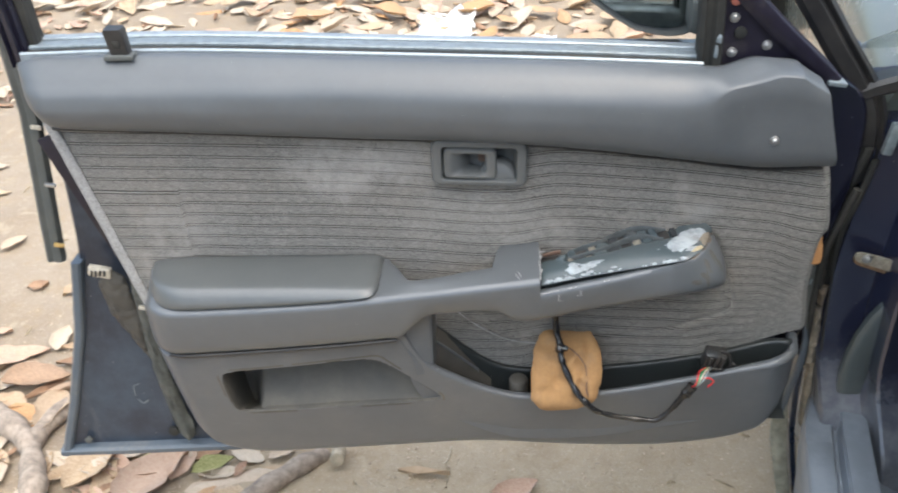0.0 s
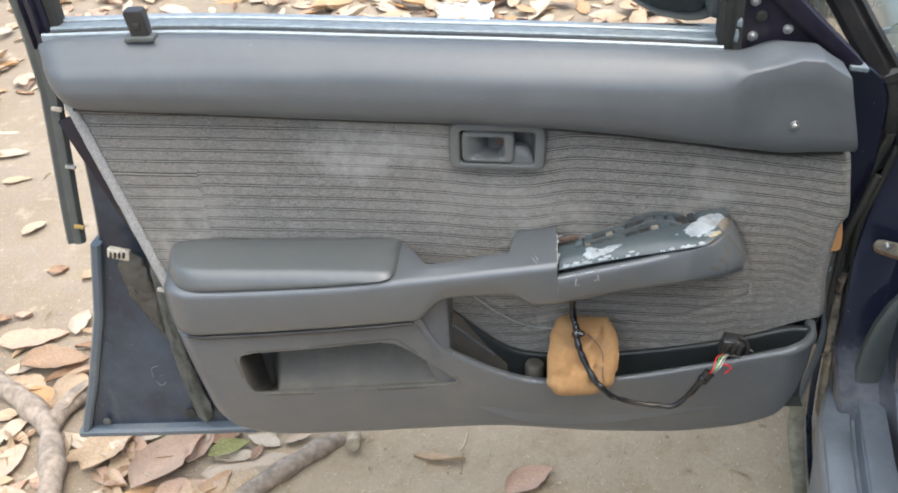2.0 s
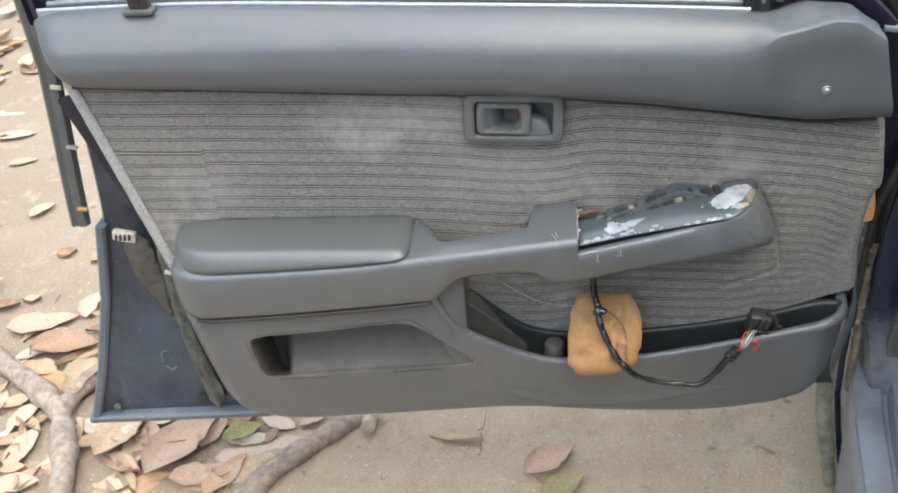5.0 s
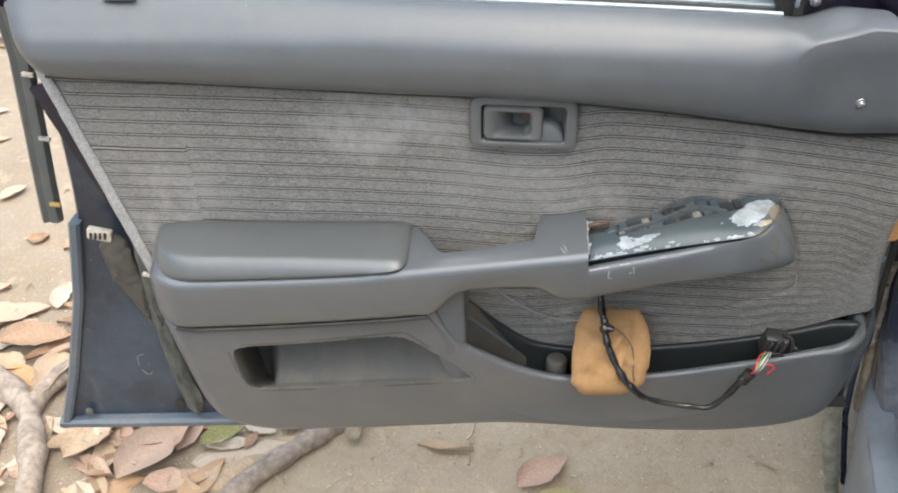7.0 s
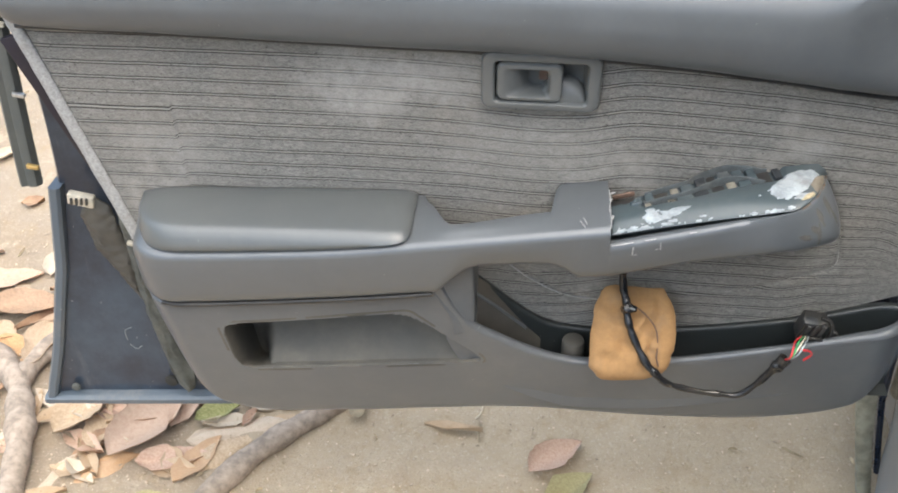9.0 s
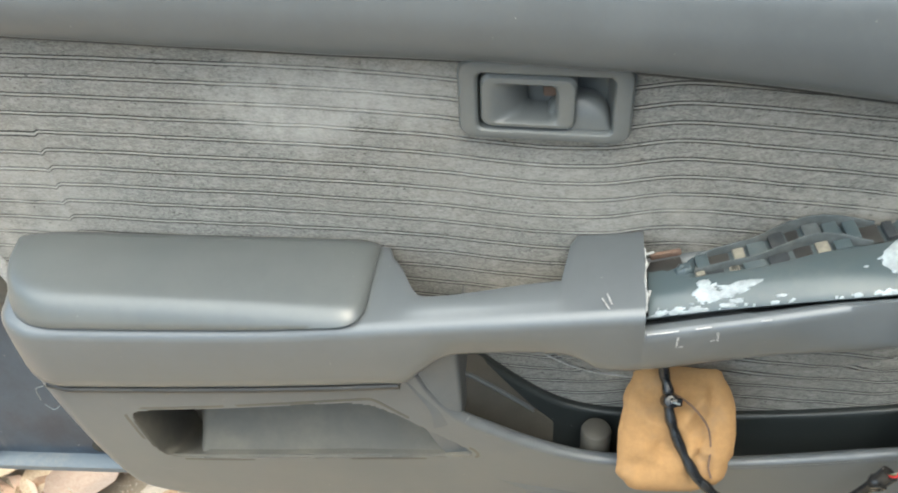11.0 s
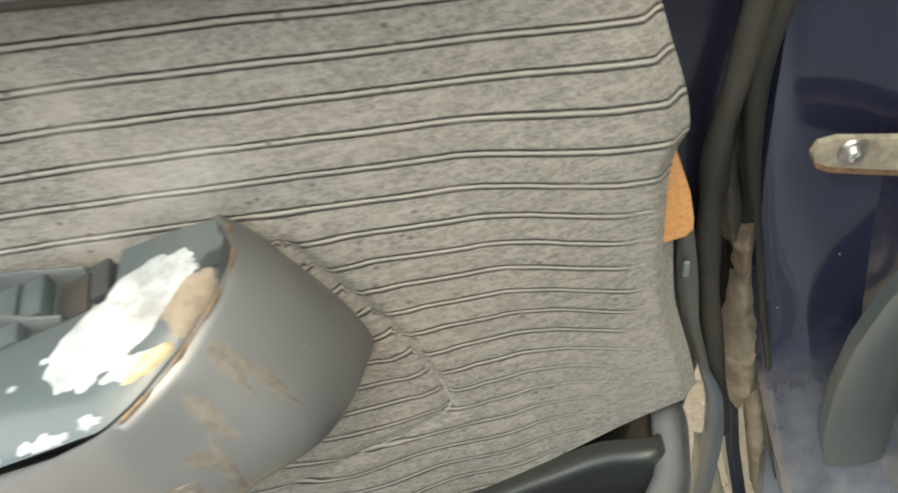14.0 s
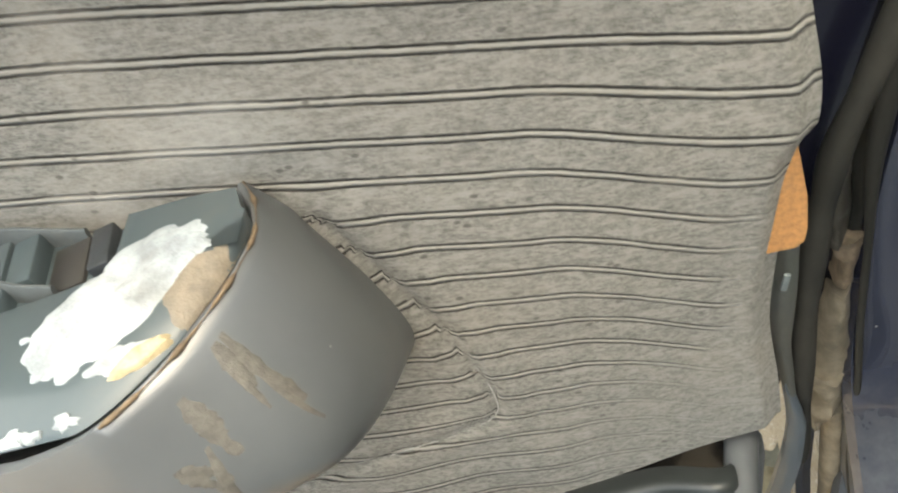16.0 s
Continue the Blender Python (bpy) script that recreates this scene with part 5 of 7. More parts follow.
def door_shell():
    """The painted steel door behind the trim, as one thick pressed plate."""
    rear = smooth_curve([(0.17, -0.720), (0.30, -0.683), (0.45, -0.640), (0.60, -0.612), (0.80, -0.598), (0.96, -0.590)])
    front = smooth_curve([(0.17, 0.38), (0.28, 0.43), (0.34, 0.49), (0.45, 0.538), (0.60, 0.556), (0.72, 0.574), (0.80, 0.5755), (0.835, 0.569), (0.862, 0.552), (0.885, 0.522), (0.93, 0.47), (0.96, 0.45)])
    face = smooth_curve([(0.17, 1.035), (0.30, 1.045), (0.45, 1.060), (0.60, 1.072), (0.80, 1.072), (0.96, 1.050)])
    sections = []
    for z in np.linspace(0.19, 0.952, 80):
        a, b, y = rear(z), front(z), face(z)
        z2 = min(z, BELT_Z(0) - 0.012)
        s = [(a, y + 0.10), (a, y + 0.006), (a + 0.005, y)]
        s += [(lerp(a, b, q), y + 0.004) for q in np.linspace(0.03, 0.97, 15)]
        s += [(b - 0.005, y), (b, y + 0.006), (b - 0.02, y + 0.10)]
        sections.append([(p, q, min(z2, BELT_Z(p) - 0.01)) for p, q in s])
    low = smooth_curve([(-0.73, 0.192), (-0.40, 0.212), (-0.34, 0.226), (-0.2, 0.286), (0.0, 0.30), (0.5, 0.32)])
    sections = [[(p, q, max(z, low(p))) for p, q, z in s] for s in sections]
    return loft("door_shell", sections, sharp=45)


shell = part("door_shell", door_shell(), SHELL_PAINT, door, "dusty dark blue painted steel door shell")
# the folded flange round the rear lower corner
part("rear_flange", ribbon_bar("rear_flange", [(-0.614, 1.060, 0.585), (-0.640, 1.052, 0.45), (-0.683, 1.040, 0.30), (-0.705, 1.032, 0.235), (-0.720, 1.029, 0.19)],
                               [(-0.006, 0.03), (-0.007, 0.0), (-0.003, -0.004), (0.006, -0.004), (0.010, 0.0), (0.011, 0.03)]), FLANGE, door, "worn grey-blue edge of the door shell")
part("bottom_flange", ribbon_bar("bottom_flange", [(-0.726, 1.029, 0.198), (-0.60, 1.029, 0.205), (-0.40, 1.030, 0.218), (-0.34, 1.031, 0.232), (-0.2, 1.036, 0.29), (0.3, 1.040, 0.31), (0.40, 1.040, 0.32)],
                                 [(-0.008, 0.03), (-0.010, 0.0), (-0.006, -0.005), (0.002, -0.005), (0.006, 0.0), (0.008, 0.03)], (0, 0, 1)), FLANGE, door)
part("chalk_mark", tube("chalk_mark", [(-0.568, 1.043, 0.320), (-0.567, 1.043, 0.340), (-0.556, 1.044, 0.346)], 0.0007, 6), BELT_DULL, shell)
part("chalk_mark", tube("chalk_mark", [(-0.566, 1.043, 0.312), (-0.557, 1.043, 0.303), (-0.548, 1.043, 0.310)], 0.0007, 6), BELT_DULL, shell)
part("drain_plug", rod(0.010, 0.006, (-0.513, 1.035, 0.245), (90, 0, 0), bevel=0.002), RUBBER, shell)
part("drain_plug", rod(0.007, 0.006, (-0.672, 1.034, 0.222), (90, 0, 0), bevel=0.002), RUBBER_GREY, shell)

# torn plastic sheet and cloth hanging behind the panel's rear edge


def torn_sheet(z0, z1, mid, half, y, seed_):
    sections = []
    for k in range(50):
        t = k / 49
        x, z, w = mid(t), lerp(z0, z1, t), half(t)
        line = [(x + w * q + 0.003 * noise.noise((t * 13, q, seed_)), y + 0.006 * q * q + 0.004 * noise.noise((t * 6, q * 2, seed_ + 2)) + 0.004 * noise.noise((t * 19, q * 4, seed_ + 5)), z + w * q * 0.35) for q in np.linspace(-1, 1, 10)]
        sections.append(line + [(a, b + 0.003, c) for a, b, c in reversed(line)])
    return loft("torn_lining", sections, sharp=70)


part("torn_lining", torn_sheet(0.590, 0.232, smooth_curve([(0, -0.500), (0.27, -0.505), (0.48, -0.506), (0.77, -0.497), (1, -0.484)]), smooth_curve([(0, 0.018), (0.3, 0.014), (0.77, 0.013), (0.94, 0.016), (1, 0.006)]), 1.026, 3.0), LINING, door, "torn grey-green lining hanging from the rear edge")
part("torn_lining", torn_sheet(0.578, 0.400, smooth_curve([(0, -0.556), (0.3, -0.549), (0.6, -0.537), (1, -0.517)]), smooth_curve([(0, 0.010), (0.12, 0.022), (0.4, 0.022), (0.7, 0.013), (1, 0.004)]), 1.036, 8.0), MUDDY_PLASTIC, door, "dark crumpled flap of torn lining")
part("latch_cover", box((0.036, 0.012, 0.018), (-0.566, 1.040, 0.582), 0.003, turn=(0, 12, 0)), BEIGE, door, "dirty pale plastic latch piece")
for k in range(4):
    part("latch_slot", box((0.003, 0.004, 0.010), (-0.577 + 0.007 * k, 1.0325, 0.583), 0.0006, turn=(0, 12, 0)), BLACK, door)
part("panel_clip", box((0.012, 0.006, 0.006), (-0.497, 1.008, 0.535), 0.0015, turn=(0, 15, 0)), BEIGE, door, "pale plastic trim clip")
part("door_card", box((0.062, 0.008, 0.26), (-0.532, 1.043, 0.70), 0.002, turn=(0, -19, 0)), MOUNT, door, "dark inner panel behind the cloth")


def rubber_seal():
    """The flat seal hanging off the door's rear edge."""
    sec = [(-0.014, 0.010), (-0.016, 0.002), (-0.010, -0.005), (-0.003, -0.002), (0.003, -0.005), (0.011, -0.004), (0.015, 0.003), (0.013, 0.010)]
    return ribbon_bar("rubber_seal", [(-0.634, 1.055, 1.20), (-0.622, 1.055, 1.05), (-0.612, 1.055, 0.95), (-0.611, 1.055, 0.85), (-0.624, 1.055, 0.735), (-0.633, 1.055, 0.66), (-0.640, 1.055, 0.592)], sec)


part("rubber_seal", rubber_seal(), RUBBER_GREY, door, "loose grey rubber door seal")
for z, x, m in ((0.830, -0.602, BEIGE), (0.735, -0.607, STEEL), (0.628, -0.622, BRASS)):
    part("seal_clip", box((0.016, 0.006, 0.006), (x, 1.046, z), 0.0015, turn=(0, 10, 0)), m, door)

# ---- window frame ----
frame_sec = [(-0.016, 0.03), (-0.018, 0.0), (-0.012, -0.008), (-0.008, -0.002), (-0.003, -0.009), (0.003, -0.009), (0.006, -0.002), (0.012, -0.005), (0.016, 0.0), (0.016, 0.03)]
part("rear_window_frame", ribbon_bar("rear_window_frame", [(-0.592, 1.045, 0.925), (-0.597, 1.045, 1.0), (-0.612, 1.05, 1.12), (-0.63, 1.06, 1.30)], frame_sec), NAVY, door)
part("rear_glass_channel", ribbon_bar("rear_glass_channel", [(-0.573, 1.050, 0.945), (-0.577, 1.05, 1.02), (-0.586, 1.055, 1.12), (-0.60, 1.06, 1.30)], [(-0.01, 0.02), (-0.01, 0), (0.006, -0.004), (0.009, 0.0), (0.009, 0.02)]), RUBBER, door)
post_sec = [(-0.010, 0.03), (-0.011, 0.0), (-0.006, -0.005), (-0.002, -0.001), (0.004, -0.001), (0.008, -0.006), (0.018, -0.005), (0.020, 0.0), (0.020, 0.03)]
post = part("quarter_post", ribbon_bar("quarter_post", [(0.336, 1.032, 0.905), (0.334, 1.033, 1.0), (0.330, 1.036, 1.15), (0.325, 1.04, 1.3)], post_sec), RUBBER, door, "dark post with patches of bare dirty metal")


def mud_lump(x, y, z, rx, ry, rz, seed_):
    """An uneven lump of caked mud."""
    bm = bmesh.new()
    bmesh.ops.create_icosphere(bm, subdivisions=3, radius=1.0)
    for v in bm.verts:
        p = v.co.copy()
        f = 1 + 0.45 * noise.noise(p * 1.3 + Vector((seed_, 0, 0))) + 0.18 * noise.noise(p * 4 + Vector((0, seed_, 0)))
        v.co = Vector((x + p.x * rx * f, y + p.y * ry * f, z + p.z * rz * f))
    return bm


for x, z, rx, rz, s_ in ((0.346, 0.936, 0.0028, 0.010, 1.5), (0.349, 0.953, 0.0035, 0.006, 3.5)):
    part("bare_patch", mud_lump(x, 1.027, z, rx, 0.0016, rz, s_), BELT_DULL, post)



def sail_plate():
    outline = [(0.352, 0.90), (0.352, 1.05), (0.362, 1.03), (0.39, 1.0), (0.505, 0.888), (0.50, 0.87), (0.36, 0.87)]
    front = [(x, 1.040, z) for x, z in outline]
    back = [(x, 1.060, z) for x, z in outline]
    return loft("mirror_mount", [front, back], sharp=30)


sail = part("mirror_mount", sail_plate(), MOUNT, door, "bare dark mirror mounting plate with screws")
for x, z in ((0.3665, 0.983), (0.412, 0.945), (0.368, 0.936)):
    screw_head(x + 0.001, 1.038, z - 0.006, 0.0046, sail)
part("grommet", rod(0.008, 0.006, (0.377, 1.038, 0.957), (90, 0, 0), bevel=0.002), RUBBER, sail)
part("rust_hole", rod(0.007, 0.004, (0.367, 1.0385, 1.000), (90, 0, 0), bevel=0.001), plain("rust", (0.3, 0.1, 0.07), 0.9), sail)
diag = [(-0.012, 0.03), (-0.014, 0.0), (-0.008, -0.004), (0.004, -0.005), (0.010, -0.003), (0.012, 0.0), (0.012, 0.03)]
part("front_window_frame", ribbon_bar("front_window_frame", [(0.506, 1.036, 0.886), (0.492, 1.035, 0.900), (0.43, 1.034, 0.958), (0.385, 1.035, 1.003), (0.36, 1.04, 1.03), (0.25, 1.05, 1.14)], diag, (0.75, 0, 0.66)), MOUNT, door)
part("frame_foot", box((0.024, 0.02, 0.006), (0.508, 1.034, 0.888), 0.001, turn=(0, 8, 0)), BELT_DULL, door, "bare metal end of the window frame")


def side_mirror():
    sections = []
    cx, cz = 0.256, 0.998
    for k, (f, y) in enumerate(((0.90, 1.150), (1.0, 1.146), (1.04, 1.152), (1.06, 1.175), (1.0, 1.21), (0.8, 1.24), (0.4, 1.262))):
        s = []
        for j in range(40):
            a = 2 * math.pi * j / 40
            c, q = math.cos(a), math.sin(a)
            x = 0.092 * f * math.copysign(abs(c) ** 0.62, c)
            z = 0.075 * f * math.copysign(abs(q) ** 0.62, q)
            if x < 0 and z < 0:
                z *= 1 + 0.45 * x / 0.098
            s.append((cx + x, y + 0.03 * z, cz + z - 0.25 * x * (1 if z < 0 else 0.2)))
        sections.append(s)
    base = part("side_mirror", loft("side_mirror", sections, sharp=50), RUBBER_GREY, door, "dark side mirror housing with dull glass")
    face = [(lerp(cx, x, 0.96), y - 0.004, lerp(cz, z, 0.96)) for x, y, z in sections[0]]
    inset = [(lerp(cx, x, 0.985), y + 0.002, lerp(cz, z, 0.985)) for x, y, z in face]
    part("mirror_glass", loft("mirror_glass", [face, inset]), MIRROR, base)
    part("mirror_arm", box((0.06, 0.05, 0.05), (0.352, 1.12, 0.955), 0.01), RUBBER_GREY, base)


side_mirror()

# orange foam tab that shows past the cloth's front edge
part("foam_tab", loft("foam_tab", [[(0.512, y, 0.670), (0.5215, y, 0.666), (0.5262, y, 0.640), (0.5272, y, 0.624), (0.5265, y, 0.6175), (0.5235, y, 0.6145), (0.512, y, 0.613)] for y in (1.010, 1.020)], sharp=30), ORANGE, door, "orange foam scrap at the cloth edge")
part("edge_seal", tube("edge_seal", [(0.573, 1.052, 0.715), (0.557, 1.052, 0.655), (0.5475, 1.052, 0.618), (0.5445, 1.052, 0.590), (0.5425, 1.052, 0.556), (0.5422, 1.052, 0.515), (0.5432, 1.052, 0.464), (0.5450, 1.053, 0.425), (0.546, 1.054, 0.39)], lambda t: 0.0057 + 0.0005 * math.sin(t * 29), 12), RUBBER, door, "dark rubber tube along the door's front edge")


def bent_strip(name, z0, z1, left, right, y, bulge, thick, seed_):
    """A thin crumpled upright strip between two curved edges."""
    rows = []
    for t in np.linspace(0, 1, 30):
        a, b = left(t), right(t)
        line = []
        for q in np.linspace(0, 1, 9):
            dy = -bulge * math.sin(math.pi * q) + 0.5 * bulge * noise.noise((t * 5 + seed_, q * 2, 1)) + 0.25 * bulge * noise.noise((t * 14, q * 6, seed_))
            line.append((lerp(a, b, q), y + dy, lerp(z0, z1, t) + 0.006 * (q - 0.5) * (1 - t)))
        rows.append(line + [(p, q + thick, r) for p, q, r in reversed(line)])
    return loft(name, rows, sharp=60)


part("edge_strip", bent_strip("edge_strip", 0.590, 0.456, smooth_curve([(0, 0.5262), (0.3, 0.5239), (0.5, 0.5252), (0.72, 0.529), (1, 0.5375)]), smooth_curve([(0, 0.5335), (0.33, 0.5345), (0.55, 0.5338), (0.75, 0.5362), (1, 0.5398)]), 1.041, 0.002, 0.004, 2.0), RUBBER_GREY, door, "dusty grey strip beside the door edge")
part("edge_blade", bent_strip("edge_blade", 0.483, 0.300, smooth_curve([(0, 0.5316), (0.2, 0.5353), (0.45, 0.532), (0.65, 0.527), (1, 0.517)]), smooth_curve([(0, 0.5328), (0.12, 0.540), (0.24, 0.5445), (0.45, 0.5437), (0.65, 0.5385), (1, 0.528)]), 1.0405, 0.0015, 0.004, 5.0), FLANGE, door, "grey-blue metal edge strip")
part("white_chip", box((0.003, 0.002, 0.010), (0.5275, 1.034, 0.566), 0.0008, turn=(0, 8, 0)), BELT_DULL, door)


# ---- suede pouch and wiring ----


def pouch():
    """A soft bag lying from the cloth over the pocket rim: a plump rounded square."""
    rings, n = 14, 56
    front, rear = [], []
    for i in range(rings + 1):
        r = i / rings
        for j in range(n):
            a = 2 * math.pi * j / n
            c, q = math.cos(a), math.sin(a)
            u = r * math.copysign(abs(c) ** 0.45, c)
            v = r * math.copysign(abs(q) ** 0.45, q)
            lobes = 1 + (0.035 * math.sin(3 * a + 1.0) + 0.025 * math.sin(7 * a + 0.4) + 0.11 * noise.noise((c * 2, q * 2, 8)) + 0.040 * noise.noise((c * 6, q * 6, 3))) * r
            x = 0.160 + (0.053 - 0.008 * max(v, 0) + 0.001 * max(-v, 0)) * u * lobes + 0.003 * v
            z = 0.4695 + 0.0435 * v * lobes + 0.002 * u - 0.006 * (1 - u * u) * step(0.0, -1.0, v)
            y = 0.9470 + 0.037 * v - 0.006 * math.sin(math.pi * 0.5 * (1 + v))
            fat = 0.015 * math.sqrt(max(0.0, 1 - r ** 3.0)) * lerp(0.55, 1.1, step(0.8, -0.6, v))
            fold = 0.007 * math.exp(-((u - 0.50 - 0.14 * math.sin(v * 2.5)) / 0.07) ** 2) + 0.005 * math.exp(-((v + 0.30 + 0.5 * u) / 0.12) ** 2) * step(0.5, -0.2, u) * step(-1.0, -0.4, u)
            fold += 0.003 * math.exp(-((u + 0.15 - 0.4 * v) / 0.10) ** 2) * step(0.1, 0.6, v)
            wrinkle = 0.011 * noise.noise((u * 2.2, v * 2.8, 2)) + 0.0028 * noise.noise((u * 6, v * 6, 5))
            g = fat - (fold + wrinkle) * (1 - r ** 4)
            front.append((x, y - 0.80 * g, z + 0.55 * g))
            rear.append((x, y + 0.25 * fat, z - 0.18 * fat))
    verts = front + rear
    k = len(front)
    faces = grid_faces(rings + 1, n, True)
    faces += [tuple(k + m for m in reversed(f)) for f in faces]
    edge = [rings * n + j for j in range(n)]
    faces += [(a, b, k + b, k + a) for a, b in zip(edge, edge[1:] + edge[:1])]
    return mesh_of("pouch", verts, faces, 70)


bag = thing("suede_pouch", (0.158, 0.93, 0.40), "small tan suede pouch hanging over the pocket rim", "pouch")
part("pouch_body", pouch(), SUEDE, bag)
part("seam_cord", tube("seam_cord", [(0.157, 0.955, 0.506), (0.172, 0.946, 0.502), (0.187, 0.935, 0.488), (0.191, 0.923, 0.472), (0.190, 0.9125, 0.458), (0.193, 0.907, 0.448)], 0.0010, 6), RUST, bag)

harness = thing("wiring_harness", (0.145, 0.92, 0.57), "black taped wires hanging below the armrest to a connector", "cable")
part("taped_cable", tube("taped_cable", [(0.142, 0.960, 0.600), (0.143, 0.962, 0.575), (0.145, 0.966, 0.545), (0.147, 0.962, 0.525), (0.151, 0.952, 0.513), (0.153, 0.940, 0.498), (0.158, 0.930, 0.484), (0.165, 0.921, 0.471), (0.178, 0.907, 0.452), (0.187, 0.902, 0.444), (0.200, 0.899, 0.431), (0.213, 0.904, 0.419),
                                        (0.241, 0.909, 0.406), (0.272, 0.911, 0.400), (0.298, 0.911, 0.400), (0.318, 0.911, 0.423), (0.330, 0.911, 0.444), (0.338, 0.911, 0.456), (0.344, 0.912, 0.466)],
                                  lambda t: 0.0049 + 0.0004 * math.sin(t * 90) + 0.0002 * math.sin(t * 151) + 0.0030 * step(0.88, 0.93, t) - 0.0010 * step(0.5, 0.65, t) * step(0.88, 0.8, t), 10, 8), TAPE, harness, "shiny black tape round the wires")
part("splice", join(rod(0.0068, 0.018, (0.152, 0.944, 0.509), (40, 12, 0), segments=14, bevel=0.002), box((0.012, 0.008, 0.014), (0.156, 0.942, 0.510), 0.002, turn=(40, 10, 10))), TAPE, harness)
part("splice_tag", box((0.007, 0.002, 0.008), (0.157, 0.9375, 0.514), 0.001, turn=(40, 20, 0)), BELT, harness)
part("tape_end", box((0.012, 0.002, 0.010), (0.335, 0.904, 0.455), 0.0008, turn=(30, 35, 15)), TAPE, harness)
part("tape_end", box((0.010, 0.002, 0.007), (0.207, 0.897, 0.427), 0.0008, turn=(30, 40, 15)), TAPE, harness)
for k, (dx, m) in enumerate(((0.001, BEIGE), (0.004, BELT), (-0.002, GREEN_WIRE), (-0.005, RED_WIRE))):
    part("wire", tube("wire", [(0.344 + dx * 0.4, 0.911, 0.464), (0.351 + dx, 0.908 - 0.002 * k, 0.478), (0.360 + dx * 1.4, 0.920, 0.486), (0.370 + dx, 0.940, 0.476), (0.372, 0.952, 0.470)], 0.0012, 6), m, harness)
part("wire", tube("wire", [(0.357, 0.915, 0.478), (0.366, 0.908, 0.484), (0.373, 0.912, 0.474), (0.366, 0.914, 0.462)], 0.0014, 6), RED_WIRE, harness)
part("wire", tube("wire", [(0.143, 0.958, 0.604), (0.145, 0.956, 0.592), (0.144, 0.960, 0.575)], 0.0018, 6), RED_WIRE, harness)
conn = part("connector", join(box((0.030, 0.022, 0.036), (0.380, 0.957, 0.480), 0.003, turn=(12, 10, 0)), box((0.026, 0.006, 0.004), (0.380, 0.947, 0.494), 0.001, turn=(12, 10, 0)), box((0.026, 0.006, 0.004), (0.380, 0.944, 0.472), 0.001, turn=(12, 10, 0))), BLACK, harness, "black multi-pin plug")
for k in range(3):
    part("plug_rib", box((0.005, 0.006, 0.028), (0.371 + 0.009 * k, 0.945, 0.481), 0.001, turn=(12, 10, 0)), BLACK, conn)
part("plug_collar", box((0.018, 0.012, 0.006), (0.374, 0.946, 0.497), 0.002, turn=(12, 10, 0)), SWITCH_CELL, conn)
part("plug_loop", tube("plug_loop", [(0.388, 0.950, 0.500), (0.399, 0.950, 0.494), (0.404, 0.950, 0.478), (0.402, 0.952, 0.462)], 0.0026, 8), BLACK, conn)
part("plug_loop", tube("plug_loop", [(0.404, 0.955, 0.472), (0.411, 0.953, 0.472), (0.413, 0.955, 0.460)], 0.0026, 8), BLACK, conn)

# ---- the car's body beside the door ----
car = thing("parked_car", (0.70, 1.1, 0.0), "dark blue car body at the hinge side, dusty", "car")
POST_X = smooth_curve([(0.0, 0.625), (0.187, 0.592), (0.345, 0.582), (0.44, 0.579), (0.543, 0.581), (0.637, 0.590), (0.716, 0.599), (0.79, 0.604), (0.84, 0.62), (0.90, 0.66)])


def hinge_post():
    sections = []
    for z in np.linspace(0.10, 0.80, 46):
        x = POST_X(z)
        s = [(x + 0.012, 1.40), (x + 0.006, 1.13), (x, 1.108), (x + 0.004, 1.101), (x + 0.014, 1.099), (x + 0.04, 1.096), (x + 0.062, 1.090), (x + 0.072, 1.070), (x + 0.070, 1.04),
             (x + 0.068, 1.010), (x + 0.072, 1.006), (x + 0.080, 1.010), (x + 0.16, 1.04), (x + 0.50, 1.08), (x + 0.50, 1.40)]
        flare = 0.085 * step(0.44, 0.27, z) ** 1.6
        sections.append([(a, b - flare * (b < 1.12), z) for a, b in s])
    return loft("hinge_post", sections, sharp=40)


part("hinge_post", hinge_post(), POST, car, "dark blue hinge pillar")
part("pillar_seal", tube("pillar_seal", [(0.606, 1.092, 0.740), (0.597, 1.090, 0.700), (0.589, 1.088, 0.667), (0.582, 1.087, 0.645), (0.5765, 1.086, 0.619), (0.5745, 1.086, 0.580), (0.576, 1.087, 0.550), (0.580, 1.092, 0.510), (0.583, 1.094, 0.450), (0.587, 1.093, 0.39), (0.586, 1.085, 0.33), (0.590, 1.065, 0.26), (0.597, 1.06, 0.16)], lambda t: 0.0055 - 0.0034 * step(0.3, 0.6, t), 10, flat=0.8), RUBBER, car, "dusty rubber door opening seal")
part("pillar_strip", ribbon_bar("pillar_strip", [(0.590, 1.088, 0.76), (0.574, 1.086, 0.71), (0.565, 1.084, 0.677), (0.563, 1.082, 0.642), (0.556, 1.082, 0.600), (0.554, 1.084, 0.56)], [(-0.004, 0.02), (-0.004, 0.0), (0.0, -0.002), (0.007, -0.001), (0.009, 0.003), (0.009, 0.02)]), RUBBER, car, "dark dusty strip in the hinge gap")
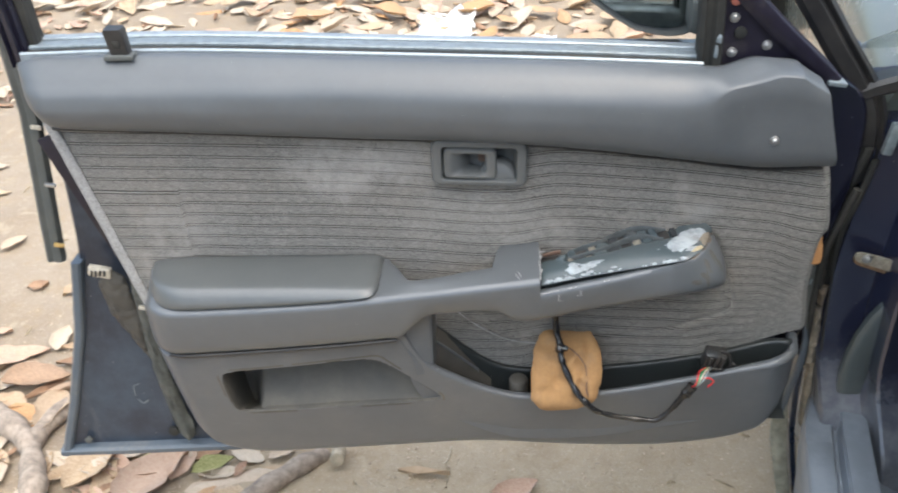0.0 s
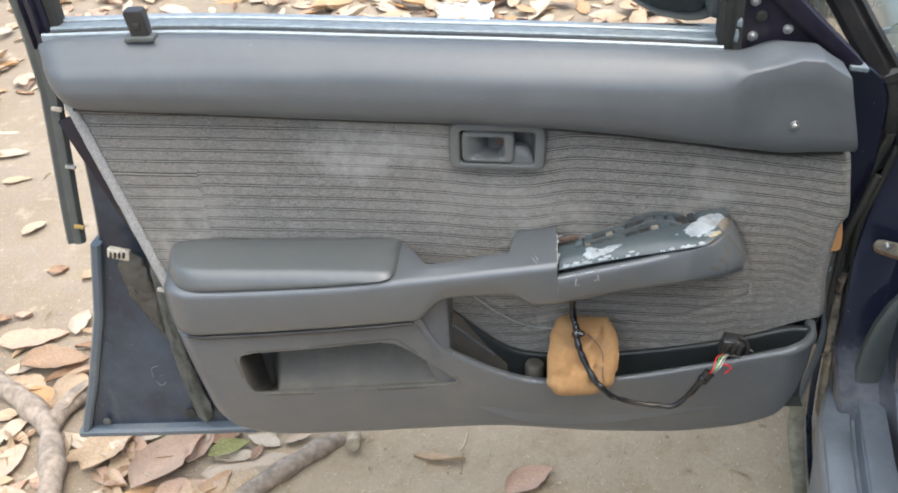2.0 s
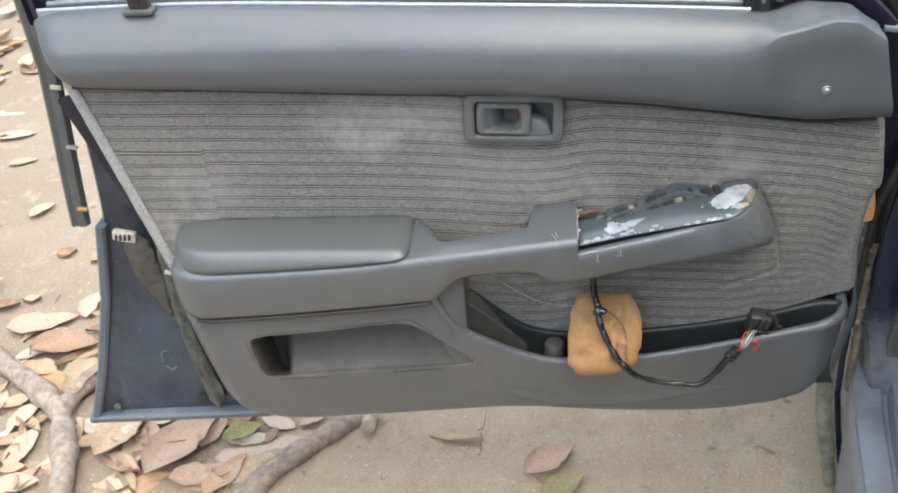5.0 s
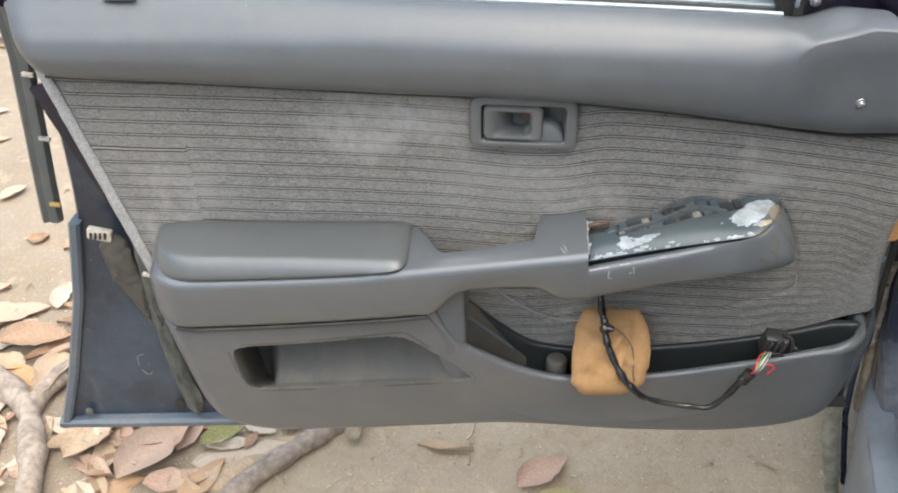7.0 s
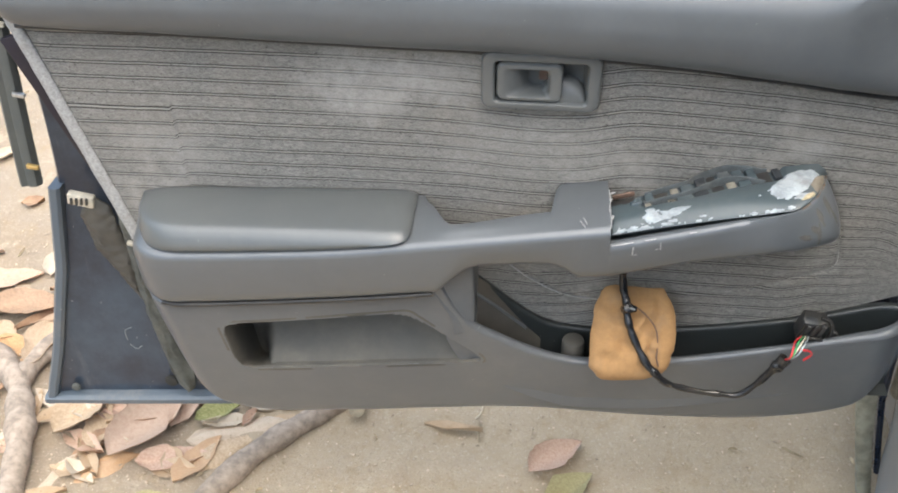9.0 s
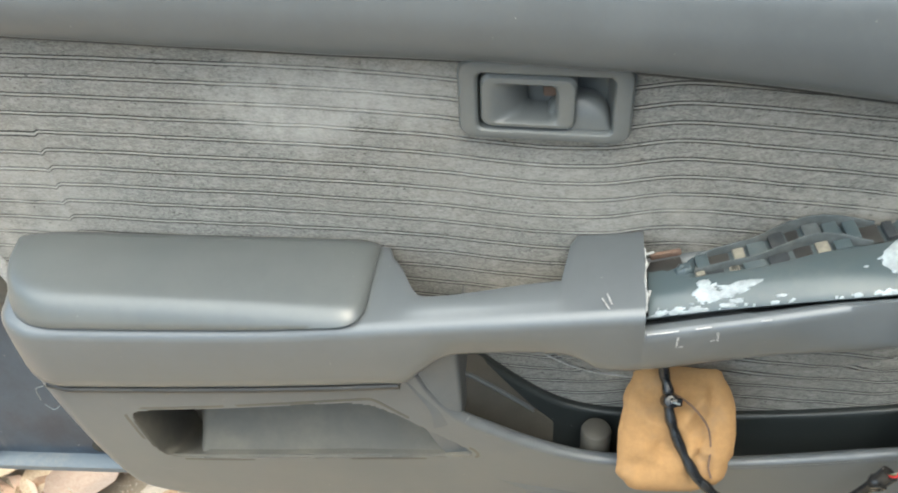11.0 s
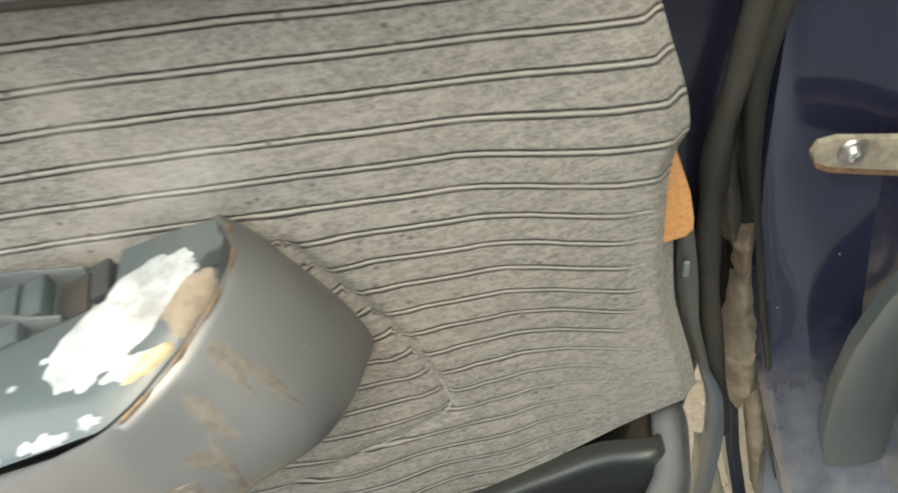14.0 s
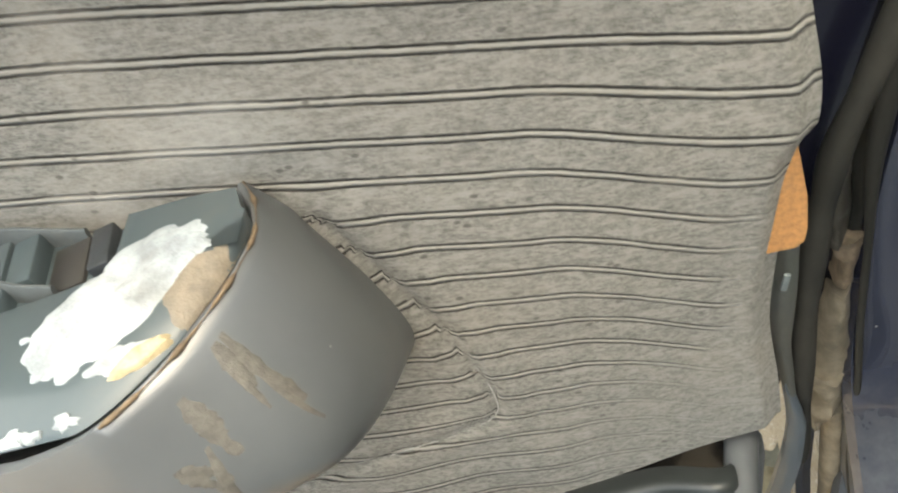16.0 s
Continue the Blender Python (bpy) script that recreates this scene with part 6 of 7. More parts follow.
part("inner_trim", ribbon_bar("inner_trim", [(0.705, 1.055, 0.585), (0.672, 1.050, 0.540), (0.655, 1.050, 0.515), (0.636, 1.050, 0.485), (0.622, 1.050, 0.45), (0.613, 1.050, 0.41), (0.609, 1.050, 0.36), (0.610, 1.046, 0.335)], [(0.0, 0.012), (0.0, 0.002), (0.002, 0.0), (0.012, -0.003), (0.030, -0.003), (0.040, 0.0), (0.056, 0.014)]), TRIM_TEAL, car, "dark teal trim strip along the door opening")
STRAP = [(0.598, 0.586), (0.601, 0.592), (0.610, 0.5925), (0.640, 0.584), (0.69, 0.566), (0.69, 0.548), (0.645, 0.562), (0.622, 0.570), (0.606, 0.576), (0.599, 0.581)]
strap = part("check_strap", loft("check_strap", [[(x, y, z) for x, z in STRAP] for y in (1.070, 1.074)], sharp=30), PLATE_BEIGE, car, "dirty pale bolted door-stay plate")
part("strap_layer", loft("strap_layer", [[(x + 0.003, y, z - 0.010) for x, z in STRAP] for y in (1.076, 1.084)], sharp=30), RUSTY_STRAP, strap, "rusty lower plate of the door stay")
screw_head(0.6165, 1.069, 0.583, 0.005, strap)


upper = part("hinge", bent_strip("hinge", 0.585, 0.503, smooth_curve([(0, 0.571), (0.35, 0.5645), (0.75, 0.5610), (1, 0.5640)]), smooth_curve([(0, 0.574), (0.4, 0.5725), (0.75, 0.5745), (1, 0.5725)]), 1.106, 0.006, 0.012, 1.0), MUDDY_PLASTIC, car, "mud-brown rubber sleeve over the upper hinge")
part("hinge_fold", bent_strip("hinge_fold", 0.600, 0.500, smooth_curve([(0, 0.576), (0.4, 0.5728), (0.7, 0.5755), (1, 0.5740)]), smooth_curve([(0, 0.5835), (0.5, 0.5835), (1, 0.5870)]), 1.110, 0.004, 0.010, 4.0), RUBBER, upper, "dark folded rubber")
part("hinge_arm", bent_strip("hinge_arm", 0.507, 0.472, smooth_curve([(0, 0.5680), (0.3, 0.5692), (0.45, 0.5730), (0.7, 0.5725), (1, 0.5705)]), smooth_curve([(0, 0.5830), (0.5, 0.5805), (1, 0.5790)]), 1.104, 0.004, 0.012, 8.0), RUSTY_STEEL, upper, "rusty bent hinge arm")
lower_hinge = part("hinge", bent_strip("hinge", 0.4664, 0.380, smooth_curve([(0, 0.5705), (0.35, 0.5669), (0.58, 0.5638), (1, 0.5640)]), smooth_curve([(0, 0.5800), (0.4, 0.5825), (0.75, 0.5868), (1, 0.5840)]), 1.106, 0.007, 0.010, 3.0), HINGE_DUST, car, "bent hinge leaf under dried beige dust")
part("hinge_knuckle", bent_strip("hinge_knuckle", 0.392, 0.346, smooth_curve([(0, 0.5634), (0.6, 0.5615), (1, 0.5640)]), smooth_curve([(0, 0.5835), (0.6, 0.5835), (1, 0.5740)]), 1.103, 0.009, 0.012, 6.0), HINGE_DUST, lower_hinge)
part("hinge_foot", bent_strip("hinge_foot", 0.352, 0.205, smooth_curve([(0, 0.5765), (0.5, 0.5790), (1, 0.5830)]), smooth_curve([(0, 0.5885), (0.5, 0.5920), (1, 0.5940)]), 1.106, 0.005, 0.010, 7.0), HINGE_DUST, lower_hinge)
part("rust_strip", ribbon_bar("rust_strip", [(0.583, 1.107, 0.470), (0.5875, 1.106, 0.435), (0.5890, 1.106, 0.40), (0.5895, 1.106, 0.35), (0.5925, 1.106, 0.28), (0.596, 1.106, 0.22)], [(-0.0025, 0.012), (-0.0028, 0.0), (0.0, -0.002), (0.0026, 0.0), (0.0026, 0.012)]), RUSTY_STRAP, lower_hinge, "rust-brown edge beside the hinge")

# Dark plate added behind the hinge gap to hide the lit ground
part("gap_blocker", loft("gap_blocker", [[(0.520, y, 0.30), (0.512, y, 0.55), (0.530, y, 0.74), (0.585, y, 0.835), (0.66, y, 0.84), (0.66, y, 0.30)] for y in (1.185, 1.20)], sharp=30), MOUNT, car, "dark plate added to close the hinge gap")
part("wing_edge", bent_strip("wing_edge", 0.300, -0.028, smooth_curve([(0, 0.541), (0.28, 0.5350), (0.6, 0.553), (0.9, 0.575), (1, 0.582)]), smooth_curve([(0, 0.551), (0.28, 0.5600), (0.6, 0.577), (0.9, 0.5975), (1, 0.604)]), 1.101, 0.004, 0.012, 9.0), WING_EDGE, car, "mud-stained grey-green lower edge of the front wing")
part("wing_edge", ribbon_bar("wing_edge", [(0.566, 1.110, 0.35), (0.567, 1.110, 0.27), (0.572, 1.110, 0.19), (0.586, 1.110, 0.11), (0.604, 1.110, 0.02)], [(-0.003, 0.03), (-0.004, 0.0), (0.0, -0.003), (0.006, 0.0), (0.006, 0.03)]), NAVY_DUSTY, car)


def sill_x(y):
    return 0.550 + 0.17 * (y - 1.0)


def sill():
    """The stepped door sill running back from the post."""
    prof = [(0.012, 0.06), (0.006, 0.16), (-0.002, 0.245), (-0.002, 0.272), (0.003, 0.286), (0.044, 0.290), (0.048, 0.280), (0.054, 0.280), (0.058, 0.300), (0.066, 0.304), (0.10, 0.300), (0.106, 0.27), (0.17, 0.21), (0.8, 0.20), (0.8, 0.05)]
    sections = []
    for y in np.linspace(1.10, -1.6, 36):
        up = 0.0
        sections.append([(sill_x(y) + x + 0.02 * step(1.0, 1.09, y), y, z + up * (z > 0.2)) for x, z in prof])
    return loft("sill", sections, sharp=40)


part("sill", sill(), SILL, car, "worn grey-blue door sill")
for x0, x1, z, y1 in ((0.004, 0.042, 0.2945, 0.975), (0.060, 0.100, 0.309, 1.035)):
    part("scuff_plate", loft("scuff_plate", [[(sill_x(y) + a, y, b) for a, b in ((x0, z - 0.006), (x0, z - 0.001), (x0 + 0.002, z), (x1 - 0.002, z), (x1, z - 0.001), (x1, z - 0.006))] for y in np.linspace(y1, -0.9, 20)], sharp=30), SILL, car, "scratched grey plastic scuff plate")
part("kick_panel", box((0.02, 0.34, 0.60), (0.690, 0.93, 0.56), 0.006, turn=(0, -4, -20)), HANDLE, car, "dark grey kick panel inside the cabin")


def cabin():
    """Roof, far side and back of the cabin, closed round a dark interior; unseen, added to block light."""
    prof = [(0.02, 0.90), (0.10, 1.22), (0.16, 1.335), (0.26, 1.375), (0.90, 1.40), (1.40, 1.36), (1.52, 1.20), (1.62, 0.90), (1.64, 0.20), (1.60, 0.20), (1.58, 0.90), (1.48, 1.17), (1.38, 1.32), (0.90, 1.36), (0.28, 1.335), (0.20, 1.30), (0.14, 1.20), (0.06, 0.90)]
    out = []
    for y in np.linspace(0.42, -1.75, 24):
        lift = -0.10 * step(0.25, 0.42, y) - 0.12 * step(-1.3, -1.75, y)
        out.append([(sill_x(y) + x, y, z + lift * (z > 1.0)) for x, z in prof])
    return out


shell_profile = cabin()
# Out-of-view body and interior, added to keep light off the door's hinge end
part("roof", loft("roof", [[p for p in s[2:6]] + [p for p in s[12:16]] for s in shell_profile], sharp=45), NAVY_DUSTY, car, "unseen dark blue roof, added to block light")
part("far_side", loft("far_side", [s[5:13] for s in shell_profile], sharp=45), NAVY_DUSTY, car)
part("centre_pillar", loft("centre_pillar", [[(sill_x(y) + a + b * (z - 0.3) ** 2 * 0.16, y, z) for a, y in ((0.0, -0.12), (0.0, -0.24), (0.05, -0.24), (0.05, -0.12))] for z, b in ((0.22, 0), (0.6, 0.5), (0.9, 1), (1.1, 1), (1.30, 1))], sharp=40), NAVY, car)
part("rear_door", loft("rear_door", [[(sill_x(y) + a, y, z) for a, z in ((-0.01, 0.25), (-0.03, 0.45), (-0.02, 0.70), (0.02, 0.92), (0.05, 0.92), (0.05, 0.25))] for y in np.linspace(-0.245, -1.2, 10)], sharp=40), NAVY_DUSTY, car, "unseen closed rear door in dark blue, added to block light")
part("back_wall", box((1.5, 0.04, 1.1), (1.0, -1.78, 0.80), 0.01, turn=(0, 0, 10)), BLACK, car)
part("dashboard", box((1.25, 0.35, 0.26), (1.34, 1.02, 0.72), 0.04), BLACK, car)
part("front_seat", join(box((0.46, 0.46, 0.16), (0.98, 0.28, 0.46), 0.05), box((0.44, 0.14, 0.60), (0.96, 0.02, 0.82), 0.05, turn=(-14, 0, 0))), RUBBER, car)
part("floor_pan", box((0.9, 2.4, 0.02), (1.20, -0.1, 0.19), 0.004), BLACK, car)


wheel = part("wheel", rod(0.285, 0.175, (0.82, 1.72, 0.255), (0, 90, 0), segments=48, bevel=0.03), RUBBER, car, "dusty black tyre")
part("rim", rod(0.17, 0.02, (0.73, 1.72, 0.255), (0, 90, 0), segments=36, bevel=0.006), STEEL, wheel)

# windscreen pillar, screen and bonnet edge
pillar = [(-0.020, 0.05), (-0.022, 0.0), (-0.014, -0.008), (0.004, -0.010), (0.010, -0.004), (0.016, -0.010), (0.022, -0.004), (0.022, 0.05)]
part("screen_pillar", ribbon_bar("screen_pillar", [(0.596, 1.11, 0.700), (0.597, 1.105, 0.755), (0.593, 1.10, 0.795), (0.582, 1.10, 0.828), (0.563, 1.10, 0.860), (0.527, 1.10, 0.912), (0.484, 1.10, 0.976), (0.436, 1.10, 1.05), (0.355, 1.10, 1.17)], pillar, (0.76, 0, 0.65)), BLACK, car, "dusty dark windscreen pillar")
part("windscreen", loft("windscreen", [[(0.57, y0, 0.865), (1.95, y0 + 0.10, 0.88), (1.72, y0 - 0.62, 1.33), (0.68, y0 - 0.72, 1.30)] for y0 in (1.20, 1.204)], sharp=30), GLASS, car, "dusty clear windscreen")


def front_body():
    """Wing, shoulder and bonnet, from one wheel arch across to the other."""
    rows = []
    for y in np.linspace(1.13, 2.75, 30):
        fall = 0.16 * step(1.3, 2.9, y)
        inn = 0.03 * step(2.2, 2.75, y)
        arch = max(0.0, 1 - ((y - 1.72) / 0.33) ** 2) ** 0.5
        low = lerp(0.16, 0.56, arch)
        left = [(0.612 + inn, low), (0.604 + inn, lerp(low, 0.62, 0.5)), (0.600 + inn, 0.66), (0.606 + inn, 0.78 - fall), (0.630 + inn, 0.835 - fall), (0.68 + inn, 0.852 - fall)]
        s = 0.17 * (y - 1.13)
        rows.append([(x + s, y, z) for x, z in left] + [(x + s, y, 0.868 - fall + 0.012 * math.sin(math.pi * (x - 0.7) / 1.2)) for x in np.linspace(0.72, 1.88, 9)] + [(2.57 - x + s, y, z) for x, z in reversed(left)])
    return rows


body_rows = front_body()
part("front_wing", loft("front_wing", [r[:6] + [(x + 0.02, y, z - 0.015) for x, y, z in reversed(r[:6])] for r in body_rows], sharp=50), BONNET, car, "dusty front wing, paled in colour for the reflected sky")
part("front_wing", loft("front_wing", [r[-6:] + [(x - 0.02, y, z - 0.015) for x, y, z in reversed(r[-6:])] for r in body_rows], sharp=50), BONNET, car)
part("bonnet", loft("bonnet", [r[5:-5] + [(x, y, z - 0.02) for x, y, z in reversed(r[5:-5])] for r in body_rows], sharp=50), BONNET, car, "dusty bonnet, paled in colour for the reflected sky")
part("front_bumper", box((1.86, 0.14, 0.24), (1.565, 2.80, 0.42), 0.04, segments=3, turn=(0, 0, -3)), RUBBER, car)
part("nose_panel", box((1.84, 0.06, 0.30), (1.56, 2.74, 0.58), 0.02, turn=(0, 0, -2)), NAVY_DUSTY, car)
part("cowl_edge", ribbon_bar("cowl_edge", [(0.566, 1.095, 0.842), (0.580, 1.092, 0.850), (0.606, 1.088, 0.860), (0.64, 1.08, 0.870), (0.72, 1.07, 0.880)], [(-0.012, 0.03), (-0.014, 0.0), (-0.008, -0.005), (0.006, -0.006), (0.012, 0.0), (0.010, 0.03)], (0, 0, 1)), BLACK, car, "dark curved edge below the windscreen")
part("pillar_trim", box((0.016, 0.012, 0.05), (0.612, 1.07, 0.785), 0.004, turn=(0, 10, 0)), BELT_DULL, car, "bare aluminium bracket on the pillar")


# ---- roots, leaves, litter ----
root_a = tagged(part("tree_root", tube("tree_root", [(-1.45, 1.61, -0.03), (-1.154, 1.415, -0.018), (-1.04, 1.335, -0.014), (-0.952, 1.262, -0.012), (-0.905, 1.18, -0.010), (-0.868, 1.09, -0.012), (-0.845, 0.98, -0.02), (-0.83, 0.80, -0.05)], lambda t: 0.025 + 0.003 * math.sin(t * 23) + 0.002 * math.sin(t * 61), 14), BARK), "brown forked tree root half sunk in dirt", "root")
part("root_branch", tube("root_branch", [(-0.945, 1.250, -0.016), (-0.935, 1.30, -0.012), (-0.9165, 1.359, -0.014), (-0.88, 1.45, -0.03), (-0.84, 1.55, -0.05)], lambda t: 0.021 + 0.002 * math.sin(t * 17), 12), BARK, root_a)
tagged(part("tree_root", tube("tree_root", [(-0.315, 1.255, -0.04), (-0.3374, 1.226, -0.020), (-0.3925, 1.1694, -0.016), (-0.4536, 1.10, -0.016), (-0.53, 0.99, -0.03), (-0.60, 0.90, -0.06)], lambda t: 0.019 + 0.003 * t + 0.002 * math.sin(t * 31), 14), BARK), "brown tree root surfacing below the door", "root")


def leaf_mesh(seed, curl, length=1.0, width=0.42):
    """A dry leaf, one unit long, curled and pointed at both ends."""
    rnd = random.Random(seed)
    rows, cols = 13, 7
    verts = []
    bend = rnd.uniform(-0.5, 0.5)
    for i in range(rows):
        t = i / (rows - 1)
        w = width * math.sin(math.pi * t ** rnd.uniform(0.75, 0.8)) ** 0.8 * 0.5 + 0.004
        for j in range(cols):
            s = 2 * j / (cols - 1) - 1
            rag = 1 + 0.28 * noise.noise((t * 4, s * 2, seed)) + 0.15 * noise.noise((t * 13, s * 2, seed + 7))
            x = (t - 0.5) * length
            y = s * w * rag + bend * 0.25 * (t - 0.5) ** 2
            z = curl * (0.9 * abs(s) ** 1.6 * w + 0.5 * (t - 0.5) ** 2) + 0.05 * noise.noise((t * 3, s, seed + 4)) + 0.012
            verts.append((x, y, z))
    top = list(verts)
    n = len(top)
    verts += [(x, y, z - 0.008) for x, y, z in top]
    faces = grid_faces(rows, cols)
    faces += [tuple(n + k for k in reversed(f)) for f in faces]
    rim = [(0, j) for j in range(cols)] + [(i, cols - 1) for i in range(1, rows)] + [(rows - 1, j) for j in range(cols - 2, -1, -1)] + [(i, 0) for i in range(rows - 2, 0, -1)]
    ids = [i * cols + j for i, j in rim]
    faces += [(a, b, n + b, n + a) for a, b in zip(ids, ids[1:] + ids[:1])]
    return mesh_of("dry_leaf", verts, faces, 60)


LEAF_LABEL = ("dry pinkish-brown leaf lying on the dirt", "dry tan leaf curled on the dirt", "dark brown dead leaf on the ground", "pale bleached leaf on the ground", "orange-brown dry leaf on the ground", "olive-green curling leaf on the dirt")
LEAF_MESHES = []
for m, mat in enumerate(LEAVES):
    for k in range(3):
        me = leaf_mesh(10 * m + k, (0.35, 0.7, -0.35)[k], 1.0, (0.42, 0.5, 0.36)[k])
        me.materials.append(mat)
        LEAF_MESHES.append((m, me))


def leaf(x, y, size, turn, kind, lift=0.004, tip=0.0, form=None):
    m, me = LEAF_MESHES[kind * 3 + (form if form is not None else int(abs(x * 977 + y * 613)) % 3)]
    ob = new("dry_leaf", me)
    ob.matrix_world = pose(x, y, floor_at(x, y) + lift, tip, tip * 0.6, turn) @ Matrix.Diagonal((size, size, size, 1))
    return tagged(ob, LEAF_LABEL[m], "leaf", "fallen leaves")


# the leaves that can be told apart near the door
for x, y, size, turn, kind, form in ((-1.12, 1.56, 0.17, 15, 0, 0), (-1.027, 1.627, 0.10, 95, 3, 1), (-1.337, 2.051, 0.085, 60, 3, 1), (-1.632, 2.516, 0.13, 15, 3, 0), (-1.749, 2.699, 0.15, 170, 3, 2), (-1.920, 3.013, 0.08, 20, 4, 0), (-1.839, 3.110, 0.13, 60, 3, 1),
                                     (-1.026, 1.476, 0.16, 8, 2, 1), (-1.05, 1.53, 0.12, 150, 3, 2), (-1.10, 1.46, 0.08, 30, 3, 0), (-0.990, 1.3585, 0.14, -6, 4, 0), (-0.947, 1.318, 0.065, 40, 4, 1), (-1.06, 1.40, 0.10, 165, 1, 1), (-0.93, 1.42, 0.09, 20, 1, 2),
                                     (-0.786, 1.203, 0.16, 62, 1, 1), (-0.752, 1.175, 0.13, 100, 1, 0), (-0.742, 1.245, 0.11, 5, 3, 0), (-0.680, 1.241, 0.12, 50, 5, 2), (-0.655, 1.170, 0.19, 58, 0, 1), (-0.600, 1.220, 0.11, 78, 0, 0), (-0.592, 1.100, 0.13, 12, 0, 0),
                                     (-0.690, 1.180, 0.10, -18, 3, 2), (-0.484, 1.172, 0.20, 14, 3, 2), (-0.512, 1.125, 0.15, 38, 1, 2), (-0.545, 1.100, 0.12, 62, 4, 0), (-0.535, 1.205, 0.09, 30, 5, 1), (-0.710, 1.085, 0.12, 40, 4, 2), (-0.690, 1.105, 0.08, 15, 4, 2),
                                     (-0.800, 1.045, 0.16, 66, 3, 2), (-0.925, 1.130, 0.18, 60, 3, 2), (-0.990, 1.165, 0.12, 82, 3, 0), (-0.960, 1.060, 0.10, 20, 3, 1), (-1.03, 1.26, 0.10, 70, 3, 0), (0.081, 1.140, 0.115, 38, 0, 1), (0.105, 1.072, 0.10, 40, 5, 1),
                                     (-0.610, 1.020, 0.06, 10, 5, 0), (-0.47, 1.235, 0.08, 160, 3, 0), (-0.40, 1.245, 0.06, 30, 3, 1), (-1.52, 2.33, 0.09, 20, 1, 0), (-1.78, 2.45, 0.11, 130, 1, 1)):
    leaf(x, y, size, turn, kind, form=form)
rnd = random.Random(11)
carpet = [[] for _ in LEAVES]
made = 0
for k in range(900):
    far = rnd.random() < 0.96
    if far:
        x, y = rnd.uniform(-2.6, 2.2), 3.10 + 1.9 * rnd.random() ** 1.3
        if rnd.random() < max(step(0.1, 1.0, x) * 0.55, step(-0.9, -1.5, x) * 0.6):
            continue
    else:
        x, y = rnd.uniform(-1.9, -0.7), rnd.uniform(0.7, 3.2)
        if y > 1.7 and rnd.random() < 0.35:
            continue
        if y < 1.7 and x > -0.78:
            continue
    size, turn = rnd.uniform(0.08, 0.17) * (1.2 if far else 0.85), rnd.uniform(0, 360)
    kind = rnd.choice((0, 1, 1, 3, 3, 3, 3, 4) if far else (0, 1, 1, 1, 2, 3, 3, 4))
    lift, tip, form = rnd.uniform(0.002, 0.03), rnd.uniform(-24, 24), rnd.randrange(3)
    if not far or (made < 190 and y < 3.9 and -1.3 < x < 1.0):
        leaf(x, y, size, turn, kind, lift, tip, form)
        made += 1
    else:
        carpet[kind].append((form, pose(x, y, floor_at(x, y) + lift, tip, tip * 0.6, turn) @ Matrix.Diagonal((size, size, size, 1))))
verts, faces, slots = [], [], []
for kind, group in enumerate(carpet):
    for form, m in group:
        me = LEAF_MESHES[kind * 3 + form][1]
        n0 = len(verts)
        verts += [m @ v.co for v in me.vertices]
        faces += [tuple(n0 + q for q in p.vertices) for p in me.polygons]
        slots += [kind] * len(me.polygons)
me = bpy.data.meshes.new("leaf_carpet")
me.from_pydata(verts, [], faces)
for m in LEAVES:
    me.materials.append(m)
me.polygons.foreach_set("material_index", slots)
me.polygons.foreach_set("use_smooth", [True] * len(slots))
tagged(part("leaf_carpet", me, None, kind="stuff"), "carpet of curled pale dry leaves on the dirt", "leaf litter")


def paper_scrap():
    verts, n = [], 13
    for i in range(n):
        for j in range(n):
            u, v = i / (n - 1) - 0.5, j / (n - 1) - 0.5
            verts.append((0.24 * u + 0.03 * noise.noise((v * 5, u, 1)), 0.30 * v + 0.04 * noise.noise((u * 6, v, 2)), 0.025 + 0.05 * noise.noise((u * 5, v * 5, 3)) + 0.02 * noise.noise((u * 13, v * 13, 5))))
    k = len(verts)
    faces = grid_faces(n, n)
    return mesh_of("paper_scrap", verts, faces, 25)


scrap = part("paper_scrap", paper_scrap(), PAPER)
mod = scrap.modifiers.new("thickness", "SOLIDIFY")
mod.thickness = 0.002
scrap.location = (-0.20, 3.68, floor_at(-0.2, 3.68) + 0.01)
tagged(scrap, "crumpled white paper lying among dry leaves", "paper")
scrap2 = part("paper_scrap", scrap.data, None)
scrap2.matrix_world = pose(0.19, 3.52, floor_at(0.19, 3.52) + 0.005, 0, 0, 70) @ Matrix.Diagonal((0.5, 0.28, 0.3, 1))
tagged(scrap2, "small flat white paper scrap on dirt", "paper")
tagged(part("twig_stub", rod(0.0145, 0.055, (-0.280, 1.236, -0.012), (68, 0, 6), segments=18, bevel=0.002), plain("peeled_wood", (0.46, 0.39, 0.28), 0.8, scale=60)), "short pale peeled wood stub on the ground", "twig")
tagged(part("dry_twig", tube("dry_twig", [(-0.049, 1.279, floor_at(-0.049, 1.279) + 0.004), (-0.053, 1.243, floor_at(-0.053, 1.243) + 0.005), (-0.062, 1.229, floor_at(-0.062, 1.229) + 0.004)], 0.0015, 6), plain("pale_twig", (0.6, 0.53, 0.4), 0.8)), "thin pale twig lying on the dirt", "twig")


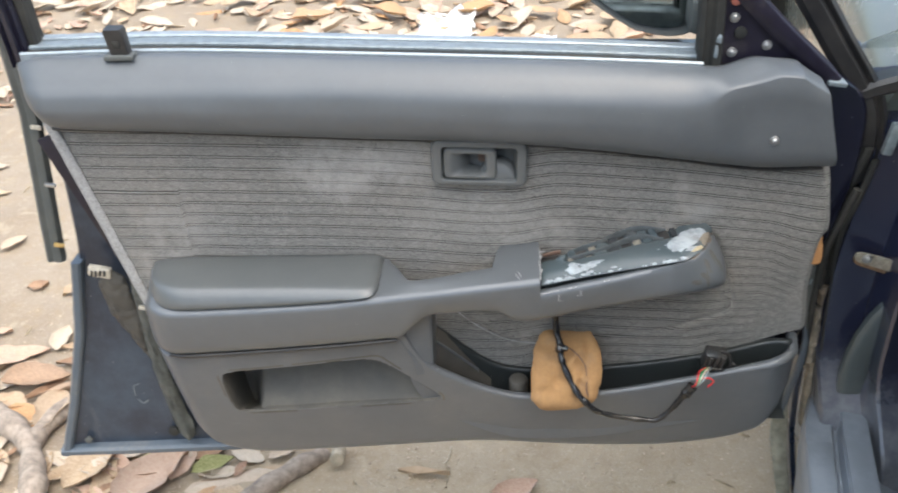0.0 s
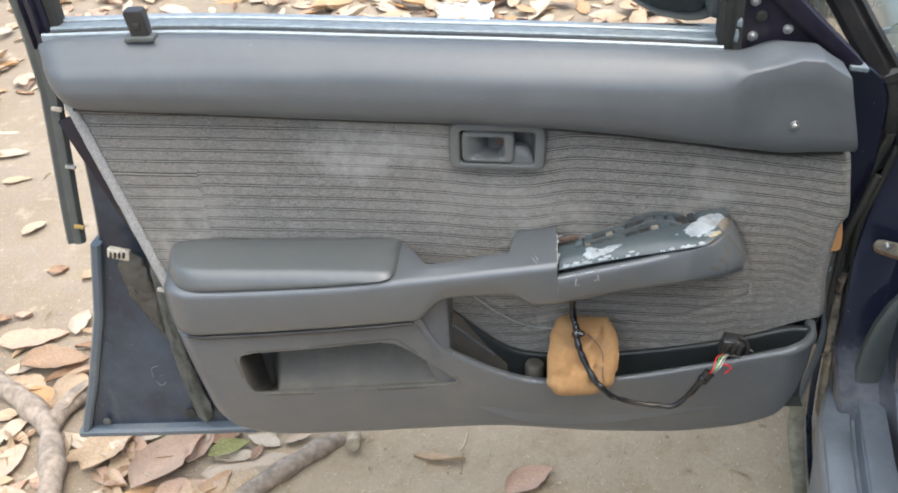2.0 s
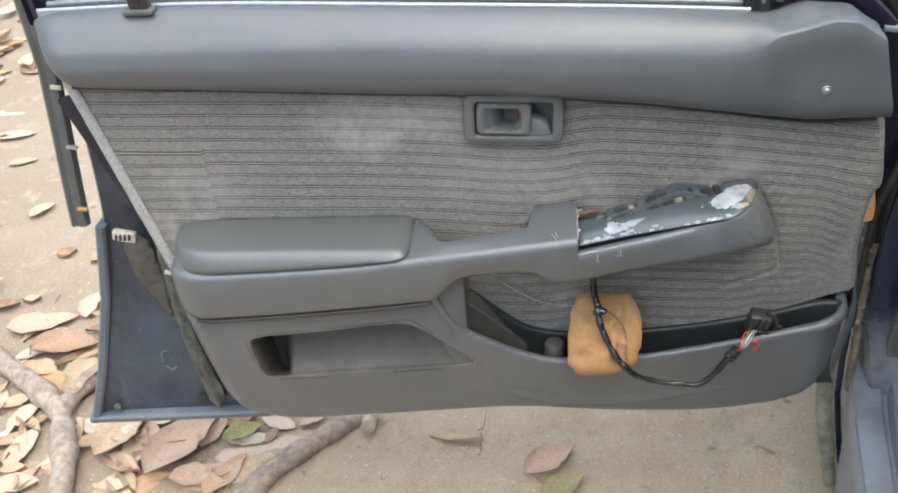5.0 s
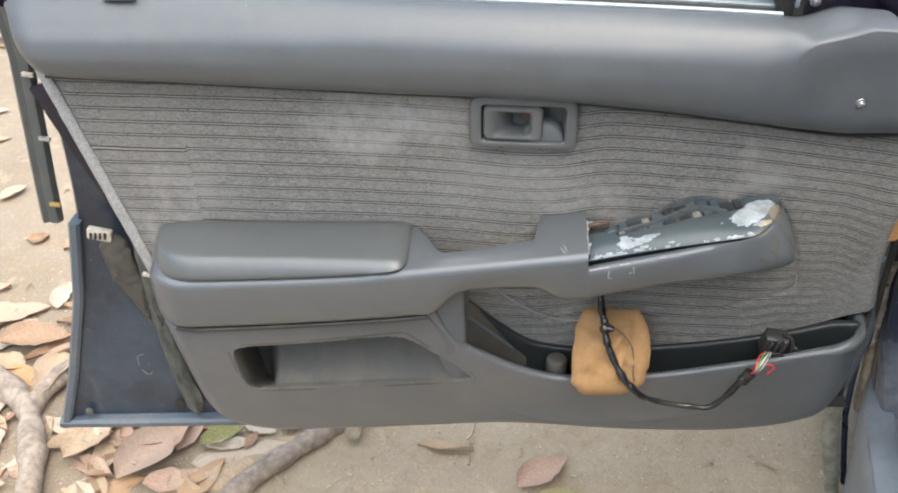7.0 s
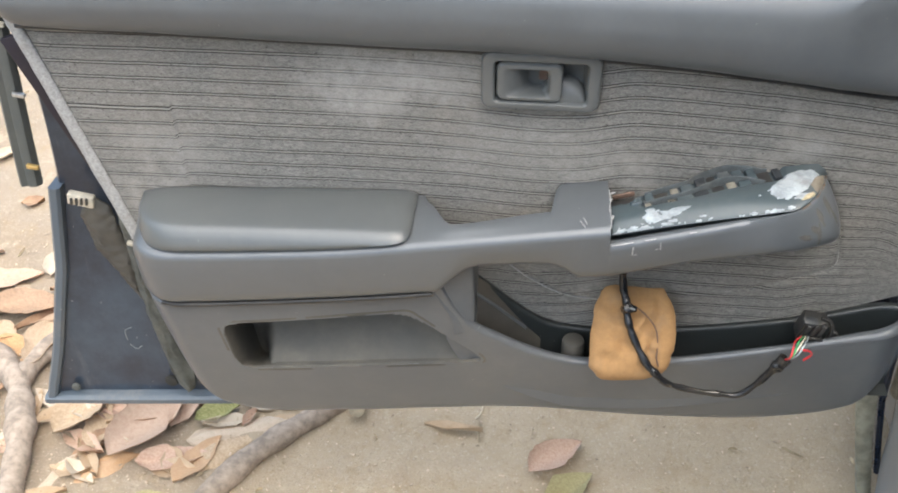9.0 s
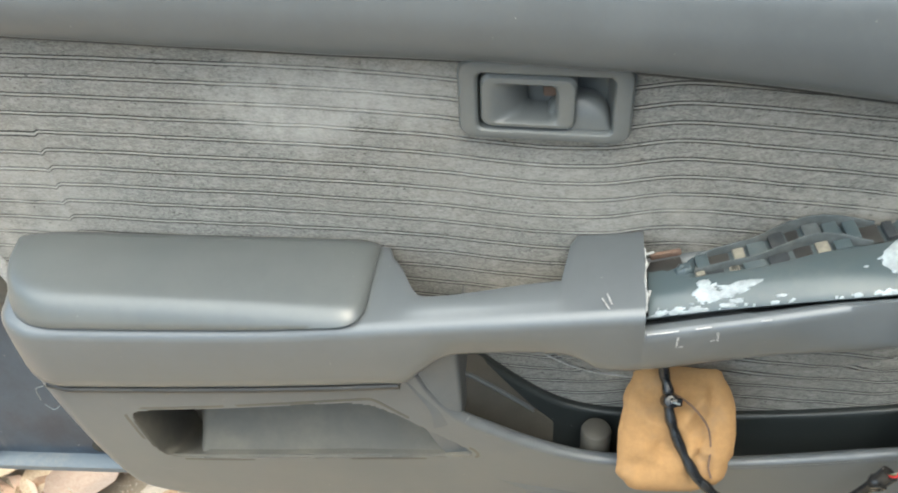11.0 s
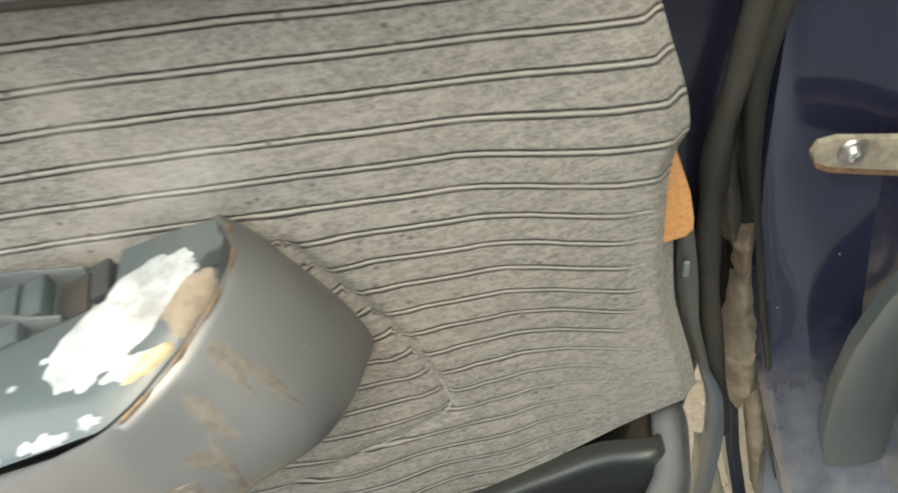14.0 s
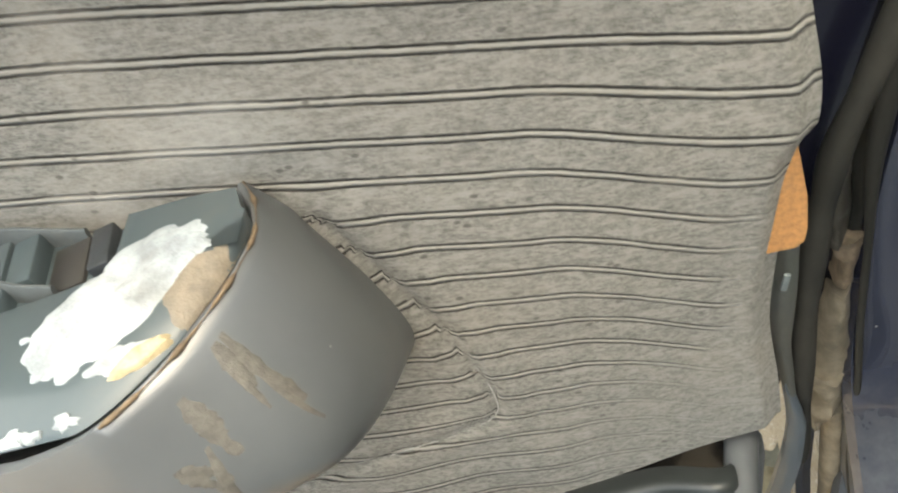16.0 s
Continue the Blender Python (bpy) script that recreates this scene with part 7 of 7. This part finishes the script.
def litter(name, count, seed_, spread, maker):
    """Many loose bits as one mesh."""
    r = random.Random(seed_)
    verts, faces = [], []
    for _ in range(count):
        x, y = spread(r)
        n0 = len(verts)
        v, f = maker(r)
        m = pose(x, y, floor_at(x, y) + 0.003, r.uniform(-12, 12), r.uniform(-12, 12), r.uniform(0, 360))
        verts += [m @ Vector(p) for p in v]
        faces += [tuple(n0 + k for k in q) for q in f]
    return mesh_of(name, verts, faces, 30)


def chip(r):
    w, l, h = r.uniform(0.0008, 0.003), r.uniform(0.0012, 0.0022 + 0.0045 * r.random() ** 3), r.uniform(0.001, 0.002)
    return [(-l, -w, 0), (l, -w * r.random(), 0), (l * 0.8, w, 0), (-l * 0.7, w * r.random(), 0), (-l * 0.6, -w * 0.6, h), (l * 0.7, -w * 0.3, h), (l * 0.6, w * 0.6, h), (-l * 0.5, w * 0.4, h)], \
        [(4, 5, 6, 7), (0, 1, 5, 4), (1, 2, 6, 5), (2, 3, 7, 6), (3, 0, 4, 7)]


def straw(r):
    l, b, h = r.uniform(0.006, 0.012 + 0.04 * r.random() ** 2), r.uniform(-0.006, 0.006), 0.0011
    v = []
    for t in (-1, -0.3, 0.3, 1):
        v += [(l * t, b * t * t - h, 0.001), (l * t, b * t * t + h, 0.001), (l * t, b * t * t, 0.003 + 0.004 * (1 - t * t))]
    f = []
    for k in range(3):
        i = 3 * k
        f += [(i, i + 1, i + 4, i + 3), (i + 1, i + 2, i + 5, i + 4), (i + 2, i, i + 3, i + 5)]
    return v, f


def shard(r):
    """A broken piece of dry leaf."""
    l, w = r.uniform(0.02, 0.06), r.uniform(0.008, 0.025)
    v = []
    for t in (-1, -0.4, 0.3, 1):
        c = (1 - abs(t) ** 2.2) * w + 0.001
        v += [(l * t, -c, 0.004 + r.uniform(0, 0.010)), (l * t, 0, 0.001), (l * t, c, 0.004 + r.uniform(0, 0.010))]
    return v, [(3 * k + j, 3 * k + j + 1, 3 * k + j + 4, 3 * k + j + 3) for k in range(3) for j in range(2)]


near = lambda r: (r.uniform(-1.6, 0.75), 0.85 + 1.9 * r.random() ** 1.2)
wide = lambda r: (r.uniform(-2.8, 2.6), 2.9 + 2.6 * r.random())
leafy = lambda r: (r.gauss(-0.85, 0.28), r.gauss(1.35, 0.28)) if r.random() < 0.14 else wide(r)
tagged(part("wood_chips", litter("wood_chips", 900, 21, near, chip), plain("chip_brown", (0.4, 0.31, 0.22), 0.9, scale=40, vary=0.5), kind="stuff"), "small brown chips and grit scattered on dirt", "litter")
tagged(part("dry_straw", litter("dry_straw", 110, 22, near, straw), plain("straw", (0.46, 0.37, 0.24), 0.85, scale=30, vary=0.4), kind="stuff"), "thin dry straw stalks lying on the dirt", "straw")
tagged(part("soil_crumbs", litter("soil_crumbs", 1700, 23, lambda r: (r.uniform(-1.2, 0.7), 0.95 + 0.9 * r.random() ** 1.4), chip), plain("soil_crumb", (0.56, 0.45, 0.33), 0.95, scale=30, vary=0.3), kind="stuff"), "fine tan soil crumbs on the dirt", "soil")
for k, m in enumerate((LEAVES[1], LEAVES[3], LEAVES[0], LEAVES[2])):
    tagged(part("leaf_litter", litter("leaf_litter", (420, 300, 160, 220)[k], 30 + k, leafy, shard), m, kind="stuff"), "broken dry leaf pieces scattered over the ground", "leaf litter")
